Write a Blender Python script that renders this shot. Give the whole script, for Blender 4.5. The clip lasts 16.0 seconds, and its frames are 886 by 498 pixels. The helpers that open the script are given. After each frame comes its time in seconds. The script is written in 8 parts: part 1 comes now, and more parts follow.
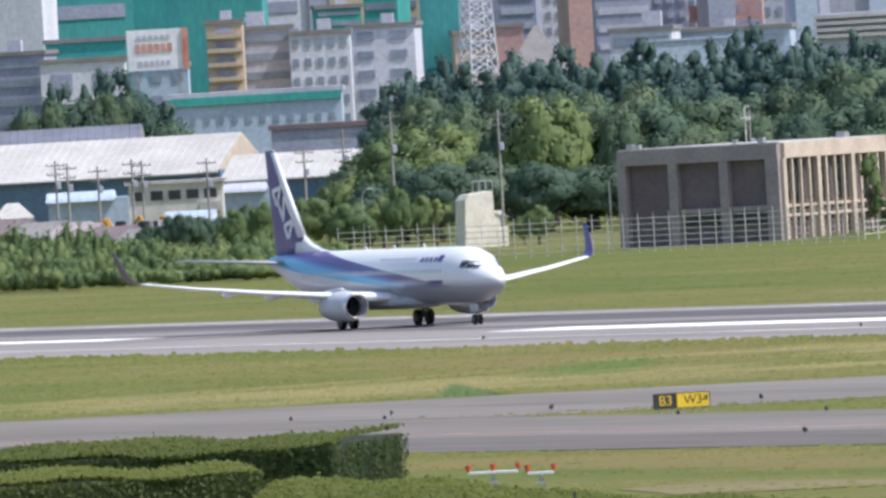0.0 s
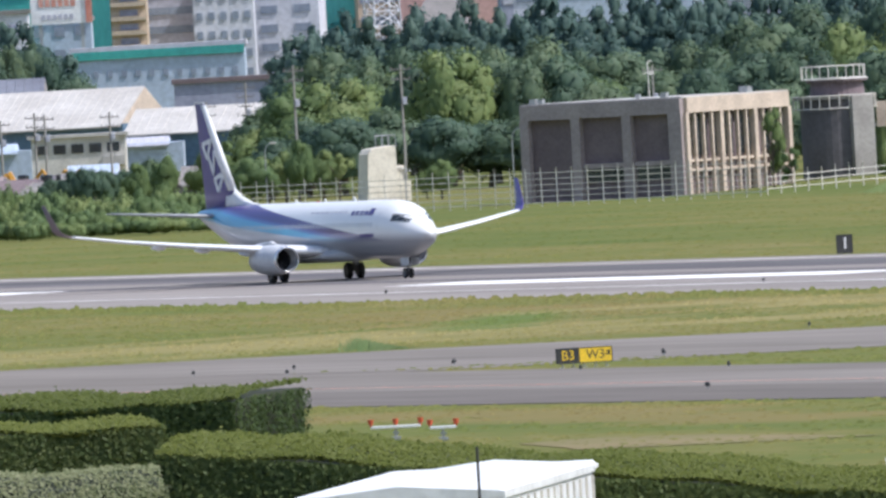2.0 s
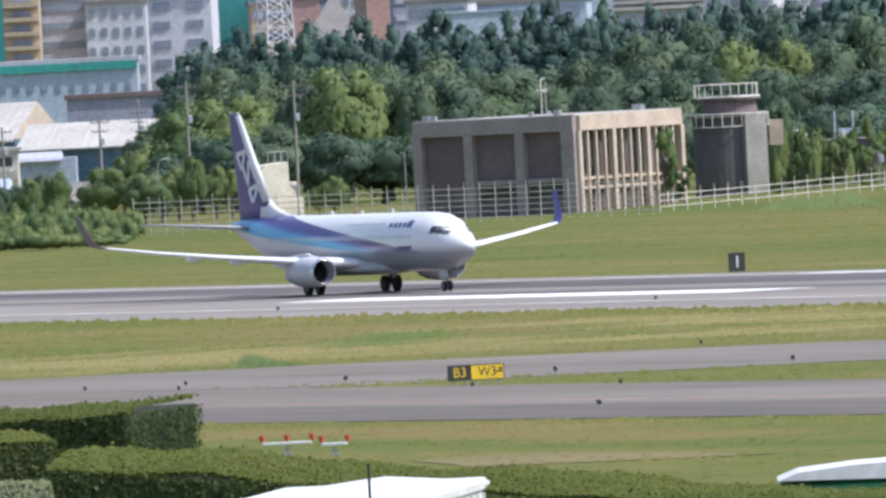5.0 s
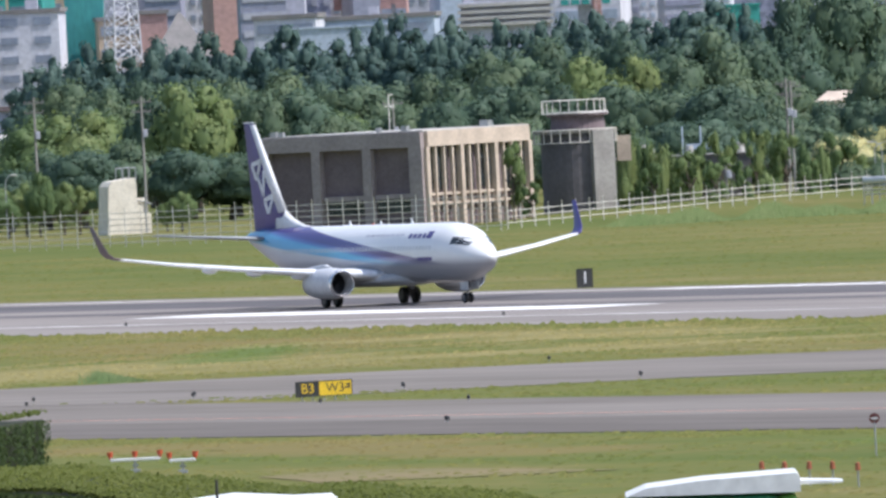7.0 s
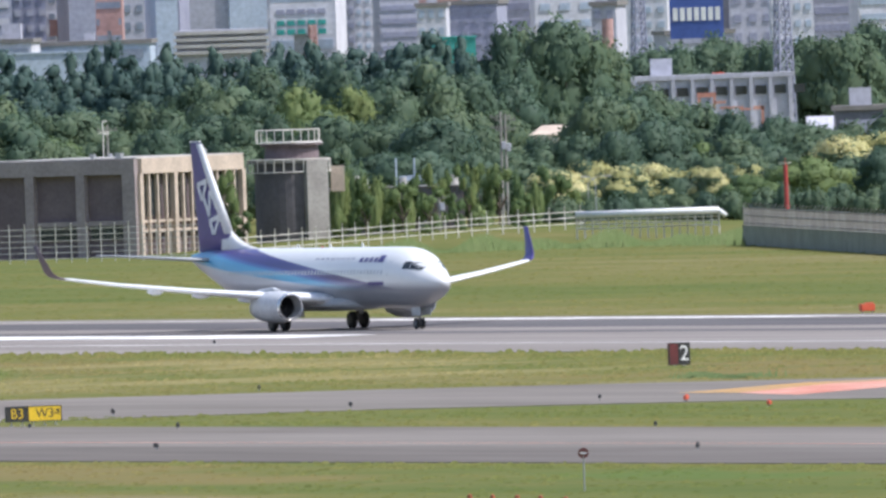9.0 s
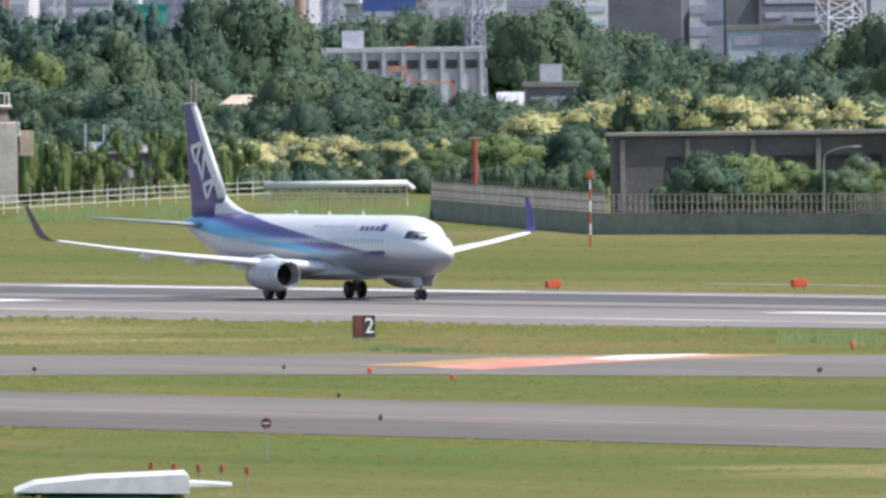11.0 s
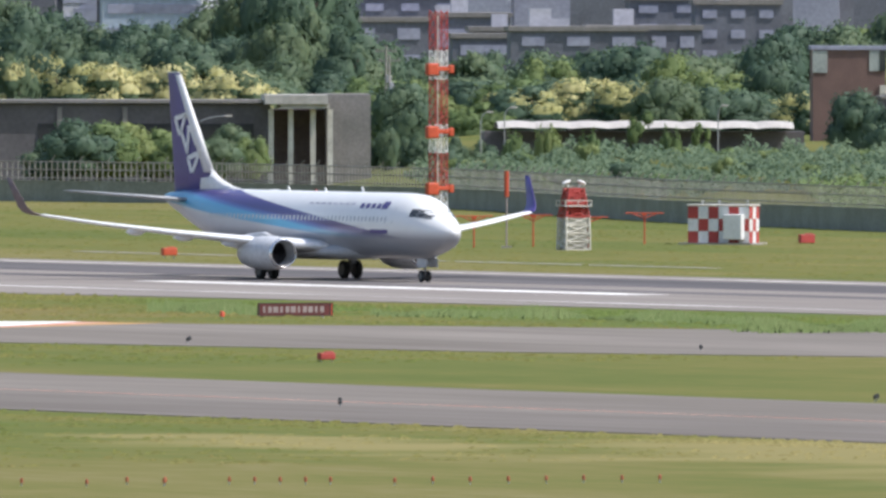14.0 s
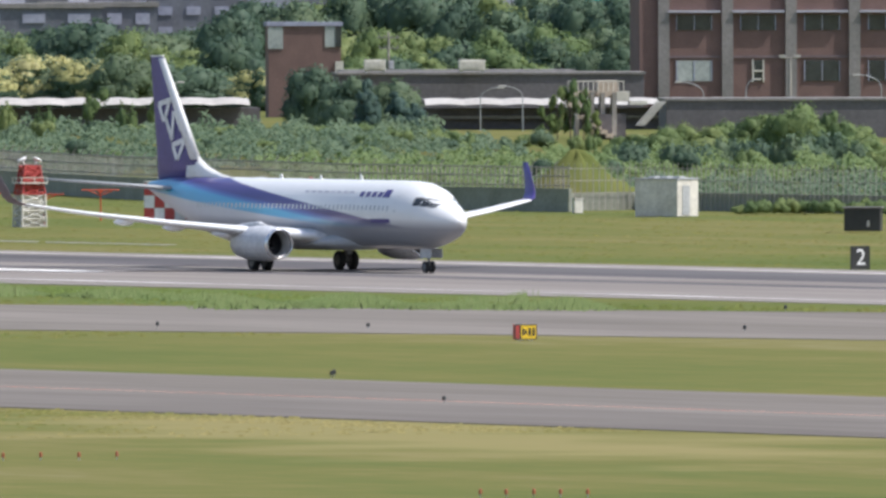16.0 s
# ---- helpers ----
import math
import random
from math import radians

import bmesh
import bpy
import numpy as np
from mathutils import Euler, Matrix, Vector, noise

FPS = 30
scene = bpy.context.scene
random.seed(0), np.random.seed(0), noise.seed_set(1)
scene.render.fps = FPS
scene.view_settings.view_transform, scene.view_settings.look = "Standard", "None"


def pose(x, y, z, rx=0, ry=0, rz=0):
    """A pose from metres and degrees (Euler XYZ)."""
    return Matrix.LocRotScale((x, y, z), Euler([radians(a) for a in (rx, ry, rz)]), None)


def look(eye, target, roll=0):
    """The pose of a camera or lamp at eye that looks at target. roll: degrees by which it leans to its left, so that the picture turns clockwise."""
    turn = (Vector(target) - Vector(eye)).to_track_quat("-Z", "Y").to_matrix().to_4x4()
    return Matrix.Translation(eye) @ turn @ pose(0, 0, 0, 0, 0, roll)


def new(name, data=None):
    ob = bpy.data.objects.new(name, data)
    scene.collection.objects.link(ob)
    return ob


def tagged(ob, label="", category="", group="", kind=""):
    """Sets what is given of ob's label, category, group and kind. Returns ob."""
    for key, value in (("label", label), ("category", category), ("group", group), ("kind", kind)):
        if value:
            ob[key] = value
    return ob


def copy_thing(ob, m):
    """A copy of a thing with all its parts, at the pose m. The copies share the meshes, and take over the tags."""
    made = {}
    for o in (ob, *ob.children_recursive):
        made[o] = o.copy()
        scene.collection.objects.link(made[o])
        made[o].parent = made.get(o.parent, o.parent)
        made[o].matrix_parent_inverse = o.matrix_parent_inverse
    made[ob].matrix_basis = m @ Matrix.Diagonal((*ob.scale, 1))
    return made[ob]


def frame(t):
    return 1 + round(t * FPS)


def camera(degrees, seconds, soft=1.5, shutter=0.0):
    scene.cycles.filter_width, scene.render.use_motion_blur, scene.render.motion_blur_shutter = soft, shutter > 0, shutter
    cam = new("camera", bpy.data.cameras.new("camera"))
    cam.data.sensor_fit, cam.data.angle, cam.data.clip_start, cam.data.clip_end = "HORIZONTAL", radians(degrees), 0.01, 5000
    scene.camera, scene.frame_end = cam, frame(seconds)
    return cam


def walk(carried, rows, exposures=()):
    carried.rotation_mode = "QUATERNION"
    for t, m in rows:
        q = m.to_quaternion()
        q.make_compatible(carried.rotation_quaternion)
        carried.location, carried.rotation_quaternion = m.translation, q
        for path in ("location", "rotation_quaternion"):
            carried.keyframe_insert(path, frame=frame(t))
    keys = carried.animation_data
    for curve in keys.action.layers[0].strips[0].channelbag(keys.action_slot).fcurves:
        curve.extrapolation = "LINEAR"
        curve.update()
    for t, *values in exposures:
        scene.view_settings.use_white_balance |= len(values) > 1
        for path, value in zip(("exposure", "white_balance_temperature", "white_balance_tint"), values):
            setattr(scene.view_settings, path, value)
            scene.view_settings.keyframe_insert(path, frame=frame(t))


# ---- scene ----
EYE = (0.0, 0.0, 22.718)
HEADING = radians(24.781)          # the runway comes towards the eye and to its right
AXIS = 1793.55                      # distance at which the runway axis crosses straight ahead
FW = Vector((math.sin(HEADING), -math.cos(HEADING), 0))
LF = Vector((math.cos(HEADING), math.sin(HEADING), 0))

cam = camera(1.8712, 16.0, soft=2.9)
# seconds, turn to the right, tilt, roll in degrees: a telephoto panned by hand
PAN = [
    (0.0, -0.9666, -0.5364, -3.29),
    (0.5, -0.9224, -0.5398, -3.19),
    (1.0, -0.8648, -0.5453, -3.14),
    (1.5, -0.7938, -0.5846, -3.24),
    (2.0, -0.7668, -0.6441, -3.20),
    (2.5, -0.7674, -0.6441, -3.00),
    (3.0, -0.7559, -0.6255, -3.00),
    (3.2, -0.7486, -0.6211, -3.00),
    (5.3, -0.4806, -0.6193, -3.01),
    (5.5, -0.4365, -0.5925, -3.08),
    (6.0, -0.4039, -0.5263, -2.93),
    (6.5, -0.3235, -0.5375, -2.81),
    (7.0, -0.2149, -0.6037, -2.99),
    (7.5, -0.0290, -0.5690, -3.02),
    (8.0, 0.1514, -0.6210, -2.76),
    (8.5, 0.2842, -0.6036, -2.72),
    (9.0, 0.3952, -0.5670, -2.01),
    (9.2, 0.5142, -0.5789, -1.71),
    (11.3, 1.1287, -0.6618, -0.61),
    (11.5, 1.2129, -0.6805, -0.58),
    (12.0, 1.4380, -0.7617, -0.62),
    (12.5, 1.6644, -0.7861, -0.49),
    (13.0, 1.8637, -0.6991, -0.36),
    (13.5, 2.1256, -0.6723, 0.09),
    (13.8, 2.2754, -0.6852, 0.08),
    (14.0, 2.3841, -0.7185, 0.07),
    (14.5, 2.5995, -0.7638, -0.03),
    (15.0, 2.8139, -0.7758, -0.37),
    (15.2, 2.9205, -0.7692, -0.36),
    (15.5, 3.1797, -0.7690, -0.23),
    (16.0, 3.5327, -0.7682, -0.11),
]


def aim(turn, tilt, roll):
    a, b = radians(turn), radians(tilt)
    way = Vector((math.sin(a) * math.cos(b), math.cos(a) * math.cos(b), math.sin(b)))
    return look(EYE, Vector(EYE) + 1000 * way, roll)


walk(cam, [(t, aim(a, b, r)) for t, a, b, r in PAN], exposures=[(0.0, 0.08, 5950, 14.5), (9.0, 0.09, 6000, 14.5), (12.5, 0.08, 6250, 13), (16.0, 0.05, 6250, 13)])

# metres along the runway at each time
ROLL = [(0.0, -85.36), (0.5, -85.03), (1.0, -84.13), (1.5, -82.64), (2.0, -80.59), (2.5, -77.96), (3.0, -74.77), (3.5, -71.00), (4.0, -66.65), (4.5, -61.72), (5.0, -56.21), (5.5, -50.10), (6.0, -43.40), (6.5, -36.10), (7.0, -28.20), (7.5, -19.69), (8.0, -10.58), (8.5, -0.85), (9.0, 9.48), (9.5, 20.41), (10.0, 31.95), (10.5, 44.09), (11.0, 56.82), (11.5, 70.15), (12.0, 84.06), (12.5, 98.54), (13.0, 113.60), (13.5, 129.22), (14.0, 145.40), (14.5, 162.14), (15.0, 179.42), (15.5, 197.25), (16.0, 215.63)]

# ---- world and sun ----
SUN_AZ, SUN_EL = radians(107), radians(56)
world = bpy.data.worlds.new("sky")
scene.world = world
world.use_nodes = True
wn = world.node_tree
sky = wn.nodes.new("ShaderNodeTexSky")
sky.sky_type, sky.sun_disc = "NISHITA", False
sky.sun_elevation, sky.sun_rotation = SUN_EL, SUN_AZ
sky.dust_density, sky.air_density = 2.0, 1.2
wn.nodes["Background"].inputs["Strength"].default_value = 0.15
wn.links.new(sky.outputs["Color"], wn.nodes["Background"].inputs["Color"])
sun_way = Vector((math.sin(SUN_AZ) * math.cos(SUN_EL), math.cos(SUN_AZ) * math.cos(SUN_EL), math.sin(SUN_EL)))
sun = new("sun", bpy.data.lights.new("sun", "SUN"))
sun.data.energy, sun.data.angle, sun.data.color = 4.7, radians(0.6), (1.0, 0.96, 0.88)
sun.matrix_world = look(sun_way * 400, (0, 0, 0))


# ---- materials ----
def mat(name, col, col2=None, scale=1.0, rough=0.7, bump=0.0, metal=0.0, fine=None, vary=0.0, stretch=(1, 1, 1), spec=0.5):
    """Two colours mixed by coarse noise, finer noise on top, relief, and a change of value from piece to piece."""
    m = bpy.data.materials.new(name)
    m.use_nodes = True
    nt = m.node_tree
    bs = nt.nodes["Principled BSDF"]
    bs.inputs["Roughness"].default_value, bs.inputs["Metallic"].default_value = rough, metal
    bs.inputs["Specular IOR Level"].default_value = spec
    col2 = col2 or tuple(c * 0.72 for c in col)
    tc = nt.nodes.new("ShaderNodeTexCoord")
    mp = nt.nodes.new("ShaderNodeMapping")
    mp.inputs["Scale"].default_value = stretch
    nt.links.new(tc.outputs["Object"], mp.inputs["Vector"])
    n1, n2 = nt.nodes.new("ShaderNodeTexNoise"), nt.nodes.new("ShaderNodeTexNoise")
    n1.inputs["Scale"].default_value, n1.inputs["Detail"].default_value = scale, 4
    n2.inputs["Scale"].default_value, n2.inputs["Detail"].default_value = fine or scale * 9, 3
    for n in (n1, n2):
        nt.links.new(mp.outputs["Vector"], n.inputs["Vector"])
    r1 = nt.nodes.new("ShaderNodeMapRange")
    r1.inputs["From Min"].default_value, r1.inputs["From Max"].default_value = 0.35, 0.65
    nt.links.new(n1.outputs["Fac"], r1.inputs["Value"])
    mx = nt.nodes.new("ShaderNodeMix")
    mx.data_type = "RGBA"
    mx.inputs["A"].default_value, mx.inputs["B"].default_value = (*col, 1), (*col2, 1)
    nt.links.new(r1.outputs["Result"], mx.inputs["Factor"])
    hs = nt.nodes.new("ShaderNodeHueSaturation")
    r2 = nt.nodes.new("ShaderNodeMapRange")
    r2.inputs["From Min"].default_value, r2.inputs["From Max"].default_value = 0.25, 0.75
    r2.inputs["To Min"].default_value, r2.inputs["To Max"].default_value = 0.84, 1.16
    nt.links.new(n2.outputs["Fac"], r2.inputs["Value"])
    value = r2.outputs["Result"]
    if vary:
        oi = nt.nodes.new("ShaderNodeObjectInfo")
        r3 = nt.nodes.new("ShaderNodeMapRange")
        r3.inputs["To Min"].default_value, r3.inputs["To Max"].default_value = 1 - vary, 1 + vary
        nt.links.new(oi.outputs["Random"], r3.inputs["Value"])
        mu = nt.nodes.new("ShaderNodeMath")
        mu.operation = "MULTIPLY"
        nt.links.new(value, mu.inputs[0])
        nt.links.new(r3.outputs["Result"], mu.inputs[1])
        value = mu.outputs[0]
    nt.links.new(value, hs.inputs["Value"])
    nt.links.new(mx.outputs["Result"], hs.inputs["Color"])
    nt.links.new(hs.outputs["Color"], bs.inputs["Base Color"])
    if bump:
        bp = nt.nodes.new("ShaderNodeBump")
        bp.inputs["Strength"].default_value = bump
        nt.links.new(n2.outputs["Fac"], bp.inputs["Height"])
        nt.links.new(bp.outputs["Normal"], bs.inputs["Normal"])
    return m


def leaf_mat(name, col, col2, light):
    """Leaves: colour by clump, a lighter share on single leaves, and some light let through."""
    m = bpy.data.materials.new(name)
    m.use_nodes = True
    nt = m.node_tree
    bs = nt.nodes["Principled BSDF"]
    bs.inputs["Roughness"].default_value, bs.inputs["Specular IOR Level"].default_value = 0.6, 0.25
    ge = nt.nodes.new("ShaderNodeNewGeometry")
    oi = nt.nodes.new("ShaderNodeObjectInfo")
    tc = nt.nodes.new("ShaderNodeTexCoord")
    no = nt.nodes.new("ShaderNodeTexNoise")
    no.inputs["Scale"].default_value = 0.45
    nt.links.new(tc.outputs["Object"], no.inputs["Vector"])
    ad = nt.nodes.new("ShaderNodeMath")
    ad.operation = "MULTIPLY_ADD"
    ad.inputs[1].default_value = 0.55
    nt.links.new(ge.outputs["Random Per Island"], ad.inputs[0])
    nt.links.new(oi.outputs["Random"], ad.inputs[2])
    ad2 = nt.nodes.new("ShaderNodeMath")
    ad2.operation = "ADD"
    nt.links.new(ad.outputs[0], ad2.inputs[0])
    nt.links.new(no.outputs["Fac"], ad2.inputs[1])
    rp = nt.nodes.new("ShaderNodeValToRGB")
    dv = nt.nodes.new("ShaderNodeMath")
    dv.operation = "DIVIDE"
    dv.inputs[1].default_value = 2.55
    nt.links.new(ad2.outputs[0], dv.inputs[0])
    e = rp.color_ramp.elements
    e[0].position, e[0].color = 0.22, (*col, 1)
    e[1].position, e[1].color = 0.8, (*light, 1)
    k = e.new(0.5)
    k.color = (*col2, 1)
    nt.links.new(dv.outputs[0], rp.inputs["Fac"])
    nt.links.new(rp.outputs["Color"], bs.inputs["Base Color"])
    tr = nt.nodes.new("ShaderNodeBsdfTranslucent")
    nt.links.new(rp.outputs["Color"], tr.inputs["Color"])
    ms = nt.nodes.new("ShaderNodeMixShader")
    ms.inputs["Fac"].default_value = 0.35
    nt.links.new(bs.outputs[0], ms.inputs[1])
    nt.links.new(tr.outputs[0], ms.inputs[2])
    nt.links.new(ms.outputs[0], nt.nodes["Material Output"].inputs["Surface"])
    return m


M = dict(
    concrete=mat("concrete", (0.36, 0.34, 0.31), (0.27, 0.25, 0.23), 0.4, 0.85, 0.2),
    asphalt=mat("asphalt", (0.213, 0.193, 0.173), (0.168, 0.151, 0.134), 0.05, 0.9, 0.0, fine=0.35, stretch=(0.12, 1, 1), spec=0.03),
    runway=mat("runway_asphalt", (0.266, 0.242, 0.224), (0.212, 0.191, 0.176), 0.06, 0.9, 0.0, fine=0.35, stretch=(0.08, 1, 1), spec=0.03),
    rubber=mat("rubber_marks", (0.10, 0.095, 0.10), (0.15, 0.142, 0.145), 0.12, 0.9, 0.0, stretch=(0.06, 1, 1), spec=0.03),
    marking=mat("white_marking", (0.85, 0.85, 0.83), (0.6, 0.58, 0.55), 0.35, 0.8, spec=0.03),
    red_marking=mat("red_marking", (0.50, 0.20, 0.15), (0.62, 0.36, 0.29), 0.25, 0.8, spec=0.03),
    yellow_marking=mat("yellow_marking", (0.5, 0.29, 0.10), (0.36, 0.26, 0.16), 0.2, 0.8, spec=0.03),
    white=mat("white_paint", (0.8, 0.8, 0.79), (0.7, 0.7, 0.69), 0.8, 0.45),
    offwhite=mat("weathered_white", (0.68, 0.65, 0.58), (0.52, 0.49, 0.43), 0.5, 0.7),
    grey=mat("grey_paint", (0.42, 0.43, 0.44), (0.34, 0.35, 0.36), 0.6, 0.5),
    dark=mat("gap_shade", (0.03, 0.03, 0.035), (0.02, 0.02, 0.02), 1, 0.5),
    steel=mat("galvanised_steel", (0.45, 0.46, 0.47), (0.34, 0.35, 0.36), 1.5, 0.45, metal=0.6),
    red=mat("signal_red", (0.46, 0.06, 0.05), (0.38, 0.055, 0.05), 1.0, 0.55),
    lamp=mat("dull_lamp_orange", (0.34, 0.10, 0.04), (0.26, 0.08, 0.035), 1.0, 0.6),
    orange=mat("signal_orange", (0.58, 0.09, 0.035), (0.48, 0.075, 0.03), 1.0, 0.55),
    yellow=mat("sign_yellow", (0.75, 0.50, 0.02), (0.68, 0.45, 0.02), 1.0, 0.5),
    black=mat("sign_black", (0.025, 0.025, 0.025), (0.035, 0.035, 0.035), 1.0, 0.5),
    maroon=mat("sign_maroon", (0.14, 0.03, 0.03), (0.1, 0.025, 0.025), 1.0, 0.5),
    rubber_tyre=mat("tyre_rubber", (0.02, 0.02, 0.022), (0.03, 0.03, 0.03), 3.0, 0.8),
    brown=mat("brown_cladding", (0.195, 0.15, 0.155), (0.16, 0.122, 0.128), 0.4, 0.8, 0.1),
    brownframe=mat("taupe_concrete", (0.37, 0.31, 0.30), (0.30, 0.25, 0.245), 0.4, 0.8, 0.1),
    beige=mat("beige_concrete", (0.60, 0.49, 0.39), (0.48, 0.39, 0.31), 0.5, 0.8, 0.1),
    brick=mat("red_brown_brick", (0.2, 0.125, 0.11), (0.16, 0.1, 0.09), 0.5, 0.85, 0.2, fine=7),
    pilaster=mat("grey_pilaster", (0.26, 0.24, 0.23), (0.2, 0.19, 0.18), 0.5, 0.8, 0.1),
    darkwall=mat("dark_wall", (0.14, 0.13, 0.138), (0.108, 0.1, 0.107), 0.3, 0.85, 0.1),
    sheet=mat("white_sheet_roof", (0.51, 0.487, 0.45), (0.42, 0.395, 0.36), 0.25, 0.6),
    glass=mat("dark_glass", (0.05, 0.06, 0.065), (0.03, 0.035, 0.04), 0.8, 0.12, spec=0.8),
    # city panes paled and blued: distance haze put into the glass colour
    cityglass=mat("hazed_glass", (0.30, 0.34, 0.41), (0.22, 0.25, 0.31), 0.4, 0.3, spec=0.4),
    paleglass=mat("pale_blinds_glass", (0.45, 0.48, 0.46), (0.3, 0.33, 0.32), 0.5, 0.2),
    net=mat("green_scaffold_net", (0.07, 0.33, 0.31), (0.05, 0.25, 0.26), 0.25, 0.8, 0.2, stretch=(1, 1, 0.3)),
    cream=mat("cream_render", (0.58, 0.46, 0.33), (0.5, 0.4, 0.3), 0.3, 0.8),
    # city renders raised and tinted blue, with distance haze in the colour
    cityblue=mat("blue_grey_render", (0.45, 0.52, 0.61), (0.38, 0.45, 0.54), 0.2, 0.8),
    citygrey=mat("grey_render", (0.51, 0.51, 0.57), (0.43, 0.43, 0.49), 0.2, 0.8),
    citydark=mat("slate_render", (0.35, 0.36, 0.45), (0.29, 0.30, 0.39), 0.2, 0.8),
    citywhite=mat("pale_render", (0.66, 0.66, 0.70), (0.56, 0.56, 0.60), 0.2, 0.8),
    cityred=mat("terracotta_render", (0.50, 0.31, 0.27), (0.43, 0.27, 0.25), 0.2, 0.8),
    teal=mat("teal_sheet", (0.06, 0.38, 0.33), (0.05, 0.3, 0.27), 0.2, 0.7),
    bark=mat("bark", (0.14, 0.11, 0.085), (0.09, 0.07, 0.055), 1.5, 0.9, 0.3),
    straw=mat("dry_grass", (0.288, 0.245, 0.141), (0.194, 0.187, 0.083), 0.05, 0.95, 0.0, fine=0.5, stretch=(0.15, 1, 1), spec=0.02),
    lush=mat("lush_grass", (0.101, 0.169, 0.050), (0.137, 0.173, 0.062), 0.05, 0.95, 0.0, fine=0.5, stretch=(0.15, 1, 1), spec=0.02),
    rust=mat("rusty_dry_grass", (0.209, 0.169, 0.095), (0.158, 0.155, 0.070), 0.05, 0.95, 0.0, fine=0.5, stretch=(0.15, 1, 1), spec=0.02),
    leaf_dark=leaf_mat("pine_needles", (0.072, 0.128, 0.112), (0.09, 0.15, 0.124), (0.112, 0.175, 0.13)),
    leaf_mid=leaf_mat("broad_leaves", (0.078, 0.132, 0.093), (0.108, 0.168, 0.104), (0.16, 0.212, 0.11)),
    blades=mat("unmown_grass_blades", (0.115, 0.165, 0.062), (0.15, 0.19, 0.08), 0.4, 0.9, 0.0, spec=0.05),
    weeds=mat("weed_leaves", (0.10, 0.15, 0.06), (0.13, 0.17, 0.075), 0.4, 0.9, 0.0, spec=0.05),
    mosswall=mat("mossy_concrete", (0.225, 0.235, 0.19), (0.285, 0.295, 0.245), 0.5, 0.9, 0.2),
    leaf_light=leaf_mat("young_leaves", (0.115, 0.18, 0.075), (0.17, 0.235, 0.088), (0.27, 0.315, 0.12)),
    leaf_bloom=leaf_mat("pale_blossom", (0.34, 0.345, 0.14), (0.52, 0.50, 0.22), (0.74, 0.68, 0.36)),
    leaf_hedge=leaf_mat("hedge_leaves", (0.05, 0.082, 0.026), (0.10, 0.135, 0.04), (0.20, 0.215, 0.065)),
    leaf_pale=leaf_mat("pale_hedge_leaves", (0.07, 0.10, 0.03), (0.10, 0.13, 0.042), (0.27, 0.28, 0.15)),
    leaf_lit_top=leaf_mat("sunlit_hedge_leaves", (0.075, 0.098, 0.013), (0.11, 0.132, 0.018), (0.165, 0.178, 0.032)),
    twig_shade=mat("hedge_twig_shade", (0.045, 0.05, 0.026), (0.03, 0.036, 0.02), 2.0, 0.95),
    shoulder=mat("weathered_asphalt", (0.168, 0.152, 0.138), (0.138, 0.124, 0.112), 0.05, 0.9, 0.0, fine=0.35, stretch=(0.12, 1, 1), spec=0.03),
    worn=mat("worn_marking", (0.30, 0.28, 0.265), (0.60, 0.585, 0.56), 0.22, 0.85, stretch=(0.25, 1.6, 1), spec=0.03),
    slate=mat("slate_roofs", (0.17, 0.18, 0.215), (0.13, 0.135, 0.165), 0.25, 0.8),
    bluewall=mat("blue_sheet_wall", (0.13, 0.21, 0.30), (0.10, 0.165, 0.24), 0.3, 0.7),
    hut=mat("cream_hut_render", (0.78, 0.72, 0.60), (0.66, 0.60, 0.49), 0.8, 0.8),
)


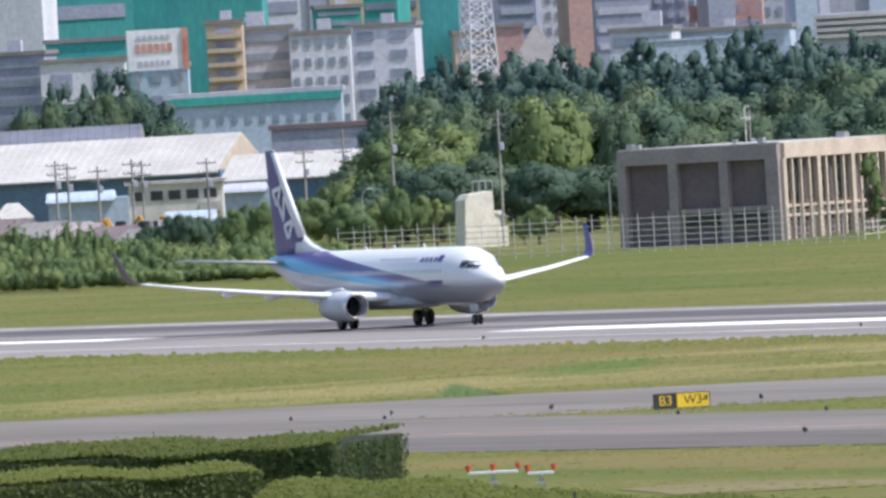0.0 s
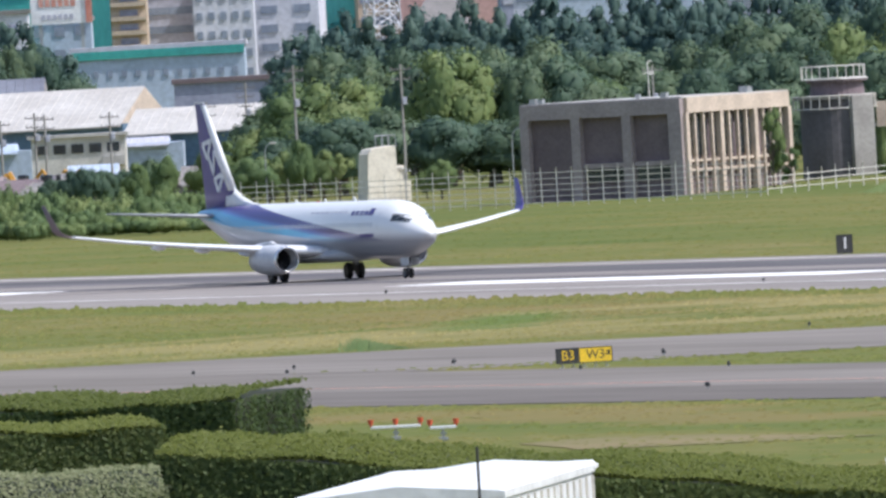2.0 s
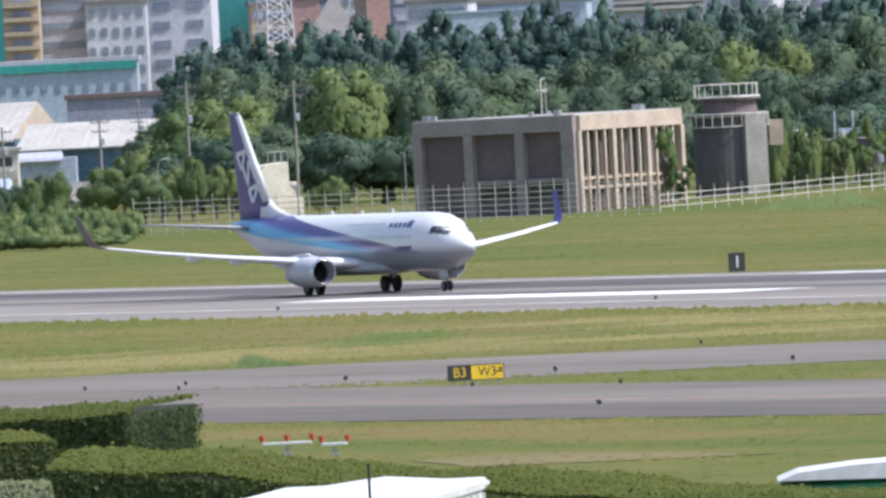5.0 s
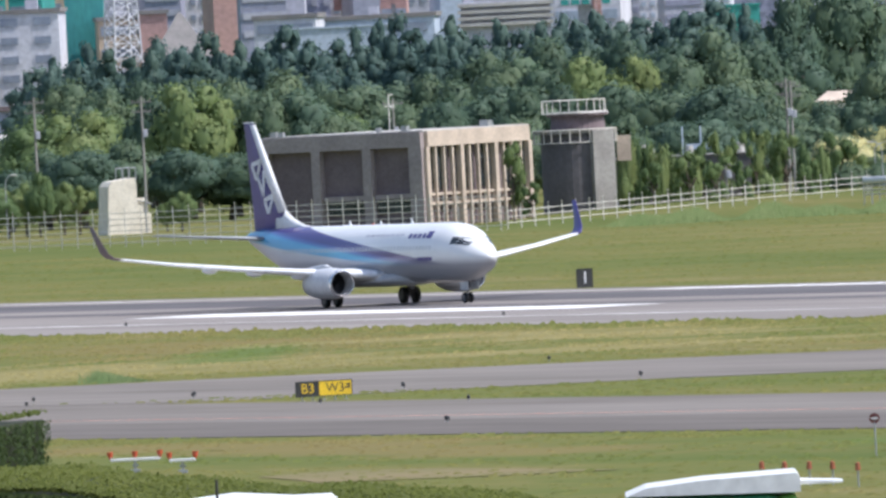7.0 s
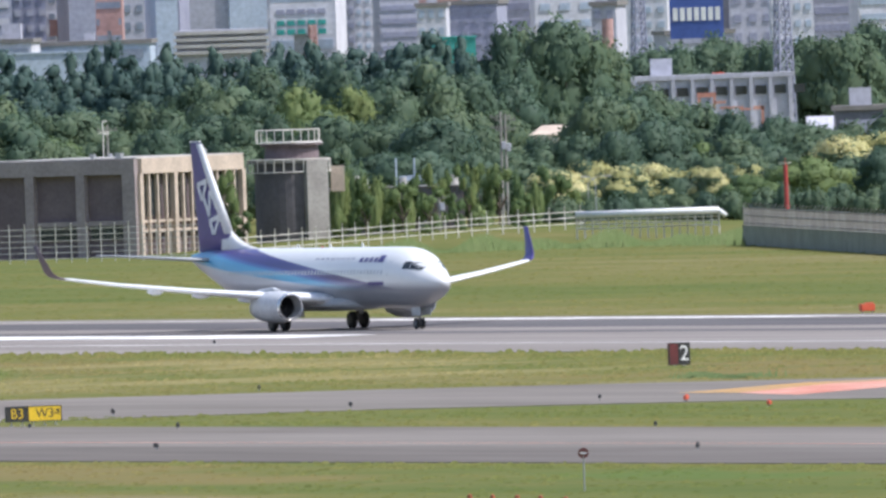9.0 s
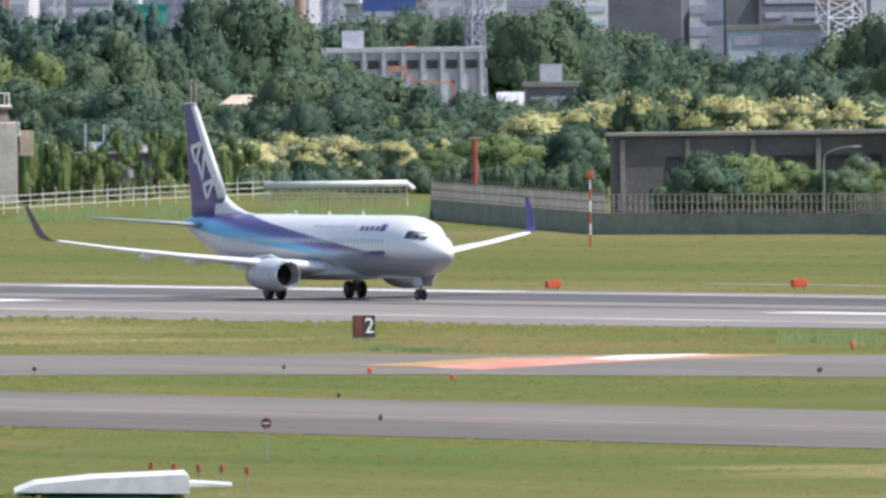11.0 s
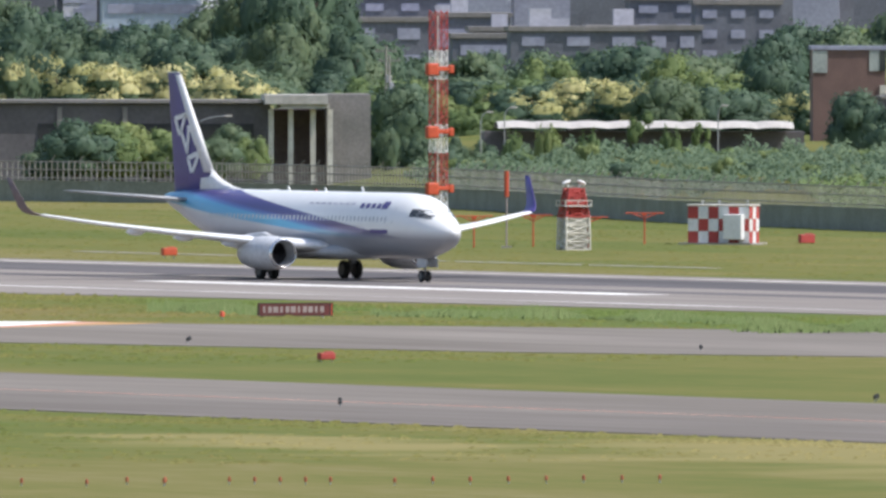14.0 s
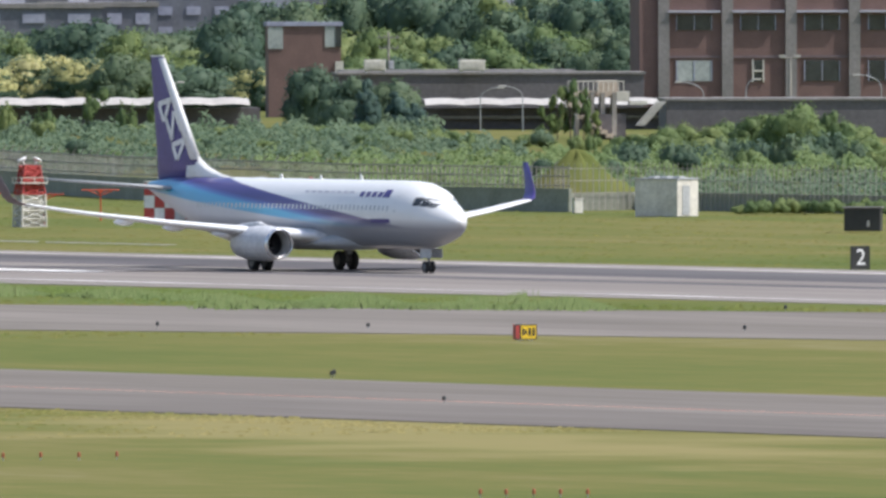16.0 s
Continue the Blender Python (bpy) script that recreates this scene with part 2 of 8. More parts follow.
def grass_mat(name, tufts=False):
    """Airfield grass: long drifts of lush, plain and dry growth along the runway; single tufts may differ in value."""
    m = bpy.data.materials.new(name)
    m.use_nodes = True
    nt = m.node_tree
    bs = nt.nodes["Principled BSDF"]
    bs.inputs["Roughness"].default_value, bs.inputs["Specular IOR Level"].default_value = 0.95, 0.02
    tc = nt.nodes.new("ShaderNodeTexCoord")
    fac = None
    for scale, share, sx in ((0.011, 0.5, 0.25), (0.045, 0.4, 0.3), (0.3, 0.28, 0.4)):
        ro = nt.nodes.new("ShaderNodeMapping")
        ro.inputs["Rotation"].default_value = (0, 0, math.pi / 2 - HEADING)
        ro.inputs["Scale"].default_value = (1, 1, 1)
        st = nt.nodes.new("ShaderNodeMapping")
        st.inputs["Scale"].default_value = (sx, 1, 1)
        no = nt.nodes.new("ShaderNodeTexNoise")
        no.inputs["Scale"].default_value, no.inputs["Detail"].default_value = scale * 2, 5
        nt.links.new(tc.outputs["Object"], ro.inputs["Vector"])
        nt.links.new(ro.outputs["Vector"], st.inputs["Vector"])
        nt.links.new(st.outputs["Vector"], no.inputs["Vector"])
        mu = nt.nodes.new("ShaderNodeMath")
        mu.operation = "MULTIPLY_ADD"
        mu.inputs[1].default_value = share
        mu.inputs[2].default_value = 0.0
        nt.links.new(no.outputs["Fac"], mu.inputs[0])
        if fac is not None:
            nt.links.new(fac, mu.inputs[2])
        fac = mu.outputs[0]
    rp = nt.nodes.new("ShaderNodeValToRGB")
    e = rp.color_ramp.elements
    e[0].position, e[0].color = 0.42, (0.088, 0.117, 0.035, 1)
    e[1].position, e[1].color = 0.78, (0.205, 0.187, 0.095, 1)
    for p, c in ((0.53, (0.116, 0.134, 0.043, 1)), (0.62, (0.143, 0.143, 0.049, 1)), (0.69, (0.170, 0.156, 0.063, 1))):
        k = e.new(p)
        k.color = c
    nt.links.new(fac, rp.inputs["Fac"])
    wob = nt.nodes.new("ShaderNodeTexNoise")
    wob.inputs["Scale"].default_value, wob.inputs["Detail"].default_value = 0.07, 8
    nt.links.new(tc.outputs["Object"], wob.inputs["Vector"])
    col = rp.outputs["Color"]
    tint = {"straw": (0.238, 0.208, 0.093, 1), "rust": (0.18, 0.15, 0.064, 1), "lush": (0.098, 0.142, 0.043, 1)}
    for kind, x, y, turn, half, wide in DRIFTS:
        mp = nt.nodes.new("ShaderNodeMapping")
        mp.vector_type = "TEXTURE"
        mp.inputs["Location"].default_value = (x, y, 0)
        mp.inputs["Rotation"].default_value = (0, 0, radians(turn))
        mp.inputs["Scale"].default_value = (half, wide, 1000)
        nt.links.new(tc.outputs["Object"], mp.inputs["Vector"])
        ln = nt.nodes.new("ShaderNodeVectorMath")
        ln.operation = "LENGTH"
        nt.links.new(mp.outputs["Vector"], ln.inputs[0])
        su = nt.nodes.new("ShaderNodeMath")
        su.operation = "MULTIPLY_ADD"
        su.inputs[1].default_value = 2.6
        nt.links.new(wob.outputs["Fac"], su.inputs[0])
        ng = nt.nodes.new("ShaderNodeMath")
        ng.operation = "MULTIPLY"
        ng.inputs[1].default_value = -1.0
        nt.links.new(ln.outputs["Value"], ng.inputs[0])
        nt.links.new(ng.outputs[0], su.inputs[2])
        mr = nt.nodes.new("ShaderNodeMapRange")
        mr.inputs["From Min"].default_value, mr.inputs["From Max"].default_value = 0.3, 0.95
        mr.inputs["To Max"].default_value = 0.85
        nt.links.new(su.outputs[0], mr.inputs["Value"])
        mx = nt.nodes.new("ShaderNodeMix")
        mx.data_type = "RGBA"
        mx.inputs["B"].default_value = tint[kind]
        nt.links.new(mr.outputs["Result"], mx.inputs["Factor"])
        nt.links.new(col, mx.inputs["A"])
        col = mx.outputs["Result"]
    if tufts:
        ge = nt.nodes.new("ShaderNodeNewGeometry")
        mr = nt.nodes.new("ShaderNodeMapRange")
        mr.inputs["To Min"].default_value, mr.inputs["To Max"].default_value = 0.84, 1.26
        nt.links.new(ge.outputs["Random Per Island"], mr.inputs["Value"])
        hs = nt.nodes.new("ShaderNodeHueSaturation")
        nt.links.new(col, hs.inputs["Color"])
        nt.links.new(mr.outputs["Result"], hs.inputs["Value"])
        col = hs.outputs["Color"]
    nt.links.new(col, bs.inputs["Base Color"])
    return m


# drifts of dry and lush growth: kind, centre, turn in degrees, half length, half width
DRIFTS = [
    ("straw", -28.8, 1580.7, 72.2, 44.7, 32.9),
    ("rust", -17.4, 1650.5, -81.1, 59.1, 19.4),
    ("lush", -17.9, 1623.5, 86.5, 36.0, 4.9),
    ("straw", 6.3, 1569.6, -67.5, 18.7, 16.1),
    ("straw", 1.0, 1629.4, -69.0, 40.1, 13.5),
    ("rust", 31.0, 1561.4, -89.5, 29.3, 6.3),
    ("rust", 33.6, 1525.3, -70.6, 30.9, 14.8),
    ("lush", 53.3, 1549.2, -86.0, 41.1, 7.2),
    ("lush", 75.8, 1507.6, -75.8, 56.3, 14.2),
    ("straw", 68.2, 1121.7, -78.9, 70.2, 16.8),
    ("straw", 42.7, 1147.7, -76.2, 34.0, 9.0),
    ("rust", -13.2, 1298.4, -67.9, 37.4, 7.6),
    ("rust", -6.2, 1266.3, -70.1, 63.4, 6.4),
    ("lush", 20.3, 1221.8, -71.1, 27.7, 5.7),
]
M["grass"] = grass_mat("mown_grass")
M["tufts"] = grass_mat("grass_tufts", True)


# ---- building blocks ----
def box(bm, x, y, z, sx, sy, sz, rz=0.0, bevel=0.0):
    """A box with its centre at x, y, z."""
    m = Matrix.Translation((x, y, z)) @ Matrix.Rotation(rz, 4, "Z") @ Matrix.Diagonal((sx, sy, sz, 1))
    r = bmesh.ops.create_cube(bm, size=1, matrix=m)
    if bevel:
        es = list({e for v in r["verts"] for e in v.link_edges})
        bmesh.ops.bevel(bm, geom=es, offset=bevel, segments=2, affect="EDGES", profile=0.5)


def rod(bm, p0, p1, r0, r1=None, seg=8):
    p0, p1 = Vector(p0), Vector(p1)
    d = p1 - p0
    m = Matrix.Translation((p0 + p1) / 2) @ d.to_track_quat("Z", "Y").to_matrix().to_4x4()
    bmesh.ops.create_cone(bm, cap_ends=True, segments=seg, radius1=r0, radius2=r0 if r1 is None else r1, depth=d.length, matrix=m)


def loft(bm, rings, close=True, caps=True):
    vs = [[bm.verts.new(p) for p in r] for r in rings]
    n = len(vs[0])
    for a, b in zip(vs, vs[1:]):
        for i in range(n if close else n - 1):
            j = (i + 1) % n
            bm.faces.new((a[i], a[j], b[j], b[i]))
    if caps:
        bm.faces.new(vs[0][::-1])
        bm.faces.new(vs[-1])


def part(name, bm, material, parent, label="", smooth=False, kind=""):
    """Link a bmesh as one mesh object under a thing or a part."""
    me = bpy.data.meshes.new(name)
    bmesh.ops.recalc_face_normals(bm, faces=bm.faces)
    bm.to_mesh(me)
    bm.free()
    me.materials.append(material)
    if smooth:
        me.shade_smooth()
    ob = new(name, me)
    ob.parent = parent
    if label or kind:
        tagged(ob, label, kind=kind)
    return ob


def piece(name, x, y, z, sx, sy, sz, material, parent, label="", rz=0.0, bevel=0.0):
    bm = bmesh.new()
    box(bm, x, y, z, sx, sy, sz, rz, bevel)
    return part(name, bm, material, parent, label)


def thing(name, label, category, at=(0, 0, 0), rz=0.0, group=""):
    e = new(name)
    e.empty_display_size = 0.5
    e.matrix_basis = Matrix.Translation(at) @ Matrix.Rotation(rz, 4, "Z")
    return tagged(e, label, category, group)


def rw(along, left, z=0.0):
    """A place in metres along the runway, to the far side of its axis, and up."""
    p = Vector((0, AXIS, 0)) + FW * along + LF * left
    return Vector((p.x, p.y, z))


RWTURN = math.atan2(FW.y, FW.x)


# ---- ground ----
WALL_X, WALL_Y = [42, 70, 98, 111, 126, 160], [2253, 2100, 1975, 1920, 1905, 1860]


def relief(x, y):
    """Height of the ground: level airfield, a terrace before the eye, a low bank behind the fence."""
    t = min(max((y - 285) / 260, 0), 1)
    h = 15.6 * (1 - t * t * (3 - 2 * t))
    bank = math.exp(-((x - 28) / 26) ** 2) * math.exp(-((y - 2345) / 38) ** 2) * 1.5
    back = y - np.interp(x, WALL_X, WALL_Y)
    s = min(max(back / 230, 0), 1)
    e = min(max((x - 82) / 16, 0), 1)
    return h + bank + 2.6 * s * s * (3 - 2 * s) * e * e * (3 - 2 * e)


def ground():
    ys = [-60, 0, 60, 120, 180, 230, 260, 280] + list(range(290, 560, 15)) + list(range(560, 1860, 60)) + list(range(1860, 2200, 20)) + list(range(2200, 2500, 12)) + [2500, 2600, 2800, 3200, 3800, 4900]
    xs = [-2600, -1200, -600, -300] + list(range(-160, 261, 12)) + [320, 600, 1200, 2600]
    bm = bmesh.new()
    grid = [[bm.verts.new((x, y, relief(x, y))) for x in xs] for y in ys]
    for a, b in zip(grid, grid[1:]):
        for i in range(len(xs) - 1):
            bm.faces.new((a[i], a[i + 1], b[i + 1], b[i]))
    g = part("ground", bm, M["grass"], None, smooth=True)
    return tagged(g, "mown green airfield grass with dry straw patches", "ground", kind="structure")


ground()


def strip(name, rows, z, material, label, category="pavement", thick=0.03):
    """A paved band on the ground; rows of along, near side, far side."""
    bm = bmesh.new()
    lo = [(bm.verts.new((a, n, z)), bm.verts.new((a, f, z))) for a, n, f in rows]
    for p, q in zip(lo, lo[1:]):
        bm.faces.new((p[0], q[0], q[1], p[1]))
    edge = [e for e in bm.edges if e.is_boundary]
    r = bmesh.ops.extrude_edge_only(bm, edges=edge)
    bmesh.ops.translate(bm, verts=[v for v in r["geom"] if isinstance(v, bmesh.types.BMVert)], vec=(0, 0, -thick))
    ob = part(name, bm, material, None)
    ob.matrix_basis = Matrix.Translation((0, AXIS, 0)) @ Matrix.Rotation(RWTURN, 4, "Z")
    return tagged(ob, label, category, kind="structure")


strip("runway", [(-1600, -47, 26), (-40, -47, 26), (60, -48, 26), (170, -47, 26), (240, -39, 27), (330, -36, 28), (800, -36, 28)], 0.03, M["runway"], "grey weathered asphalt runway with dark rubber streaks", "runway")
strip("taxiway", [(-900, -208, -166), (900, -205, -165)], 0.03, M["asphalt"], "grey asphalt parallel taxiway beside the grass", "taxiway")
strip("taxiway", [(150, -166, -165), (200, -166, -164), (215, -166, -158), (236, -166, -130), (257, -166, -111), (280, -165, -98), (306, -165, -86), (320, -141, -76), (341, -129, -65), (365, -122, -54), (395, -114, -36.2), (420, -101, -36.2), (448, -92, -36.2), (520, -60, -36.2), (570, -37, -36.2)], 0.028, M["asphalt"], "grey asphalt link taxiway curving to the runway", "taxiway")

strip("taxiway_shoulder", [(5, -209, -206), (40, -209, -199), (75, -209, -191), (900, -208, -189)], 0.034, M["shoulder"], "darker weathered asphalt shoulder of the taxiway", "taxiway")


def paint(name, rows, material, label, z=0.036):
    return strip(name, rows, z, material, label, "marking", 0.004)


paint("rubber_streak", [(-700, 3, 17), (-100, 3, 17), (100, 2, 18), (600, 2, 18)], M["rubber"], "dark rubber deposit streak along the runway", 0.034)
paint("rubber_streak", [(-700, -9, -5), (-100, -9, -5), (600, -9, -5)], M["rubber"], "thin dark rubber deposit streak along the runway", 0.034)
paint("edge_stripe", [(-900, -31.0, -29.8), (700, -31.0, -29.8)], M["worn"], "worn white runway edge stripe", 0.037)
paint("edge_stripe", [(-900, 20.6, 21.8), (-28, 20.6, 21.8)], M["worn"], "worn white runway edge stripe", 0.037)
paint("edge_stripe", [(42, 20.6, 21.8), (700, 20.6, 21.8)], M["worn"], "worn white runway edge stripe", 0.037)
paint("edge_stripe", [(-28, 20.0, 22.4), (42, 20.0, 22.4)], M["marking"], "bright white runway edge stripe", 0.037)
paint("aiming_mark", [(-30, -17.5, -11), (42, -17.5, -11)], M["marking"], "broad white aiming point bar on the runway", 0.04)
paint("touchdown_mark", [(-175, -13, -8), (-105, -13, -8)], M["marking"], "broad white touchdown bar on the runway", 0.04)
paint("touchdown_mark", [(150, -14.5, -11.5), (215, -14.5, -11.5)], M["marking"], "white touchdown bar on the runway", 0.04)
paint("taxi_line", [(-400, -186, -185.7), (800, -186, -185.7)], M["red_marking"], "faded reddish taxiway centre line", 0.036)


def outline(name, points, material, label, z, category="marking"):
    """A flat painted or grown patch with a wavering edge."""
    bm = bmesh.new()
    c = sum((Vector(p) for p in points), Vector()) / len(points)
    dense = []
    for p, q in zip(points, points[1:] + points[:1]):
        p, q = Vector(p), Vector(q)
        for k in range(8):
            v = p + (q - p) * (k / 8)
            w = noise.noise(v * 0.13) * 0.05 + noise.noise(v * 0.5) * 0.04
            v = v + (v - c) * w
            dense.append(bm.verts.new((v.x, v.y, z)))
    f = bm.faces.new(dense)
    r = bmesh.ops.extrude_face_region(bm, geom=[f])
    bmesh.ops.translate(bm, verts=[v for v in r["geom"] if isinstance(v, bmesh.types.BMVert)], vec=(0, 0, -0.004))
    bmesh.ops.triangulate(bm, faces=[f for f in bm.faces if len(f.verts) > 4])
    return tagged(part(name, bm, material, None), label, category, kind="structure")


outline("holding_mark", [(22.56, 1463.76, 0), (27.5, 1451.01, 0), (35.68, 1463.95, 0), (46.38, 1483.9, 0), (38.76, 1488.49, 0), (30.02, 1485.52, 0)], M["yellow_marking"], "worn orange edge of a painted holding mark", 0.034)
outline("holding_mark", [(25.47, 1456.12, 0), (28.54, 1442.63, 0), (34.38, 1460.74, 0), (43.64, 1485.55, 0), (38.15, 1488.86, 0), (31.07, 1476.74, 0)], M["red_marking"], "worn red painted holding mark on the taxiway", 0.04)
outline("holding_mark", [(34.76, 1476.57, 0), (37.08, 1471.14, 0), (42.18, 1488.49, 0), (37.54, 1489.22, 0)], M["marking"], "worn white streak in the holding mark", 0.046)
outline("bare_earth", [(-13.36, 1222, 0), (-10.64, 1200.22, 0), (-2.12, 1195.31, 0), (2.87, 1194.75, 0), (-4.68, 1218.27, 0), (-9.82, 1227.08, 0)], M["rust"], "bare dry strip of earth in the grass", 0.034, "ground")


def tall_grass(points, count, height, spread, m, label, seed):
    """Unmown blades in loose tufts along a line."""
    rng = np.random.default_rng(seed)
    P = np.array([tuple(p)[:2] for p in points], float)
    count = int(count * 1.8)
    k = rng.integers(0, len(P) - 1, count)
    t = rng.uniform(0, 1, (count, 1))
    c = P[k] + (P[k + 1] - P[k]) * t
    clump = np.round(c / 1.4) * 1.4 + rng.normal(size=(count, 2)) * 0.4
    mix = rng.uniform(0, 1, (count, 1)) < 0.6
    c = np.where(mix, clump, c) + rng.normal(size=(count, 2)) * np.array([0.3, spread])
    lift = 0.6 + 0.5 * np.sin(c[:, 0] * 0.9) * np.sin(c[:, 0] * 0.23 + 1)
    h = height * rng.uniform(0.4, 1.1, count) * lift
    a = rng.uniform(0.0, 0.9, count)
    w = rng.uniform(0.03, 0.08, count)
    lean = rng.normal(size=(count, 2)) * 0.12
    verts = []
    for (x, y), hh, aa, ww, (lx, ly) in zip(c, h, a, w, lean):
        dx, dy = ww * math.cos(aa), ww * math.sin(aa)
        verts += [(x - dx, y - dy, 0), (x + dx, y + dy, 0), (x + lx, y + ly, hh)]
    me = bpy.data.meshes.new("tall_grass")
    me.from_pydata(verts, [], [(3 * i, 3 * i + 1, 3 * i + 2) for i in range(count)])
    me.materials.append(M[m])
    up = rng.normal(size=(count * 3, 3)) * 0.22 + np.array([0, -0.1, 1.0])
    me.normals_split_custom_set_from_vertices((up / np.linalg.norm(up, axis=1)[:, None]).tolist())
    return tagged(new("tall_grass", me), label, "grass", kind="stuff")


tall_grass([(77.59, 1456.07, 0), (81.91, 1457.22, 0), (85.64, 1458.49, 0), (88.9, 1451.98, 0), (98.24, 1446.32, 0)], 5200, 0.75, 2.5, "blades", "unmown green grass along the taxiway edge", 1)
tall_grass([(92.77, 1465.09, 0), (93.73, 1460.93, 0)], 900, 1.2, 1.2, "blades", "tall clump of unmown green grass", 2)
tall_grass([(59.84, 1515.93, 0), (71.95, 1504.48, 0), (81.22, 1473.1, 0), (89.99, 1456.58, 0)], 5200, 0.7, 3.0, "blades", "unmown green grass beside the runway", 3)
tall_grass([(48.22, 1527.28, 0), (50.77, 1532.26, 0), (52.83, 1517.91, 0)], 2200, 0.9, 2.0, "blades", "tall clump of unmown green grass", 4)
tall_grass([(24.7, 1520.16, 0), (26.78, 1512.49, 0)], 600, 0.6, 1.5, "weeds", "dark tuft of unmown grass", 5)
tall_grass([(-25.42, 1533.77, 0), (-23.5, 1533.49, 0)], 700, 0.7, 1.2, "weeds", "dark tuft of unmown grass", 6)
tall_grass([(24.34, 1519.48, 0), (27.37, 1512.05, 0)], 900, 0.6, 1.5, "weeds", "dark tuft of unmown grass", 9)


tall_grass([(6, 2262, 0), (20, 2268, 0), (33, 2264, 0), (41, 2246, 0)], 7000, 1.5, 3.0, "blades", "unmown grass bank under the white pipe", 10)
LINK = [(150, -166, -164), (215, -166, -158), (236, -166, -130), (257, -166, -111), (280, -166, -98), (320, -145, -76), (365, -125, -54), (395, -117, -35), (448, -95, -35), (570, -40, -35)]


def tuft_field(label, a0, a1, l0, l1, count, height, seed):
    """Uneven tufts over a stretch of mown grass, in metres along and across the runway; none on the pavement."""
    rng = np.random.default_rng(seed)
    a, l = rng.uniform(a0, a1, count), rng.uniform(l0, l1, count)
    L = np.array(LINK)
    near, far = np.interp(a, L[:, 0], L[:, 1]), np.interp(a, L[:, 0], L[:, 2])
    keep = (a < 150) | (l < near - 1) | (l > far + 1)
    patchy = np.sin(a * 0.11 + l * 0.23) * np.sin(l * 0.31 - a * 0.05) + rng.normal(size=count) * 0.6
    keep &= patchy > -0.5
    a, l, patchy = a[keep], l[keep], patchy[keep]
    n = len(a)
    x, y = FW.x * a + LF.x * l, AXIS + FW.y * a + LF.y * l
    h = height * rng.uniform(0.45, 1.2, n) * (0.8 + 0.35 * np.clip(patchy, -0.5, 1.2))
    w = rng.uniform(0.10, 0.34, n)
    t = rng.uniform(0.0, 0.9, n)
    dx, dy = w * np.cos(t), w * np.sin(t)
    lean = rng.uniform(-0.22, 0.22, (n, 3, 2)) * dx[:, None, None] * np.array([1, 0.1])
    g = np.array([relief(p, q) for p, q in zip(x, y)])
    pts = [np.stack([x - dx, y - dy, g], 1), np.stack([x, y, g], 1), np.stack([x + dx, y + dy, g], 1)]
    for k, (o, f) in enumerate(((-0.6, 0.75), (0.55, 0.85), (0.05, 1.0))):
        pts.append(np.stack([x + dx * o + lean[:, k, 0], y + dy * o + lean[:, k, 1], g + h * f], 1))
    v = np.stack(pts, 1).reshape(-1, 3)
    faces = []
    for i in range(0, 6 * n, 6):
        faces += [(i, i + 1, i + 3), (i + 1, i + 2, i + 4), (i + 1, i + 4, i + 5), (i + 1, i + 5, i + 3)]
    me = bpy.data.meshes.new("grass_tufts")
    me.from_pydata(v.tolist(), [], faces)
    me.materials.append(M["tufts"])
    up = rng.normal(size=(6 * n, 3)) * 0.08 + np.array([0, -0.3, 1.0])
    me.normals_split_custom_set_from_vertices((up / np.linalg.norm(up, axis=1)[:, None]).tolist())
    return tagged(new("grass_tufts", me), label, "grass", kind="stuff")


tuft_field("uneven mown grass between runway and taxiway", -110, 420, -164, -48, 26000, 0.13, 41)
tuft_field("uneven mown grass before the taxiway", 80, 640, -420, -210, 34000, 0.10, 42)
tuft_field("uneven mown grass beyond the runway", -420, 260, 28, 230, 24000, 0.09, 43)
tuft_field("taller grass along the runway edge", -110, 420, -56, -48, 5200, 0.24, 44)
tuft_field("taller grass along the taxiway edge", -110, 150, -166, -160, 2600, 0.2, 45)
tuft_field("taller grass along the near taxiway edge", 80, 640, -216, -209, 4200, 0.11, 46)


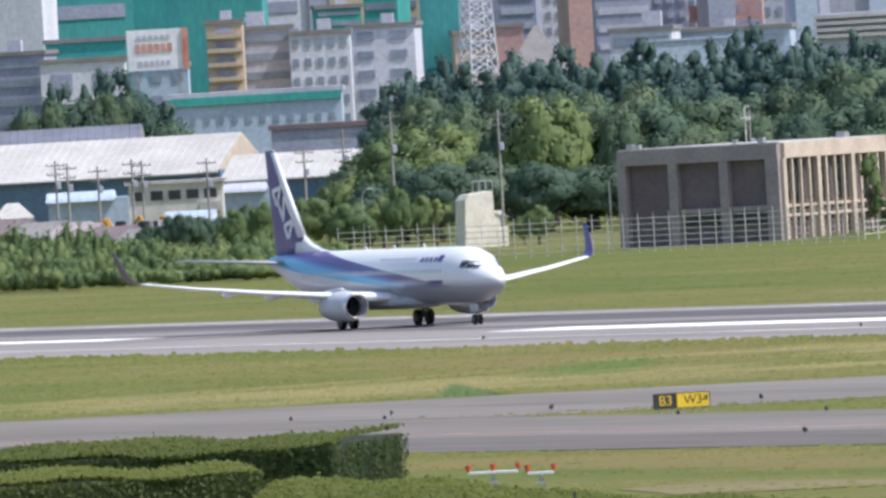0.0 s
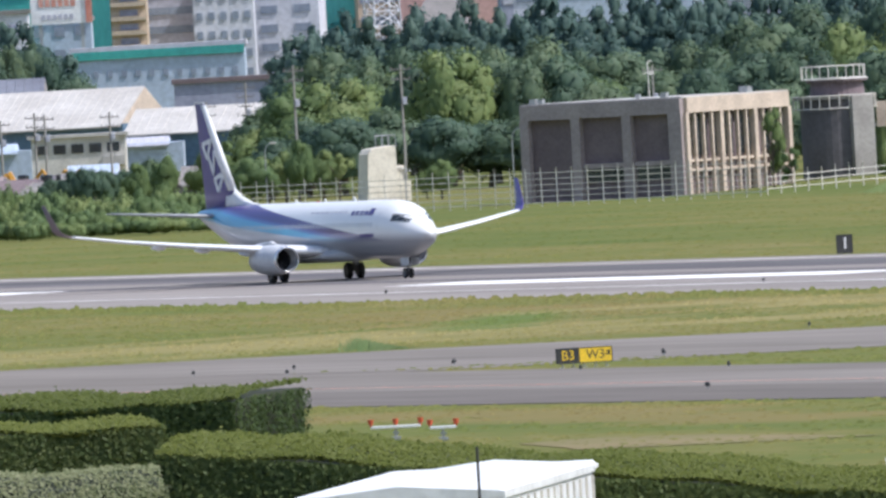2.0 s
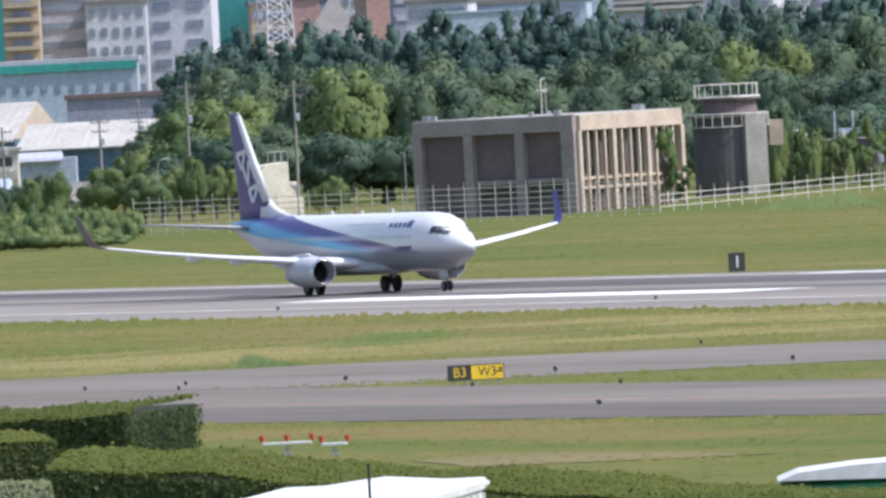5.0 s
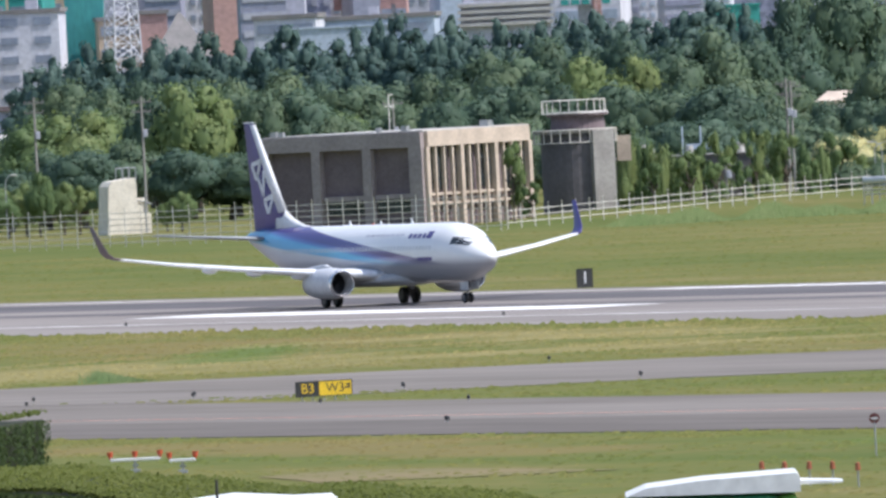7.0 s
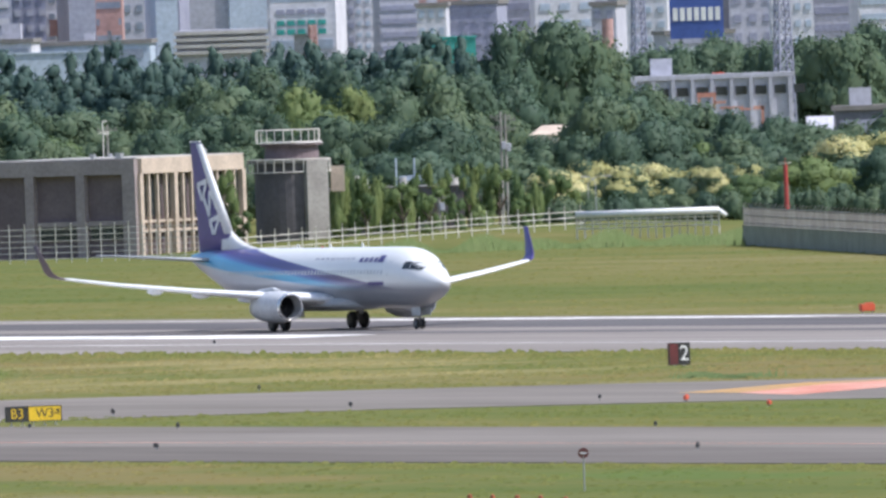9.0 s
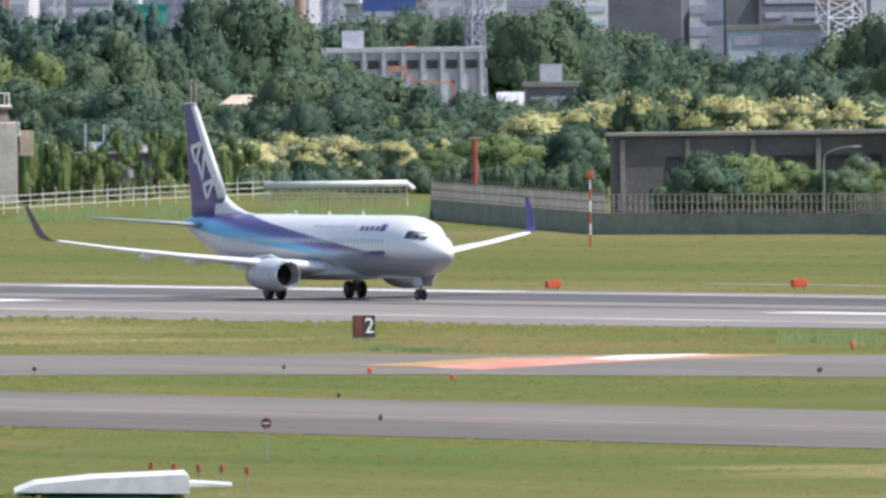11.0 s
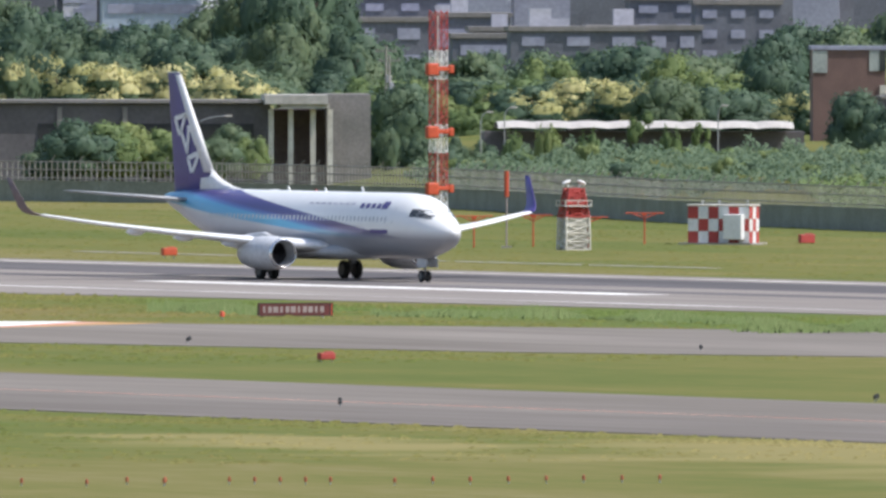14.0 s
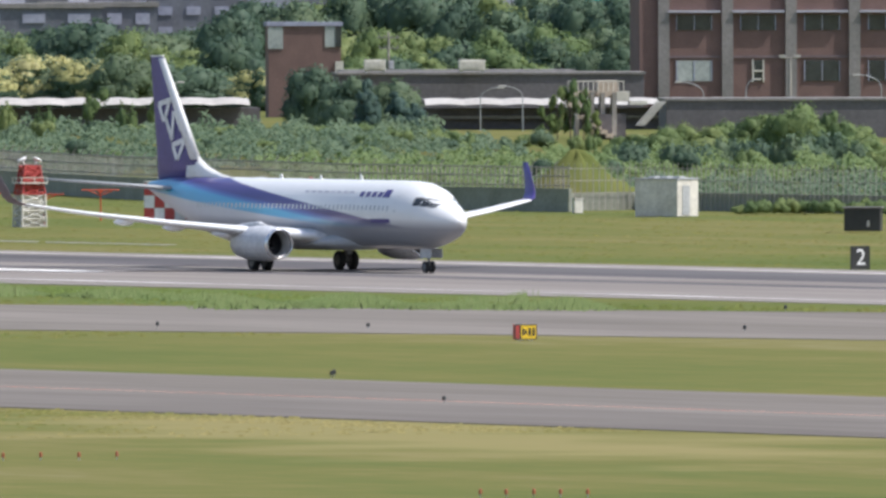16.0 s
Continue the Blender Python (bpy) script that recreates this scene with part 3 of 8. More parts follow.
# ---- the airliner; its space: x to the nose, y to its left, z up, from between the main wheels ----
def livery():
    """White crown, grey belly with its shade painted in, an indigo and a cyan sweep that rise to the tail."""
    m = bpy.data.materials.new("airliner_livery")
    m.use_nodes = True
    nt = m.node_tree
    bs = nt.nodes["Principled BSDF"]
    bs.inputs["Roughness"].default_value, bs.inputs["Coat Weight"].default_value = 0.32, 0.3
    tc = nt.nodes.new("ShaderNodeTexCoord")
    sx = nt.nodes.new("ShaderNodeSeparateXYZ")
    nt.links.new(tc.outputs["Object"], sx.inputs[0])

    def below(a, b, soft):
        """1 below the line z = a + b x."""
        ma = nt.nodes.new("ShaderNodeMath")
        ma.operation = "MULTIPLY_ADD"
        ma.inputs[1].default_value, ma.inputs[2].default_value = b, a
        nt.links.new(sx.outputs["X"], ma.inputs[0])
        su = nt.nodes.new("ShaderNodeMath")
        su.operation = "SUBTRACT"
        nt.links.new(ma.outputs[0], su.inputs[0])
        nt.links.new(sx.outputs["Z"], su.inputs[1])
        mr = nt.nodes.new("ShaderNodeMapRange")
        mr.inputs["From Min"].default_value, mr.inputs["From Max"].default_value = -soft, soft
        nt.links.new(su.outputs[0], mr.inputs["Value"])
        return mr.outputs["Result"]

    def over(prev, col, fac):
        mx = nt.nodes.new("ShaderNodeMix")
        mx.data_type = "RGBA"
        mx.inputs["B"].default_value = (*col, 1)
        if isinstance(prev, tuple):
            mx.inputs["A"].default_value = (*prev, 1)
        else:
            nt.links.new(prev, mx.inputs["A"])
        nt.links.new(fac, mx.inputs["Factor"])
        return mx.outputs["Result"]

    c = over((0.82, 0.82, 0.81), (0.062, 0.045, 0.20), below(4.42, -0.112, 0.03))
    c = over(c, (0.09, 0.15, 0.42), below(3.86, -0.094, 0.1))
    c = over(c, (0.10, 0.40, 0.62), below(3.64, -0.098, 0.1))
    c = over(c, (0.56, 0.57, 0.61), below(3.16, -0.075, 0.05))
    # the belly's own grey, darkened and blurred upwards to hold the hull's shade
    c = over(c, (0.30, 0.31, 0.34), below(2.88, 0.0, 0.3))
    no = nt.nodes.new("ShaderNodeTexNoise")
    no.inputs["Scale"].default_value = 1.2
    nt.links.new(tc.outputs["Object"], no.inputs["Vector"])
    mr = nt.nodes.new("ShaderNodeMapRange")
    mr.inputs["To Min"].default_value, mr.inputs["To Max"].default_value = 0.93, 1.05
    nt.links.new(no.outputs["Fac"], mr.inputs["Value"])
    hs = nt.nodes.new("ShaderNodeHueSaturation")
    nt.links.new(c, hs.inputs["Color"])
    nt.links.new(mr.outputs["Result"], hs.inputs["Value"])
    nt.links.new(hs.outputs["Color"], bs.inputs["Base Color"])
    return m


M["livery"] = livery()
M["indigo"] = mat("indigo_paint", (0.075, 0.055, 0.23), (0.06, 0.045, 0.19), 0.5, 0.35)
M["cyan"] = mat("cyan_paint", (0.09, 0.34, 0.55), (0.08, 0.28, 0.48), 0.5, 0.35)
M["wing"] = mat("wing_grey_paint", (0.84, 0.84, 0.83), (0.76, 0.76, 0.76), 0.4, 0.35)
M["nacelle"] = mat("nacelle_paint", (0.60, 0.61, 0.63), (0.54, 0.55, 0.57), 0.5, 0.4)
M["cabin"] = mat("cabin_pane", (0.60, 0.61, 0.64), (0.54, 0.55, 0.58), 0.8, 0.2)
# near-white without metal: the sun's gleam on the slats put into colour
M["slat"] = mat("slat_sun_white", (0.90, 0.90, 0.89), (0.85, 0.85, 0.84), 1.0, 0.25)
M["chrome"] = mat("polished_lip", (0.75, 0.75, 0.76), (0.68, 0.68, 0.70), 2, 0.22, metal=0.9)
M["fan"] = mat("fan_blades", (0.05, 0.05, 0.055), (0.03, 0.03, 0.035), 2, 0.5, metal=0.5)

HULL = [(19.65, 2.98, 0.06, 0.06), (19.5, 2.98, 0.36, 0.36), (19.1, 2.98, 0.68, 0.68), (18.5, 3.0, 1.0, 0.98), (17.9, 3.05, 1.24, 1.2), (17.2, 3.16, 1.45, 1.5), (16.4, 3.27, 1.64, 1.78), (15.4, 3.34, 1.78, 1.94), (14.2, 3.37, 1.86, 2.0), (12.6, 3.38, 1.88, 2.01)] + \
    [(x, 3.38, 1.88, 2.01) for x in (9, 5, 1, -3, -6)] + [(-8, 3.45, 1.84, 1.95), (-10, 3.6, 1.72, 1.79), (-12, 3.82, 1.52, 1.56), (-14, 4.1, 1.22, 1.27), (-16, 4.38, 0.88, 0.94), (-17.8, 4.6, 0.55, 0.6), (-19.0, 4.75, 0.3, 0.34), (-19.5, 4.8, 0.18, 0.2)]


def hull(x, a, out=0.0):
    """A point of the fuselage skin: station x, angle a from its right side upwards."""
    for p, q in zip(HULL, HULL[1:]):
        if p[0] >= x >= q[0]:
            t = (p[0] - x) / (p[0] - q[0])
            zc, ry, rz = (p[i] + (q[i] - p[i]) * t for i in (1, 2, 3))
            return Vector((x, -(ry + out) * math.cos(a), zc + (rz + out) * math.sin(a)))


def foil(x0, x1, thick, n=9):
    """An aerofoil between leading edge x0 and trailing edge x1 as x, height."""
    c = x0 - x1
    up = [(x0 - c * (1 - math.cos(math.pi * i / n)) / 2, 0) for i in range(n + 1)]
    prof = lambda s: thick * c * 5 * (0.2969 * math.sqrt(s) - 0.126 * s - 0.3516 * s * s + 0.2843 * s ** 3 - 0.1015 * s ** 4)
    top = [(x, prof((x0 - x) / c)) for x, _ in up]
    low = [(x, -0.7 * prof((x0 - x) / c)) for x, _ in up[::-1][1:-1]]
    return top + low


def patch(name, x0, x1, z0, z1, side, material, parent, n=4, out=0.012):
    """A piece of skin between two stations and heights, laid on the fuselage; side -1 right, 1 left."""
    bm = bmesh.new()
    grid = []
    for i in range(n + 1):
        x = x0 + (x1 - x0) * i / n
        row = []
        for j in range(3):
            z = z0 + (z1 - z0) * j / 2
            p = hull(x, 0)
            q = hull(x, math.pi / 2)
            rz = q.z - p.z
            s = max(-1, min(1, (z - p.z) / rz))
            v = hull(x, math.asin(s), out)
            if side > 0:
                v.y = -v.y
            row.append(bm.verts.new(v))
        grid.append(row)
    for a, b in zip(grid, grid[1:]):
        for j in range(2):
            bm.faces.new((a[j], a[j + 1], b[j + 1], b[j]))
    return part(name, bm, material, parent, smooth=True)


def airliner():
    jet = thing("airliner", "white twin-engine jet airliner with indigo tail rolling on the runway", "airplane")
    bm = bmesh.new()
    loft(bm, [[hull(x, 2 * math.pi * k / 40) for k in range(40)] for x, *_ in HULL])
    part("fuselage", bm, M["livery"], jet, "white crown, grey belly with shade painted in, indigo and cyan sweep", True)
    bm = bmesh.new()
    rings = []
    for x, r, zz in ((9.2, 0.3, 1.75), (8.2, 1.2, 1.7), (6.5, 1.95, 1.66), (3, 2.12, 1.62), (-1, 2.12, 1.62), (-3, 1.8, 1.68), (-4.6, 0.5, 1.8)):
        rings.append([(x, r * math.cos(2 * math.pi * k / 20), zz + (0.42 if math.sin(2 * math.pi * k / 20) < 0 else 0.7) * math.sin(2 * math.pi * k / 20)) for k in range(20)])
    loft(bm, rings)
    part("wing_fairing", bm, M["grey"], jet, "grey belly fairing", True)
    for s in (-1, 1):
        bm = bmesh.new()
        rings = []
        for y, le, te, z, th in ((1.2, 6.2, -1.9, 1.95, 0.13), (2.6, 5.0, -1.9, 2.1, 0.13), (5.8, 3.0, -1.85, 2.42, 0.12), (9.5, 1.05, -2.55, 2.86, 0.11), (13.5, -1.05, -3.45, 3.4, 0.1), (16.9, -2.85, -4.45, 3.95, 0.1)):
            rings.append([(x, s * y, z + h) for x, h in foil(le, te, th)])
        loft(bm, rings)
        part("wing", bm, M["wing"], jet, "pale grey swept wing", True)
        bm = bmesh.new()
        rings = []
        for y, le, te, z, th in ((2.7, 4.94, -1.9, 2.11, 0.13), (5.8, 3.0, -1.85, 2.42, 0.12), (9.5, 1.05, -2.55, 2.86, 0.11), (13.5, -1.05, -3.45, 3.4, 0.1), (16.7, -2.75, -4.4, 3.92, 0.1)):
            pts = foil(le, te, th)
            ring = [pts[3], pts[2], pts[1], pts[0], pts[-1], pts[-2]]
            rings.append([(x + 0.012 * (1 if k in (2, 3, 4) else 0), s * y, z + h + (0.012 if h > 0 else -0.012)) for k, (x, h) in enumerate(ring)])
        loft(bm, rings, close=False, caps=False)
        part("slat", bm, M["slat"], jet, "leading edge slat whitened as if in bright sun", True)
        bm = bmesh.new()
        rings = []
        for y, le, te, z, th, c in ((16.88, -2.84, -4.46, 3.95, 0.1, 0), (17.25, -3.1, -4.62, 4.08, 0.1, 0.5), (17.5, -3.5, -4.85, 4.4, 0.09, 0.85), (17.68, -4.2, -5.2, 5.2, 0.09, 1), (17.85, -5.1, -5.75, 6.2, 0.08, 1)):
            rings.append([(x, s * (y + h * -c), z + h * (1 - c)) for x, h in foil(le, te, th)])
        loft(bm, rings)
        # right winglet in dark brown: the shade on its face put into colour
        part("winglet", bm, M["indigo"] if s > 0 else M["brown"], jet, "upturned blended winglet", True)
        for y, le, L in ((4.0, -1.0, 3.0), (7.4, -1.2, 2.6), (10.4, -2.0, 2.3)):
            bm = bmesh.new()
            zz = 2.1 + (y - 1.8) * 0.115 - 0.22
            rings = [[(x, s * y + r * 0.75 * math.cos(2 * math.pi * k / 10), zz + r * math.sin(2 * math.pi * k / 10)) for k in range(10)] for x, r in ((le + 0.3, 0.04), (le - 0.3 * L * 0.4, 0.2), (le - 0.5 * L, 0.24), (le - L * 0.8, 0.15), (le - L, 0.03))]
            loft(bm, rings)
            part("flap_fairing", bm, M["wing"], jet, smooth=True)
        # engine
        ring = lambda x, r, flat: [(x, r * math.cos(2 * math.pi * k / 32), r * math.sin(2 * math.pi * k / 32) * (flat if math.sin(2 * math.pi * k / 32) < 0 else 1)) for k in range(32)]
        bm = bmesh.new()
        loft(bm, [ring(x, r, 0.93) for x, r in ((6.0, 0.93), (5.6, 1.0), (4.8, 1.08), (3.6, 1.1), (2.4, 1.02), (1.5, 0.85), (1.5, 0.78), (2.4, 0.8))], caps=False)
        eng = part("engine", bm, M["nacelle"], jet, "pale grey turbofan nacelle", True)
        eng.location = (0, s * 4.83, 1.62)
        bm = bmesh.new()
        loft(bm, [ring(x, r, 0.93) for x, r in ((6.0, 0.935), (6.15, 0.89), (6.2, 0.845), (6.14, 0.80), (5.95, 0.78))], caps=False)
        part("inlet_lip", bm, M["chrome"], eng, "polished metal inlet lip", True)
        bm = bmesh.new()
        loft(bm, [ring(x, r, 0.95) for x, r in ((5.95, 0.78), (5.3, 0.76), (4.9, 0.77))], caps=False)
        part("inlet_duct", bm, M["grey"], eng, smooth=True)
        bm = bmesh.new()
        bmesh.ops.create_cube(bm, size=1, matrix=Matrix.Translation((4.95, 0, 0.48)) @ Matrix.Rotation(0.7, 4, "Z") @ Matrix.Diagonal((0.02, 0.17, 0.56, 1)))
        blade = part("fan_blade", bm, M["fan"], eng)
        for k in range(1, 24):
            c = new("fan_blade", blade.data)
            c.parent = eng
            c.matrix_basis = Matrix.Rotation(2 * math.pi * k / 24, 4, "X")
        bm = bmesh.new()
        rod(bm, (4.8, 0, 0), (5.3, 0, 0), 0.24, 0.02, 16)
        rod(bm, (4.75, 0, 0), (4.8, 0, 0), 0.76, 0.76, 24)
        part("spinner", bm, M["fan"], eng, "dark fan disc with spinner")
        bm = bmesh.new()
        loft(bm, [ring(x, r, 1) for x, r in ((2.2, 0.6), (1.2, 0.52), (0.6, 0.36), (0.5, 0.3), (1.0, 0.25), (0.1, 0.05))])
        part("exhaust", bm, M["steel"], eng, "bare metal exhaust cone", True)
        bm = bmesh.new()
        loft(bm, [[(x, w, z), (x, -w, z), (x, -w, z2), (x, w, z2)] for x, w, z, z2 in ((4.6, 0.05, 1.0, 1.08), (3.4, 0.2, 0.9, 1.3), (1.8, 0.22, 0.7, 1.2), (0.4, 0.18, 0.5, 0.9), (-1.0, 0.05, 0.6, 0.85))])
        part("pylon", bm, M["nacelle"], eng, smooth=True)
        # tailplane
        bm = bmesh.new()
        loft(bm, [[(x, s * y, z + h) for x, h in foil(le, te, 0.09)] for y, le, te, z in ((0.3, -14.3, -18.3, 4.62), (3.5, -16.1, -18.95, 4.9), (7.15, -18.1, -19.6, 5.22))])
        part("tailplane", bm, M["grey"], jet, "pale grey horizontal tailplane", True)
        # main landing gear
        bm = bmesh.new()
        rod(bm, (0, 0, 0.56), (0, s * -0.1, 2.1), 0.11, 0.13, 12)
        rod(bm, (0, -0.5, 0.56), (0, 0.5, 0.56), 0.08, seg=10)
        rod(bm, (0, 0, 1.1), (0, s * -1.0, 1.8), 0.06, seg=8)
        gear = part("main_gear", bm, M["pilaster"], jet, "dark steel landing gear strut")
        gear.location = (0, s * 2.86, 0)
        bm = bmesh.new()
        box(bm, 0.05, s * 0.2, 1.35, 0.75, 0.04, 0.9, bevel=0.015)
        part("gear_door", bm, M["nacelle"], gear)
        for o in (-0.43, 0.43):
            wheel(gear, (0, o, 0.56), 0.56, 0.38)
    bm = bmesh.new()
    rod(bm, (0, 0, 0.35), (0.1, 0, 1.6), 0.07, 0.09, 12)
    rod(bm, (0, -0.22, 0.35), (0, 0.22, 0.35), 0.05, seg=8)
    rod(bm, (0, 0, 0.8), (-0.9, 0, 1.6), 0.04, seg=8)
    box(bm, 0.1, 0, 1.0, 0.12, 0.34, 0.16, bevel=0.02)
    gear = part("nose_gear", bm, M["pilaster"], jet, "steel nose gear strut with lamps")
    gear.location = (15.6, 0, 0)
    for s in (-1, 1):
        bm = bmesh.new()
        box(bm, 0.35, s * 0.38, 1.15, 1.3, 0.03, 0.55, bevel=0.01)
        part("gear_door", bm, M["nacelle"], gear)
        wheel(gear, (0, s * 0.21, 0.35), 0.35, 0.2)
    # fin
    bm = bmesh.new()
    def fin_ring(z, le, te, th):
        return [(x, h, z) for x, h in foil(le, te, th)]
    loft(bm, [fin_ring(4.6, -11.2, -18.3, 0.08), fin_ring(6.5, -13.25, -18.5, 0.09), fin_ring(9.5, -15.45, -18.9, 0.09), fin_ring(12.35, -17.5, -19.3, 0.09), fin_ring(12.5, -17.75, -19.25, 0.06)])
    part("fin", bm, M["indigo"], jet, "indigo vertical fin", True)
    bm = bmesh.new()
    loft(bm, [[(le + 0.05, 0, z), (le - 0.12, w, z), (le - 0.62, w * 1.4, z), (le - 0.62, -w * 1.4, z), (le - 0.12, -w, z)] for z, le, w in ((6.4, -13.15, 0.21), (9.5, -15.42, 0.155), (12.4, -17.5, 0.085))])
    part("leading_edge", bm, M["white"], jet, "bare white leading edge", True)
    bm = bmesh.new()
    loft(bm, [[(x, w, 5.0), (x, w * 0.55, (5.0 + zt) / 2 + 0.1), (x, 0, zt), (x, -w * 0.55, (5.0 + zt) / 2 + 0.1), (x, -w, 5.0)] for x, w, zt in ((-8.6, 0.12, 5.36), (-10.2, 0.2, 5.55), (-11.8, 0.27, 5.98), (-13.2, 0.33, 6.62), (-14.4, 0.3, 7.0))])
    part("dorsal_fillet", bm, M["white"], jet, "white dorsal fillet", True)
    bm = bmesh.new()
    box(bm, -18.5, 0, 12.53, 1.55, 0.14, 0.08, bevel=0.02)
    part("fin_cap", bm, M["white"], jet)
    # plain white emblem bars on the fin
    for s in (-1, 1):
        for x0, z0, x1, z1 in ((-17.90, 9.65, -17.28, 8.69), (-16.50, 9.94, -17.23, 8.69), (-17.95, 9.65, -16.41, 9.94), (-17.18, 9.07, -16.21, 7.57), (-16.02, 9.26, -16.26, 7.59), (-15.90, 9.26, -15.06, 8.14), (-16.14, 7.25, -15.64, 6.40), (-14.53, 7.66, -15.54, 6.40), (-16.21, 7.23, -14.53, 7.61)):
            bm = bmesh.new()
            d = Vector((x1 - x0, 0, z1 - z0))
            m = Matrix.Translation(((x0 + x1) / 2, s * 0.19, (z0 + z1) / 2)) @ Matrix.Rotation(-math.atan2(d.z, d.x), 4, "Y") @ Matrix.Diagonal((d.length, 0.06, 0.30, 1))
            bmesh.ops.create_cube(bm, size=1, matrix=m)
            part("emblem_bar", bm, M["white"], jet)
        # cockpit, cabin windows, doors
        for x0, x1, z0, z1 in ((17.0, 17.57, 3.9, 4.36), (17.6, 18.08, 3.84, 4.26)):
            patch("cockpit_window", x0, x1, z0, z1, s, M["glass"], jet)
        patch("cockpit_window", 16.4, 16.97, 3.94, 4.42, s, M["glass"], jet)
        for k in range(48):
            x = 14.0 - k * 0.51
            patch("cabin_window", x, x - 0.23, 3.64, 3.93, s, M["cabin"], jet, 1)
        patch("emblem_bar", 11.9, 14.2, 2.92, 3.16, s, M["indigo"], jet, 6, 0.014)
        for k in range(4):
            patch("emblem_bar", 10.0 + k * 0.75, 10.5 + k * 0.75, 4.42, 4.72, s, M["indigo"], jet, 2, 0.014)
        patch("emblem_bar", 12.9, 13.7, 4.4, 4.85, s, M["indigo"], jet, 3, 0.014)
        for k in range(8):
            patch("emblem_bar", 3.0 + k * 0.8, 3.55 + k * 0.8, 4.62, 4.72, s, M["citygrey"], jet, 2, 0.014)
        for x in (14.75, -11.6):
            for a, b in ((x, x - 0.05), (x - 0.9, x - 0.95)):
                patch("door_seam", a, b, 2.75, 4.5, s, M["grey"], jet, 1, 0.013)
    bm = bmesh.new()
    for x, h in ((7.5, 0.35), (-2.5, 0.3), (2.5, 0.25)):
        loft(bm, [[(x, 0.03, 5.36), (x - 0.35, 0.03, 5.36), (x - 0.35, -0.03, 5.36), (x, -0.03, 5.36)], [(x - 0.2, 0.015, 5.36 + h), (x - 0.4, 0.015, 5.36 + h), (x - 0.4, -0.015, 5.36 + h), (x - 0.2, -0.015, 5.36 + h)]])
    part("aerial", bm, M["white"], jet)
    bm = bmesh.new()
    bmesh.ops.create_uvsphere(bm, u_segments=8, v_segments=6, radius=0.09, matrix=Matrix.Translation((1.0, 0, 5.42)))
    part("beacon", bm, M["red"], jet, "red beacon")
    return jet


WHEELS = []


def wheel(gear, at, r, w):
    bm = bmesh.new()
    prof = [(0.5, 0.62), (0.5, 0.86), (0.4, 0.97), (0.2, 1.0), (-0.2, 1.0), (-0.4, 0.97), (-0.5, 0.86), (-0.5, 0.62)]
    loft(bm, [[(r * q * math.cos(2 * math.pi * k / 24), w * y, r * q * math.sin(2 * math.pi * k / 24)) for k in range(24)] for y, q in prof], caps=False)
    n = len(bm.faces)
    rod(bm, (0, -w * 0.42, 0), (0, w * 0.42, 0), r * 0.63, seg=20)
    rod(bm, (0, -w * 0.5, 0), (0, w * 0.5, 0), r * 0.2, seg=10)
    for f in list(bm.faces)[n:]:
        f.material_index = 1
    wh = part("wheel", bm, M["rubber_tyre"], gear, "black tyre on steel rim")
    wh.data.materials.append(M["pilaster"])
    wh.location = at
    WHEELS.append((wh, r, at))


JET = airliner()


# ---- signs, lights and aids on the airfield ----
def words(text, size, at, parent, material, name="lettering", squeeze=1.0):
    """Raised letters on the face towards +x of a sign, read from that side."""
    cu = bpy.data.curves.new(name, "FONT")
    cu.body, cu.size, cu.extrude, cu.align_x, cu.align_y, cu.resolution_u = text, size, 0.006, "CENTER", "CENTER", 3
    tmp = bpy.data.objects.new(name, cu)
    me = bpy.data.meshes.new_from_object(tmp)
    bpy.data.objects.remove(tmp)
    me.transform(Matrix.Translation(at) @ Matrix(((0, 0, 1, 0), (1, 0, 0, 0), (0, 1, 0, 0), (0, 0, 0, 1))) @ Matrix.Diagonal((squeeze, 1, 1, 1)))
    me.materials.clear()
    me.materials.append(material)
    ob = new(name, me)
    ob.parent = parent
    return ob


def board(name, label, at, panels, h, z0, legs=2, turn=RWTURN, depth=0.22, category="sign"):
    """A lit sign on legs; panels of width, material, text, text material, size."""
    sg = thing(name, label, category, at, turn)
    total = sum(p[0] for p in panels)
    y = -total / 2
    for w, m, text, tm, size in panels:
        bm = bmesh.new()
        box(bm, 0, y + w / 2, z0 + h / 2, depth, w, h, bevel=0.02)
        pn = part("panel", bm, m, sg)
        bm = bmesh.new()
        for q in (-1, 1):
            box(bm, depth / 2, y + w / 2, z0 + h / 2 + q * (h / 2 - 0.02), 0.03, w, 0.04)
            box(bm, depth / 2, y + w / 2 + q * (w / 2 - 0.02), z0 + h / 2, 0.03, 0.04, h)
        part("rim", bm, M["black"], pn)
        if isinstance(text, str):
            words(text, size, (depth / 2 + 0.004, y + w / 2, z0 + h / 2), sg, tm)
        else:
            for bx, bz, bw, bh in text or ():
                piece("bar", depth / 2 + 0.005, y + w / 2 + bx, z0 + h / 2 + bz, 0.012, bw, bh, tm, sg)
        y += w
    for k in range(legs):
        bm = bmesh.new()
        yy = -total / 2 + total * (k + 0.5) / legs
        rod(bm, (0, yy, -0.02), (0, yy, z0 + 0.02), 0.035)
        box(bm, 0, yy, 0.02, 0.2, 0.2, 0.04)
        part("leg", bm, M["steel"], sg)
    return sg


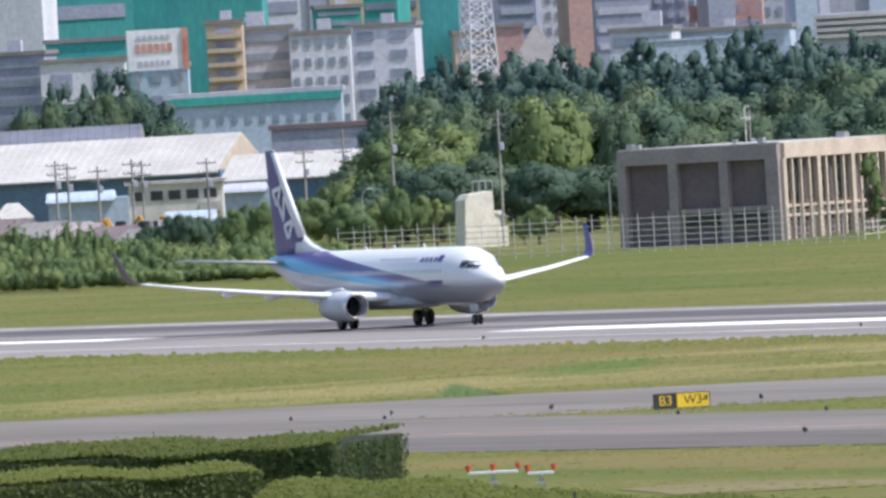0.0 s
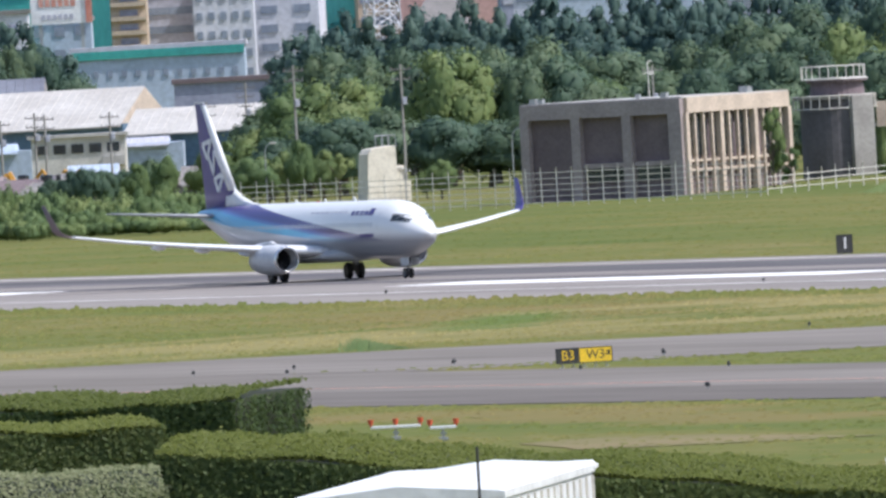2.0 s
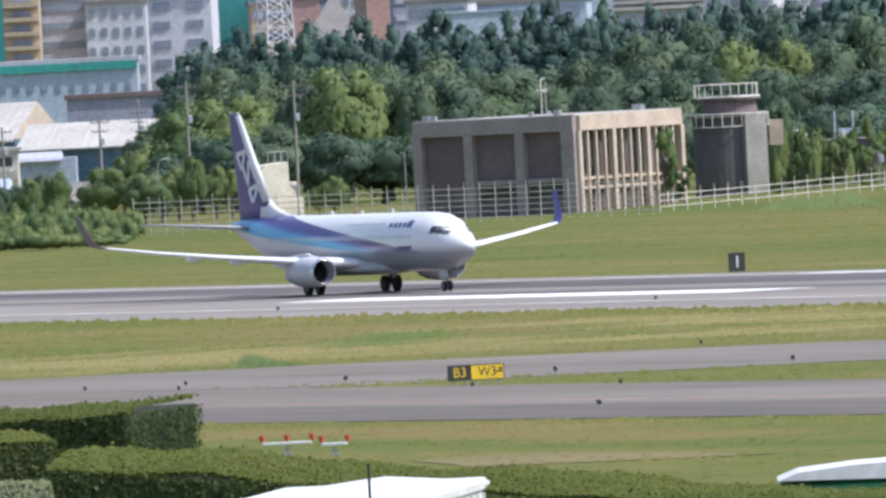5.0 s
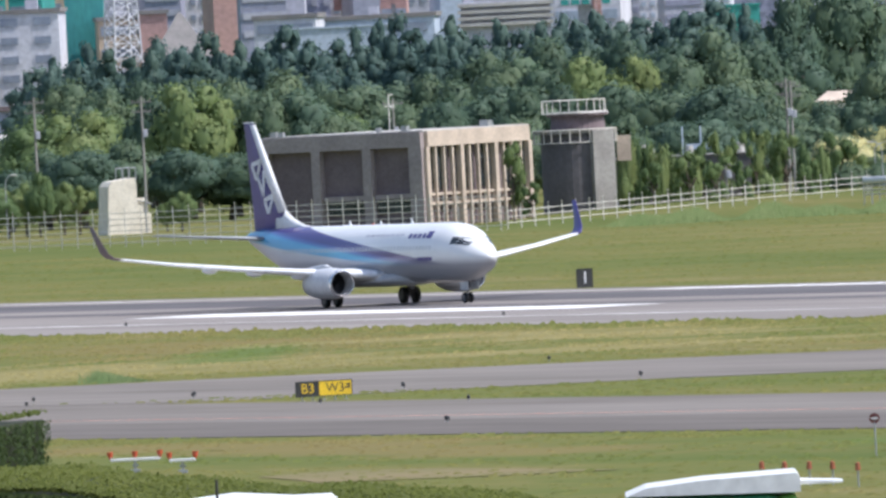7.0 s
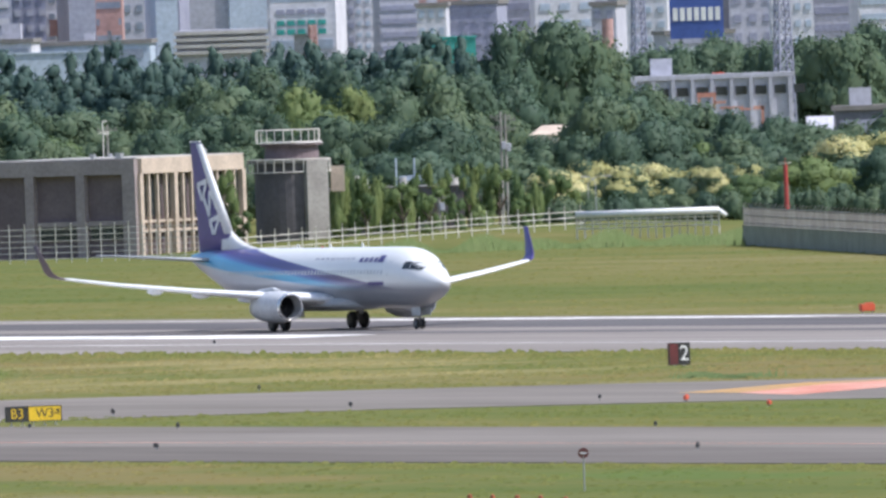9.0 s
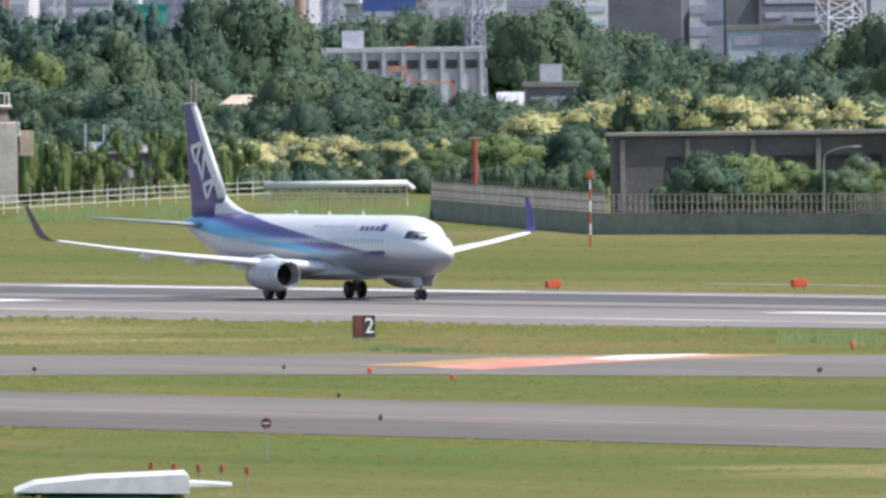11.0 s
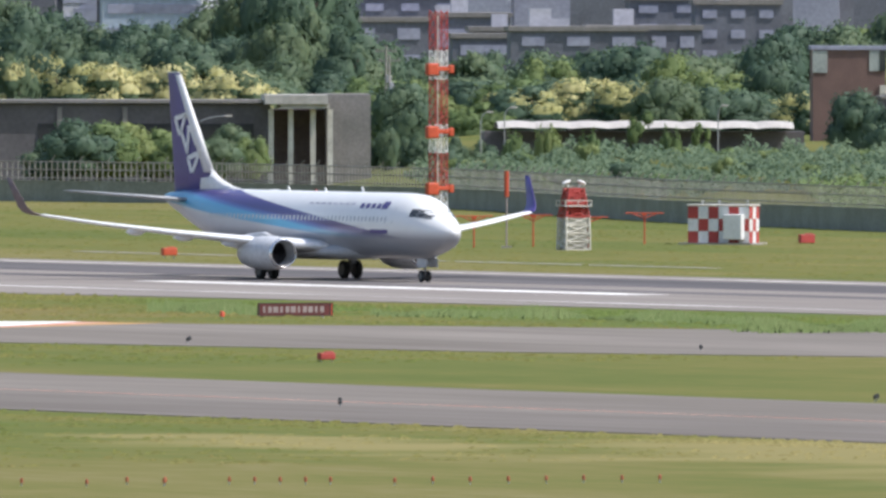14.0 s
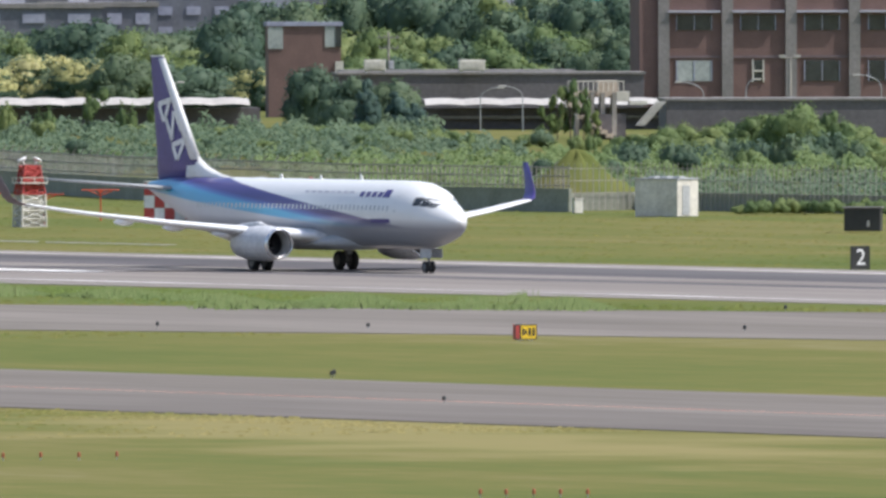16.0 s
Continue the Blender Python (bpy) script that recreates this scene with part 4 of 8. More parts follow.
W_, B_, Y_ = M["white"], M["black"], M["yellow"]
board("distance_sign", "black runway distance sign with a white figure one", (2.59, 1847.59, 0), [(1.15, B_, "1", W_, 1.15)], 1.3, 0.12)
board("taxiway_sign", "black and yellow taxiway guidance sign on short legs", (-12.04, 1431.12, 0), [(1.25, B_, "B3", Y_, 0.75), (1.95, Y_, "W3", B_, 0.7)], 0.82, 0.22, 5)
board("distance_sign", "dark red runway distance sign with a white figure two", (24.18, 1565.23, 0), [(0.62, M["maroon"], None, W_, 0), (0.72, B_, "2", W_, 1.25)], 1.28, 0.06)
board("distance_sign", "black runway distance sign with a white figure two", (122.86, 1591.82, 0), [(1.2, B_, "2", W_, 1.35)], 1.38, 0.06)
board("holding_sign", "dark red holding position sign with worn lettering", (54.49, 1506.17, 0), [(4.45, M["maroon"], [(-1.9 + k * 0.36, 0, 0.14 + 0.08 * (k % 3), 0.34) for k in range(11)], M["brownframe"], 0), (0.16, M["orange"], None, W_, 0)], 0.74, 0.08, 4)
board("taxiway_sign", "small yellow and red taxiway sign in the grass", (87.44, 1350.19, 0), [(0.3, M["red"], None, W_, 0), (0.95, Y_, [(-0.3, 0, 0.1, 0.36), (-0.16, 0, 0.12, 0.2), (0.06, 0, 0.14, 0.4), (0.28, 0, 0.12, 0.4)], B_, 0)], 0.75, 0.06)
sg = bpy.data.objects["taxiway_sign"]
for y_, z_, w_, h_ in ((1.3, 0.63, 0.3, 0.07), (1.42, 0.72, 0.09, 0.26), (1.36, 0.78, 0.22, 0.08)):
    piece("arrow_bar", 0.116, y_, z_, 0.012, w_, h_, B_, sg)
# small ground boxes
def ground_box(at, m, label, sx=0.8, sz=0.42, z0=0.12):
    b = thing("marker_box", label, "equipment", at, RWTURN, "equipment boxes in the grass")
    bm = bmesh.new()
    box(bm, 0, 0, z0 + sz / 2, 0.45, sx, sz, bevel=0.05)
    box(bm, 0.1, sx * 0.1, z0 + sz + 0.04, 0.25, sx * 0.5, 0.08, bevel=0.02)
    part("body", bm, m, b)
    for q in (-1, 1):
        bm = bmesh.new()
        rod(bm, (0, q * sx * 0.35, -0.02), (0, q * sx * 0.35, z0 + 0.05), 0.04)
        part("leg", bm, M["steel"], b)
    return b


ground_box((50.72, 1358.73, 0), M["red"], "red equipment box on legs in the grass", 0.85, 0.34)
for p in ((55.36, 1756.22, 0), (62.9, 1750.86, 0)):
    ground_box(p, M["orange"], "orange equipment box on legs in the grass", 1.0, 0.48, 0.25)
ground_box((39.71, 1768.94, 0), M["orange"], "orange equipment box on legs in the grass", 1.0, 0.48, 0.2)
ground_box((101.27, 1838.83, 0), M["red"], "red equipment box beside the checkered cabin", 1.1, 0.6, 0.05)
cab = thing("cabinet", "grey upright equipment cabinet with a red disc", "cabinet", (71.81, 1779.72, 0), RWTURN)
bm = bmesh.new()
box(bm, 0, 0, 0.9, 0.5, 0.85, 1.7, bevel=0.05)
part("body", bm, M["grey"], cab)
bm = bmesh.new()
rod(bm, (0.5, 0.35, 0.45), (0.56, 0.35, 0.45), 0.42, seg=20)
rod(bm, (0.53, 0.35, -0.02), (0.53, 0.35, 0.3), 0.03)
part("disc", bm, M["maroon"], cab, "dark red disc on a post")

for p in ((124.92, 1872.36, 0), (45.33, 2211.62, 0)):
    c = thing("cabinet", "small white equipment cabinet by the wall", "cabinet", p, RWTURN)
    bm = bmesh.new()
    box(bm, 0, 0, 0.5, 0.4, 0.7, 1.0, bevel=0.05)
    box(bm, 0, 0, 1.02, 0.5, 0.8, 0.06, bevel=0.02)
    part("body", bm, M["offwhite"], c)

# approach light bars
def light_bar(at, n, length, turn):
    b = thing("light_bar", "white light bar with red lamps on posts", "light", at, turn, "approach light bars")
    bm = bmesh.new()
    box(bm, 0, 0, 0.62, 0.3, length, 0.14, bevel=0.03)
    part("beam", bm, M["white"], b)
    bm = bmesh.new()
    rod(bm, (0, 0, -0.05), (0, 0, 0.6), 0.06)
    box(bm, 0, 0, 0.1, 0.3, 0.42, 0.16, bevel=0.02)
    box(bm, 0, 0, 0.35, 0.1, 0.3, 0.1, bevel=0.02)
    part("post", bm, M["steel"], b)
    for k in range(n):
        y = -length / 2 + length * k / (n - 1)
        bm = bmesh.new()
        rod(bm, (0, y, 0.66), (0, y, 0.78), 0.05)
        rod(bm, (0, y, 0.76), (0, y, 1.0), 0.11, 0.14, 10)
        part("lamp", bm, M["orange"], b, "red lamp housing")
    return b


light_bar((-19.35, 1249.01, 0), 3, 2.3, 1.52)
light_bar((-17.06, 1240.88, 0), 2, 1.2, 1.52)

def stake(at, h, m, label, group, name="edge_light", r=0.09):
    b = thing(name, label, "light", at, 0, group)
    bm = bmesh.new()
    rod(bm, (0, 0, -0.03), (0, 0, h - 0.12), r * 0.3)
    part("stem", bm, M["steel"], b)
    bm = bmesh.new()
    rod(bm, (0, 0, h - min(0.3, h * 0.55)), (0, 0, h), r, r * 0.8, 10)
    rod(bm, (0, 0, h), (0, 0, h + 0.04), r * 0.8, r * 0.2, 10)
    part("lamp", bm, m, b)
    return b


first = stake((42.55, 1067.36, 0), 0.3, M["lamp"], "orange approach lamp on a short stem in the grass", "approach lamps", "approach_lamp", 0.075)
for p in ((33.53, 1067.98, 0), (32.02, 1068.09, 0), (36.08, 1068.86, 0), (37.08, 1068.79, 0), (38.08, 1068.72, 0), (39.08, 1068.65, 0), (40.06, 1068.58, 0), (44.13, 1069.35, 0), (45.6, 1069.25, 0), (47.15, 1070.2, 0), (48.69, 1071.15, 0), (50.22, 1072.1, 0), (51.73, 1072, 0), (53.28, 1072.95, 0), (30.32, 1064.03, 0), (33.41, 1065.83, 0), (24.41, 1065.56, 0), (27.82, 1066.17, 0), (63.36, 1004.1, 0), (64.31, 1003.96, 0), (65.33, 1003.81, 0), (66.31, 1003.66, 0), (67.31, 1003.51, 0)):
    copy_thing(first, Matrix.Translation(p))
first = stake((12.55, 1130.53, 0), 1.0, M["lamp"], "orange approach lamp on a tall stem in the grass", "tall approach lamps", "approach_lamp", 0.13)
for p in ((11.55, 1135.64, 0), (10.6, 1138.18, 0), (9.59, 1140.9, 0), (8.65, 1143.4, 0)):
    copy_thing(first, Matrix.Translation(p))
first = stake((-19.29, 1462.76, 0), 0.3, M["black"], "small dark taxiway edge light", "taxiway edge lights", r=0.1)
for p in ((-28.14, 1472.26, 0), (-5.23, 1341.57, 0), (-8.01, 1458.36, 0), (4.8, 1452.51, 0), (-0.09, 1526.64, 0), (-12.14, 1417.86, 0), (-5.32, 1343.02, 0), (20.72, 1292.36, 0), (-4.35, 1404.55, 0), (19.66, 1356.04, 0), (26.45, 1412, 0), (4.76, 1453.67, 0), (18.09, 1448.7, 0), (20.64, 1288.56, 0), (46.74, 1235.16, 0), (45.83, 1419.25, 0), (71.98, 1249.48, 0), (73.33, 1187.3, 0), (107.21, 1440.76, 0), (100.28, 1375.53, 0), (-27.59, 1771.94, 0), (-2.85, 1728.08, 0), (-28.24, 1457.13, 0), (-33.6, 1471.57, 0), (-7.94, 1454.1, 0), (-19.33, 1459.94, 0), (-4.34, 1402.78, 0), (45.62, 1416.27, 0), (71.25, 1392.53, 0), (81.74, 1386.39, 0), (72.27, 1252.51, 0), (46.98, 1241.46, 0)):
    copy_thing(first, Matrix.Translation(p))
for p in ((22.43, 1432.8, 0), (22.52, 1436.53, 0), (50.24, 1500.3, 0), (50.44, 1506.16, 0), (26.36, 1408.09, 0)):
    stake(p, 0.32, M["orange"], "small orange taxiway marker lamp", "taxiway marker lamps", "marker_lamp", 0.16)

# round stop sign on a thin pole
st = thing("stop_sign", "round dark red sign on a thin pole in the grass", "sign", (14.09, 1193.46, 0), -0.05)
bm = bmesh.new()
rod(bm, (0, 0, -0.05), (0, 0, 1.7), 0.036)
part("pole", bm, M["steel"], st)
bm = bmesh.new()
rod(bm, (0, -0.03, 1.72), (0, 0.03, 1.72), 0.24, seg=8)
part("disc", bm, M["maroon"], st)
piece("bar", 0, -0.036, 1.72, 0.3, 0.012, 0.07, M["white"], st)


# ---- glide path mast and its neighbours ----
def lattice(name, parent, z0, z1, half0, half1, m, n, r=0.05):
    """A square lattice section."""
    bm = bmesh.new()
    at = lambda z: half0 + (half1 - half0) * (z - z0) / (z1 - z0)
    cs = ((-1, -1), (1, -1), (1, 1), (-1, 1))
    for cx, cy in cs:
        rod(bm, (cx * half0, cy * half0, z0), (cx * half1, cy * half1, z1), r, seg=6)
    for k in range(n):
        a, b = z0 + (z1 - z0) * k / n, z0 + (z1 - z0) * (k + 1) / n
        for (px, py), (qx, qy) in zip(cs, cs[1:] + cs[:1]):
            ha, hb = at(a), at(b)
            rod(bm, (px * ha, py * ha, a), (qx * hb, qy * hb, b), r * 0.6, seg=5)
            rod(bm, (qx * ha, qy * ha, a), (px * hb, py * hb, b), r * 0.6, seg=5)
            rod(bm, (px * ha, py * ha, a), (qx * ha, qy * ha, a), r * 0.6, seg=5)
    return part(name, bm, m, parent)


mast = thing("glide_path_mast", "red and white lattice mast with orange aerial boxes", "mast", (75.32, 1816.89, 0), RWTURN)
cols = [M["orange"], M["white"], M["red"], M["white"], M["red"], M["white"], M["red"]]
zs = [0, 2.4, 4.1, 6.4, 8.3, 11.3, 13.3, 15.9]
for c, a, b in zip(cols, zs, zs[1:]):
    lattice("lattice_section", mast, a, b, 0.48 if a < 2 else 0.45, 0.45, c, max(3, round((b - a) / 0.75)), 0.04)
piece("footing", 0, 0, 0.08, 1.7, 1.7, 0.18, M["concrete"], mast)
for z in (3.95, 7.75, 11.95):
    bm = bmesh.new()
    box(bm, 0.6, -0.78, z, 0.5, 0.85, 0.82, bevel=0.1)
    box(bm, 0.55, 0.1, z + 0.05, 0.2, 1.0, 0.3, bevel=0.04)
    box(bm, 0.5, 0.68, z + 0.02, 0.4, 0.36, 0.55, bevel=0.06)
    part("aerial_box", bm, M["orange"], mast, "bright orange aerial box")
bm = bmesh.new()
rod(bm, (0.5, -0.3, 0), (0.5, -0.3, 15.5), 0.04)
part("cable_duct", bm, M["offwhite"], mast)

def tee(at, label="orange T-shaped monitor aerial on a pole"):
    b = thing("monitor_aerial", label, "aerial", at, 0.1, "monitor aerials")
    bm = bmesh.new()
    rod(bm, (0, 0, -0.02), (0, 0, 2.0), 0.06, 0.05)
    part("pole", bm, M["orange"], b)
    bm = bmesh.new()
    rod(bm, (-1.3, 0, 2.12), (1.3, 0, 2.12), 0.04)
    rod(bm, (-0.8, 0, 2.08), (0, 0, 1.75), 0.04)
    rod(bm, (0.8, 0, 2.08), (0, 0, 1.75), 0.04)
    box(bm, 0, 0, 2.0, 0.35, 0.2, 0.16)
    part("cross_arm", bm, M["orange"], b)
    return b


t1 = tee((77.69, 1816.34, 0))
for p in ((81.96, 1822.75, 0), (85.13, 1810.94, 0), (90.09, 1835.67, 0)):
    copy_thing(t1, Matrix.Translation(p))
pole = thing("obstacle_pole", "thin faded orange obstacle pole", "pole", (79.89, 1816.52, 0))
for k in range(6):
    bm = bmesh.new()
    rod(bm, (0, 0, k * 0.86 - 0.02), (0, 0, (k + 1) * 0.86), 0.15 if k > 3 else 0.06)
    part("pole_section", bm, (M["brownframe"], M["orange"])[k > 3], pole)
piece("footing", 0, 0, 0.05, 0.7, 0.7, 0.12, M["concrete"], pole)
pole = thing("obstacle_pole", "thin orange and white striped pole with a lamp", "pole", (48.29, 2024.8, 0))
for k in range(6):
    bm = bmesh.new()
    rod(bm, (0, 0, k * 0.86 - 0.02), (0, 0, (k + 1) * 0.86), 0.08)
    part("pole_section", bm, (M["orange"], M["white"])[k % 2], pole)
bm = bmesh.new()
box(bm, 0, 0, 5.3, 0.5, 0.5, 0.5, bevel=0.08)
part("lamp", bm, M["orange"], pole)
pole = thing("wind_mast", "plain red pole with a white foot", "pole", (43.71, 2227.32, 0))
bm = bmesh.new()
rod(bm, (0, 0, 1.4), (0, 0, 6.6), 0.2, 0.18, 10)
rod(bm, (0, 0, 6.6), (0, 0, 7.2), 0.03)
part("pole_section", bm, M["red"], pole)
bm = bmesh.new()
rod(bm, (0, 0, -0.02), (0, 0, 1.4), 0.24, 0.22, 10)
rod(bm, (-0.5, 0, 6.75), (0.5, 0, 6.75), 0.03)
part("foot", bm, M["offwhite"], pole)

# beacon tower: red top over a cream lower part
bt = thing("beacon_tower", "short red and cream lattice tower with white lamps", "tower", (83.86, 1804.86, 0), 0.3)
lattice("lattice_section", bt, 0, 2.2, 0.85, 0.8, M["offwhite"], 4, 0.09)
piece("cladding", 0, 0, 1.15, 1.45, 1.45, 2.1, M["offwhite"], bt)
lattice("lattice_section", bt, 2.2, 4.1, 0.8, 0.5, M["red"], 4, 0.09)
piece("core", 0, 0, 3.2, 0.75, 0.75, 1.9, M["red"], bt)
bm = bmesh.new()
box(bm, 0, 0, 2.95, 1.9, 1.9, 0.08)
for q in (-0.92, 0.92):
    box(bm, q, 0, 3.3, 0.05, 1.9, 0.06)
    box(bm, 0, q, 3.3, 1.9, 0.05, 0.06)
    for r_ in (-0.9, 0, 0.9):
        box(bm, q, r_, 3.12, 0.05, 0.05, 0.4)
        box(bm, r_, q, 3.12, 0.05, 0.05, 0.4)
part("platform", bm, M["offwhite"], bt)
for q in (-0.5, 0.5):
    bm = bmesh.new()
    bmesh.ops.create_uvsphere(bm, u_segments=10, v_segments=6, radius=0.3, matrix=Matrix.Translation((q * 1.1, 0, 4.5)) @ Matrix.Rotation(q, 4, "Y") @ Matrix.Diagonal((1.2, 1, 0.4, 1)))
    rod(bm, (q * 0.6, 0, 4.0), (q * 1.0, 0, 4.45), 0.06)
    part("lamp", bm, M["white"], bt, "white lamp", True)

# checkered equipment cabin
ck = thing("equipment_cabin", "red and white checkered equipment cabin with a white door box", "cabin", (95.48, 1836.21, 0), -0.35)
piece("core", 0, 0, 1.35, 4.3, 2.2, 2.5, M["offwhite"], ck)
for fx, fy, ax, n, w in ((0, -1.12, "x", 6, 0.72), (2.17, 0, "y", 3, 0.74), (0, 1.12, "x", 6, 0.72), (-2.17, 0, "y", 3, 0.74)):
    for i in range(n):
        for j in range(3):
            o = (i - (n - 1) / 2) * w
            m = (M["red"], M["white"])[(i + j) % 2]
            x, y = (o, fy) if ax == "x" else (fx, o)
            piece("panel", x, y, 0.48 + j * 0.84, w - 0.03 if ax == "x" else 0.04, w - 0.03 if ax == "y" else 0.04, 0.81, m, ck)
bm = bmesh.new()
box(bm, 0, 0, 2.66, 4.5, 2.4, 0.1, bevel=0.03)
part("roof", bm, M["offwhite"], ck)
bm = bmesh.new()
box(bm, 1.2, -1.55, 1.2, 1.3, 0.8, 1.7, bevel=0.05)
part("door_box", bm, M["white"], ck, "white box at the cabin's front")
bm = bmesh.new()
box(bm, 0, -0.2, 0.05, 5.2, 3.6, 0.14)
part("slab", bm, M["concrete"], ck)
bm = bmesh.new()
for q in (-1.6, -0.4, 1.6):
    rod(bm, (q, 0.3, 2.7), (q, 0.3, 3.0), 0.08)
part("vent", bm, M["steel"], ck)

# pale equipment box by the fence
sh = thing("equipment_shelter", "plain grey metal equipment shelter on the grass", "shelter", (129.67, 1851.88, 0), radians(-35))
bm = bmesh.new()
box(bm, 0, 0, 1.3, 3.4, 2.8, 2.55, bevel=0.04)
part("body", bm, M["offwhite"], sh)
bm = bmesh.new()
box(bm, 0, 0, 2.62, 3.55, 2.95, 0.1, bevel=0.03)
for k in range(3):
    box(bm, -1 + k, 0, 2.72, 0.6, 0.8, 0.12, bevel=0.03)
part("roof", bm, M["grey"], sh)
piece("door", 1.72, -0.3, 1.15, 0.04, 0.95, 2.0, M["grey"], sh)
db = thing("generator_box", "dark generator box in the bushes beside the fence", "equipment", (136.44, 1764.89, 0), -0.2)
bm = bmesh.new()
box(bm, 0, 0, 0.85, 2.4, 1.3, 1.5, bevel=0.06)
part("body", bm, M["black"], db)
piece("label_plate", 0.4, -0.66, 0.6, 0.16, 0.02, 0.4, M["offwhite"], db)
piece("lid", 0, 0, 1.65, 2.6, 1.5, 0.1, M["pilaster"], db)
strip("service_path", [(20, 46, 47.2), (110, 46, 47.2)], 0.03, M["concrete"], "narrow pale concrete service path in the grass", "path")


# ---- trees and shrubs ----
def crown_mesh(name, kind, leaves, leaf, material, seed, bloom=None):
    """A crown within radius 1 and height 1: leafy lobes under many small leaf clumps, uneven and with gaps."""
    rng = np.random.default_rng(seed)
    lobes = []
    if kind == "pine":
        for k in range(11):
            h = 0.16 + 0.78 * k / 10
            r = 0.66 * (1 - h) ** 0.5 + 0.15
            for q in range(6 if h < 0.5 else 5 if h < 0.8 else 2):
                a = rng.uniform(0, 6.28)
                d = r * rng.uniform(0.35, 0.85) if h < 0.8 else r * rng.uniform(0.1, 0.4)
                lobes.append((d * math.cos(a), d * math.sin(a), h + rng.uniform(-0.035, 0.035), r * rng.uniform(0.36, 0.6), rng.uniform(0.05, 0.085)))
    elif kind == "shrub":
        for k in range(12):
            a, d = rng.uniform(0, 6.28), rng.uniform(0.1, 0.68)
            lobes.append((d * math.cos(a), d * math.sin(a), rng.uniform(0.3, 0.66) * (1.1 - 0.4 * d), rng.uniform(0.24, 0.42), rng.uniform(0.2, 0.32)))
    elif kind == "poodle":
        for k in range(11):
            a, d = rng.uniform(0, 6.28), rng.uniform(0.3, 0.85)
            lobes.append((d * math.cos(a), d * math.sin(a), 0.3 + 0.65 * k / 10, rng.uniform(0.24, 0.38), rng.uniform(0.07, 0.1)))
    else:
        lobes.append((0, 0, 0.5, 0.72, 0.38))
        for k in range(26):
            a = rng.uniform(0, 6.28)
            up = rng.uniform(-0.25, 1.0)
            ring = math.sqrt(max(0.0, 1 - up * up)) * rng.uniform(0.78, 1.0)
            r = rng.uniform(0.2, 0.36)
            lobes.append((ring * 0.7 * math.cos(a), ring * 0.7 * math.sin(a), 0.5 + 0.36 * up + rng.uniform(-0.04, 0.04), r, r * rng.uniform(0.38, 0.5)))
    mid = np.array([0, 0, 0.42 if kind != "pine" else 0.3])
    verts, faces, mats, normals = [], [], [], []
    flower = []
    for lx, ly, lz, r, rz in lobes:
        flower.append(bool(bloom) and lz > 0.5 and r < 0.5 and rng.uniform() < 0.75)
        base = len(verts)
        for i in range(1, 6):
            for j in range(10):
                p, q = math.pi * i / 6, 2 * math.pi * j / 10
                g = 0.8 * rng.uniform(0.82, 1.14)
                dv = np.array([math.sin(p) * math.cos(q), math.sin(p) * math.sin(q), math.cos(p)])
                pos = np.array([lx, ly, lz]) + dv * np.array([r, r, rz]) * g
                verts.append(tuple(pos))
                out = (pos - mid) * np.array([1, 1, 1.6])
                nv = dv * 0.75 + out * 0.5 + rng.normal(size=3) * 0.12 + np.array([0, 0, 0.12])
                normals.append(tuple(nv / np.linalg.norm(nv)))
        for i in range(4):
            for j in range(10):
                k = (j + 1) % 10
                mats.append(1 if flower[-1] and i < 2 else 0)
                faces.append((base + i * 10 + j, base + i * 10 + 10 + j, base + i * 10 + 10 + k, base + i * 10 + k))
        mats += [1 if flower[-1] else 0, 0]
        faces.append(tuple(base + j for j in range(10)))
        faces.append(tuple(base + 40 + j for j in range(9, -1, -1)))
    w = np.array([l[3] ** 1.5 * (1 if l[2] > 0.3 else 0.6) for l in lobes])
    pick = rng.choice(len(lobes), leaves, p=w / w.sum())
    L = np.array(lobes)[pick]
    d = rng.normal(size=(leaves, 3))
    d[:, 2] += 0.3
    d /= np.linalg.norm(d, axis=1)[:, None]
    c = L[:, :3] + d * L[:, 3:4] * np.array([1, 1, 0]) * rng.uniform(0.78, 1.2, (leaves, 1))
    c[:, 2] += d[:, 2] * L[:, 4] * rng.uniform(0.78, 1.22, leaves)
    out = (c - mid) * np.array([1, 1, 1.6])
    nv = d * 0.75 + out * 0.5 + np.array([0, 0, 0.12])
    nv /= np.linalg.norm(nv, axis=1)[:, None]
    n = nv + rng.normal(size=(leaves, 3)) * 0.34
    n /= np.linalg.norm(n, axis=1)[:, None]
    u = np.cross(n, rng.normal(size=(leaves, 3)))
    u /= np.linalg.norm(u, axis=1)[:, None]
    v = np.cross(n, u)
    s = leaf * rng.uniform(0.6, 1.35, (leaves, 1))
    tall = 0.55 if kind != "shrub" else 0.9
    sq = np.array([1, 1, tall])
    base = len(verts)
    corners = np.stack([c + (u * s) * sq, c + (v * s * 0.7) * sq, c - (u * s * 0.9) * sq, c - (v * s * 0.6) * sq], 1).reshape(-1, 3)
    verts += [tuple(p) for p in corners]
    faces += [tuple(range(base + 4 * i, base + 4 * i + 4)) for i in range(leaves)]
    # leaves turn with the swell of their lobe and of the whole crown
    nv = nv * 0.5 + n * 0.5
    nv /= np.linalg.norm(nv, axis=1)[:, None]
    normals += [tuple(p) for p in np.repeat(nv, 4, axis=0)]
    # blossom only on the upper side of the lobes
    mats += [1 if flower[k] and q > 0.05 and rng.uniform() < 0.9 else 0 for q, k in zip(d[:, 2], pick)]
    me = bpy.data.meshes.new(name)
    me.from_pydata(verts, [], faces)
    me.materials.append(material)
    if bloom:
        me.materials.append(bloom)
    me.polygons.foreach_set("material_index", mats)
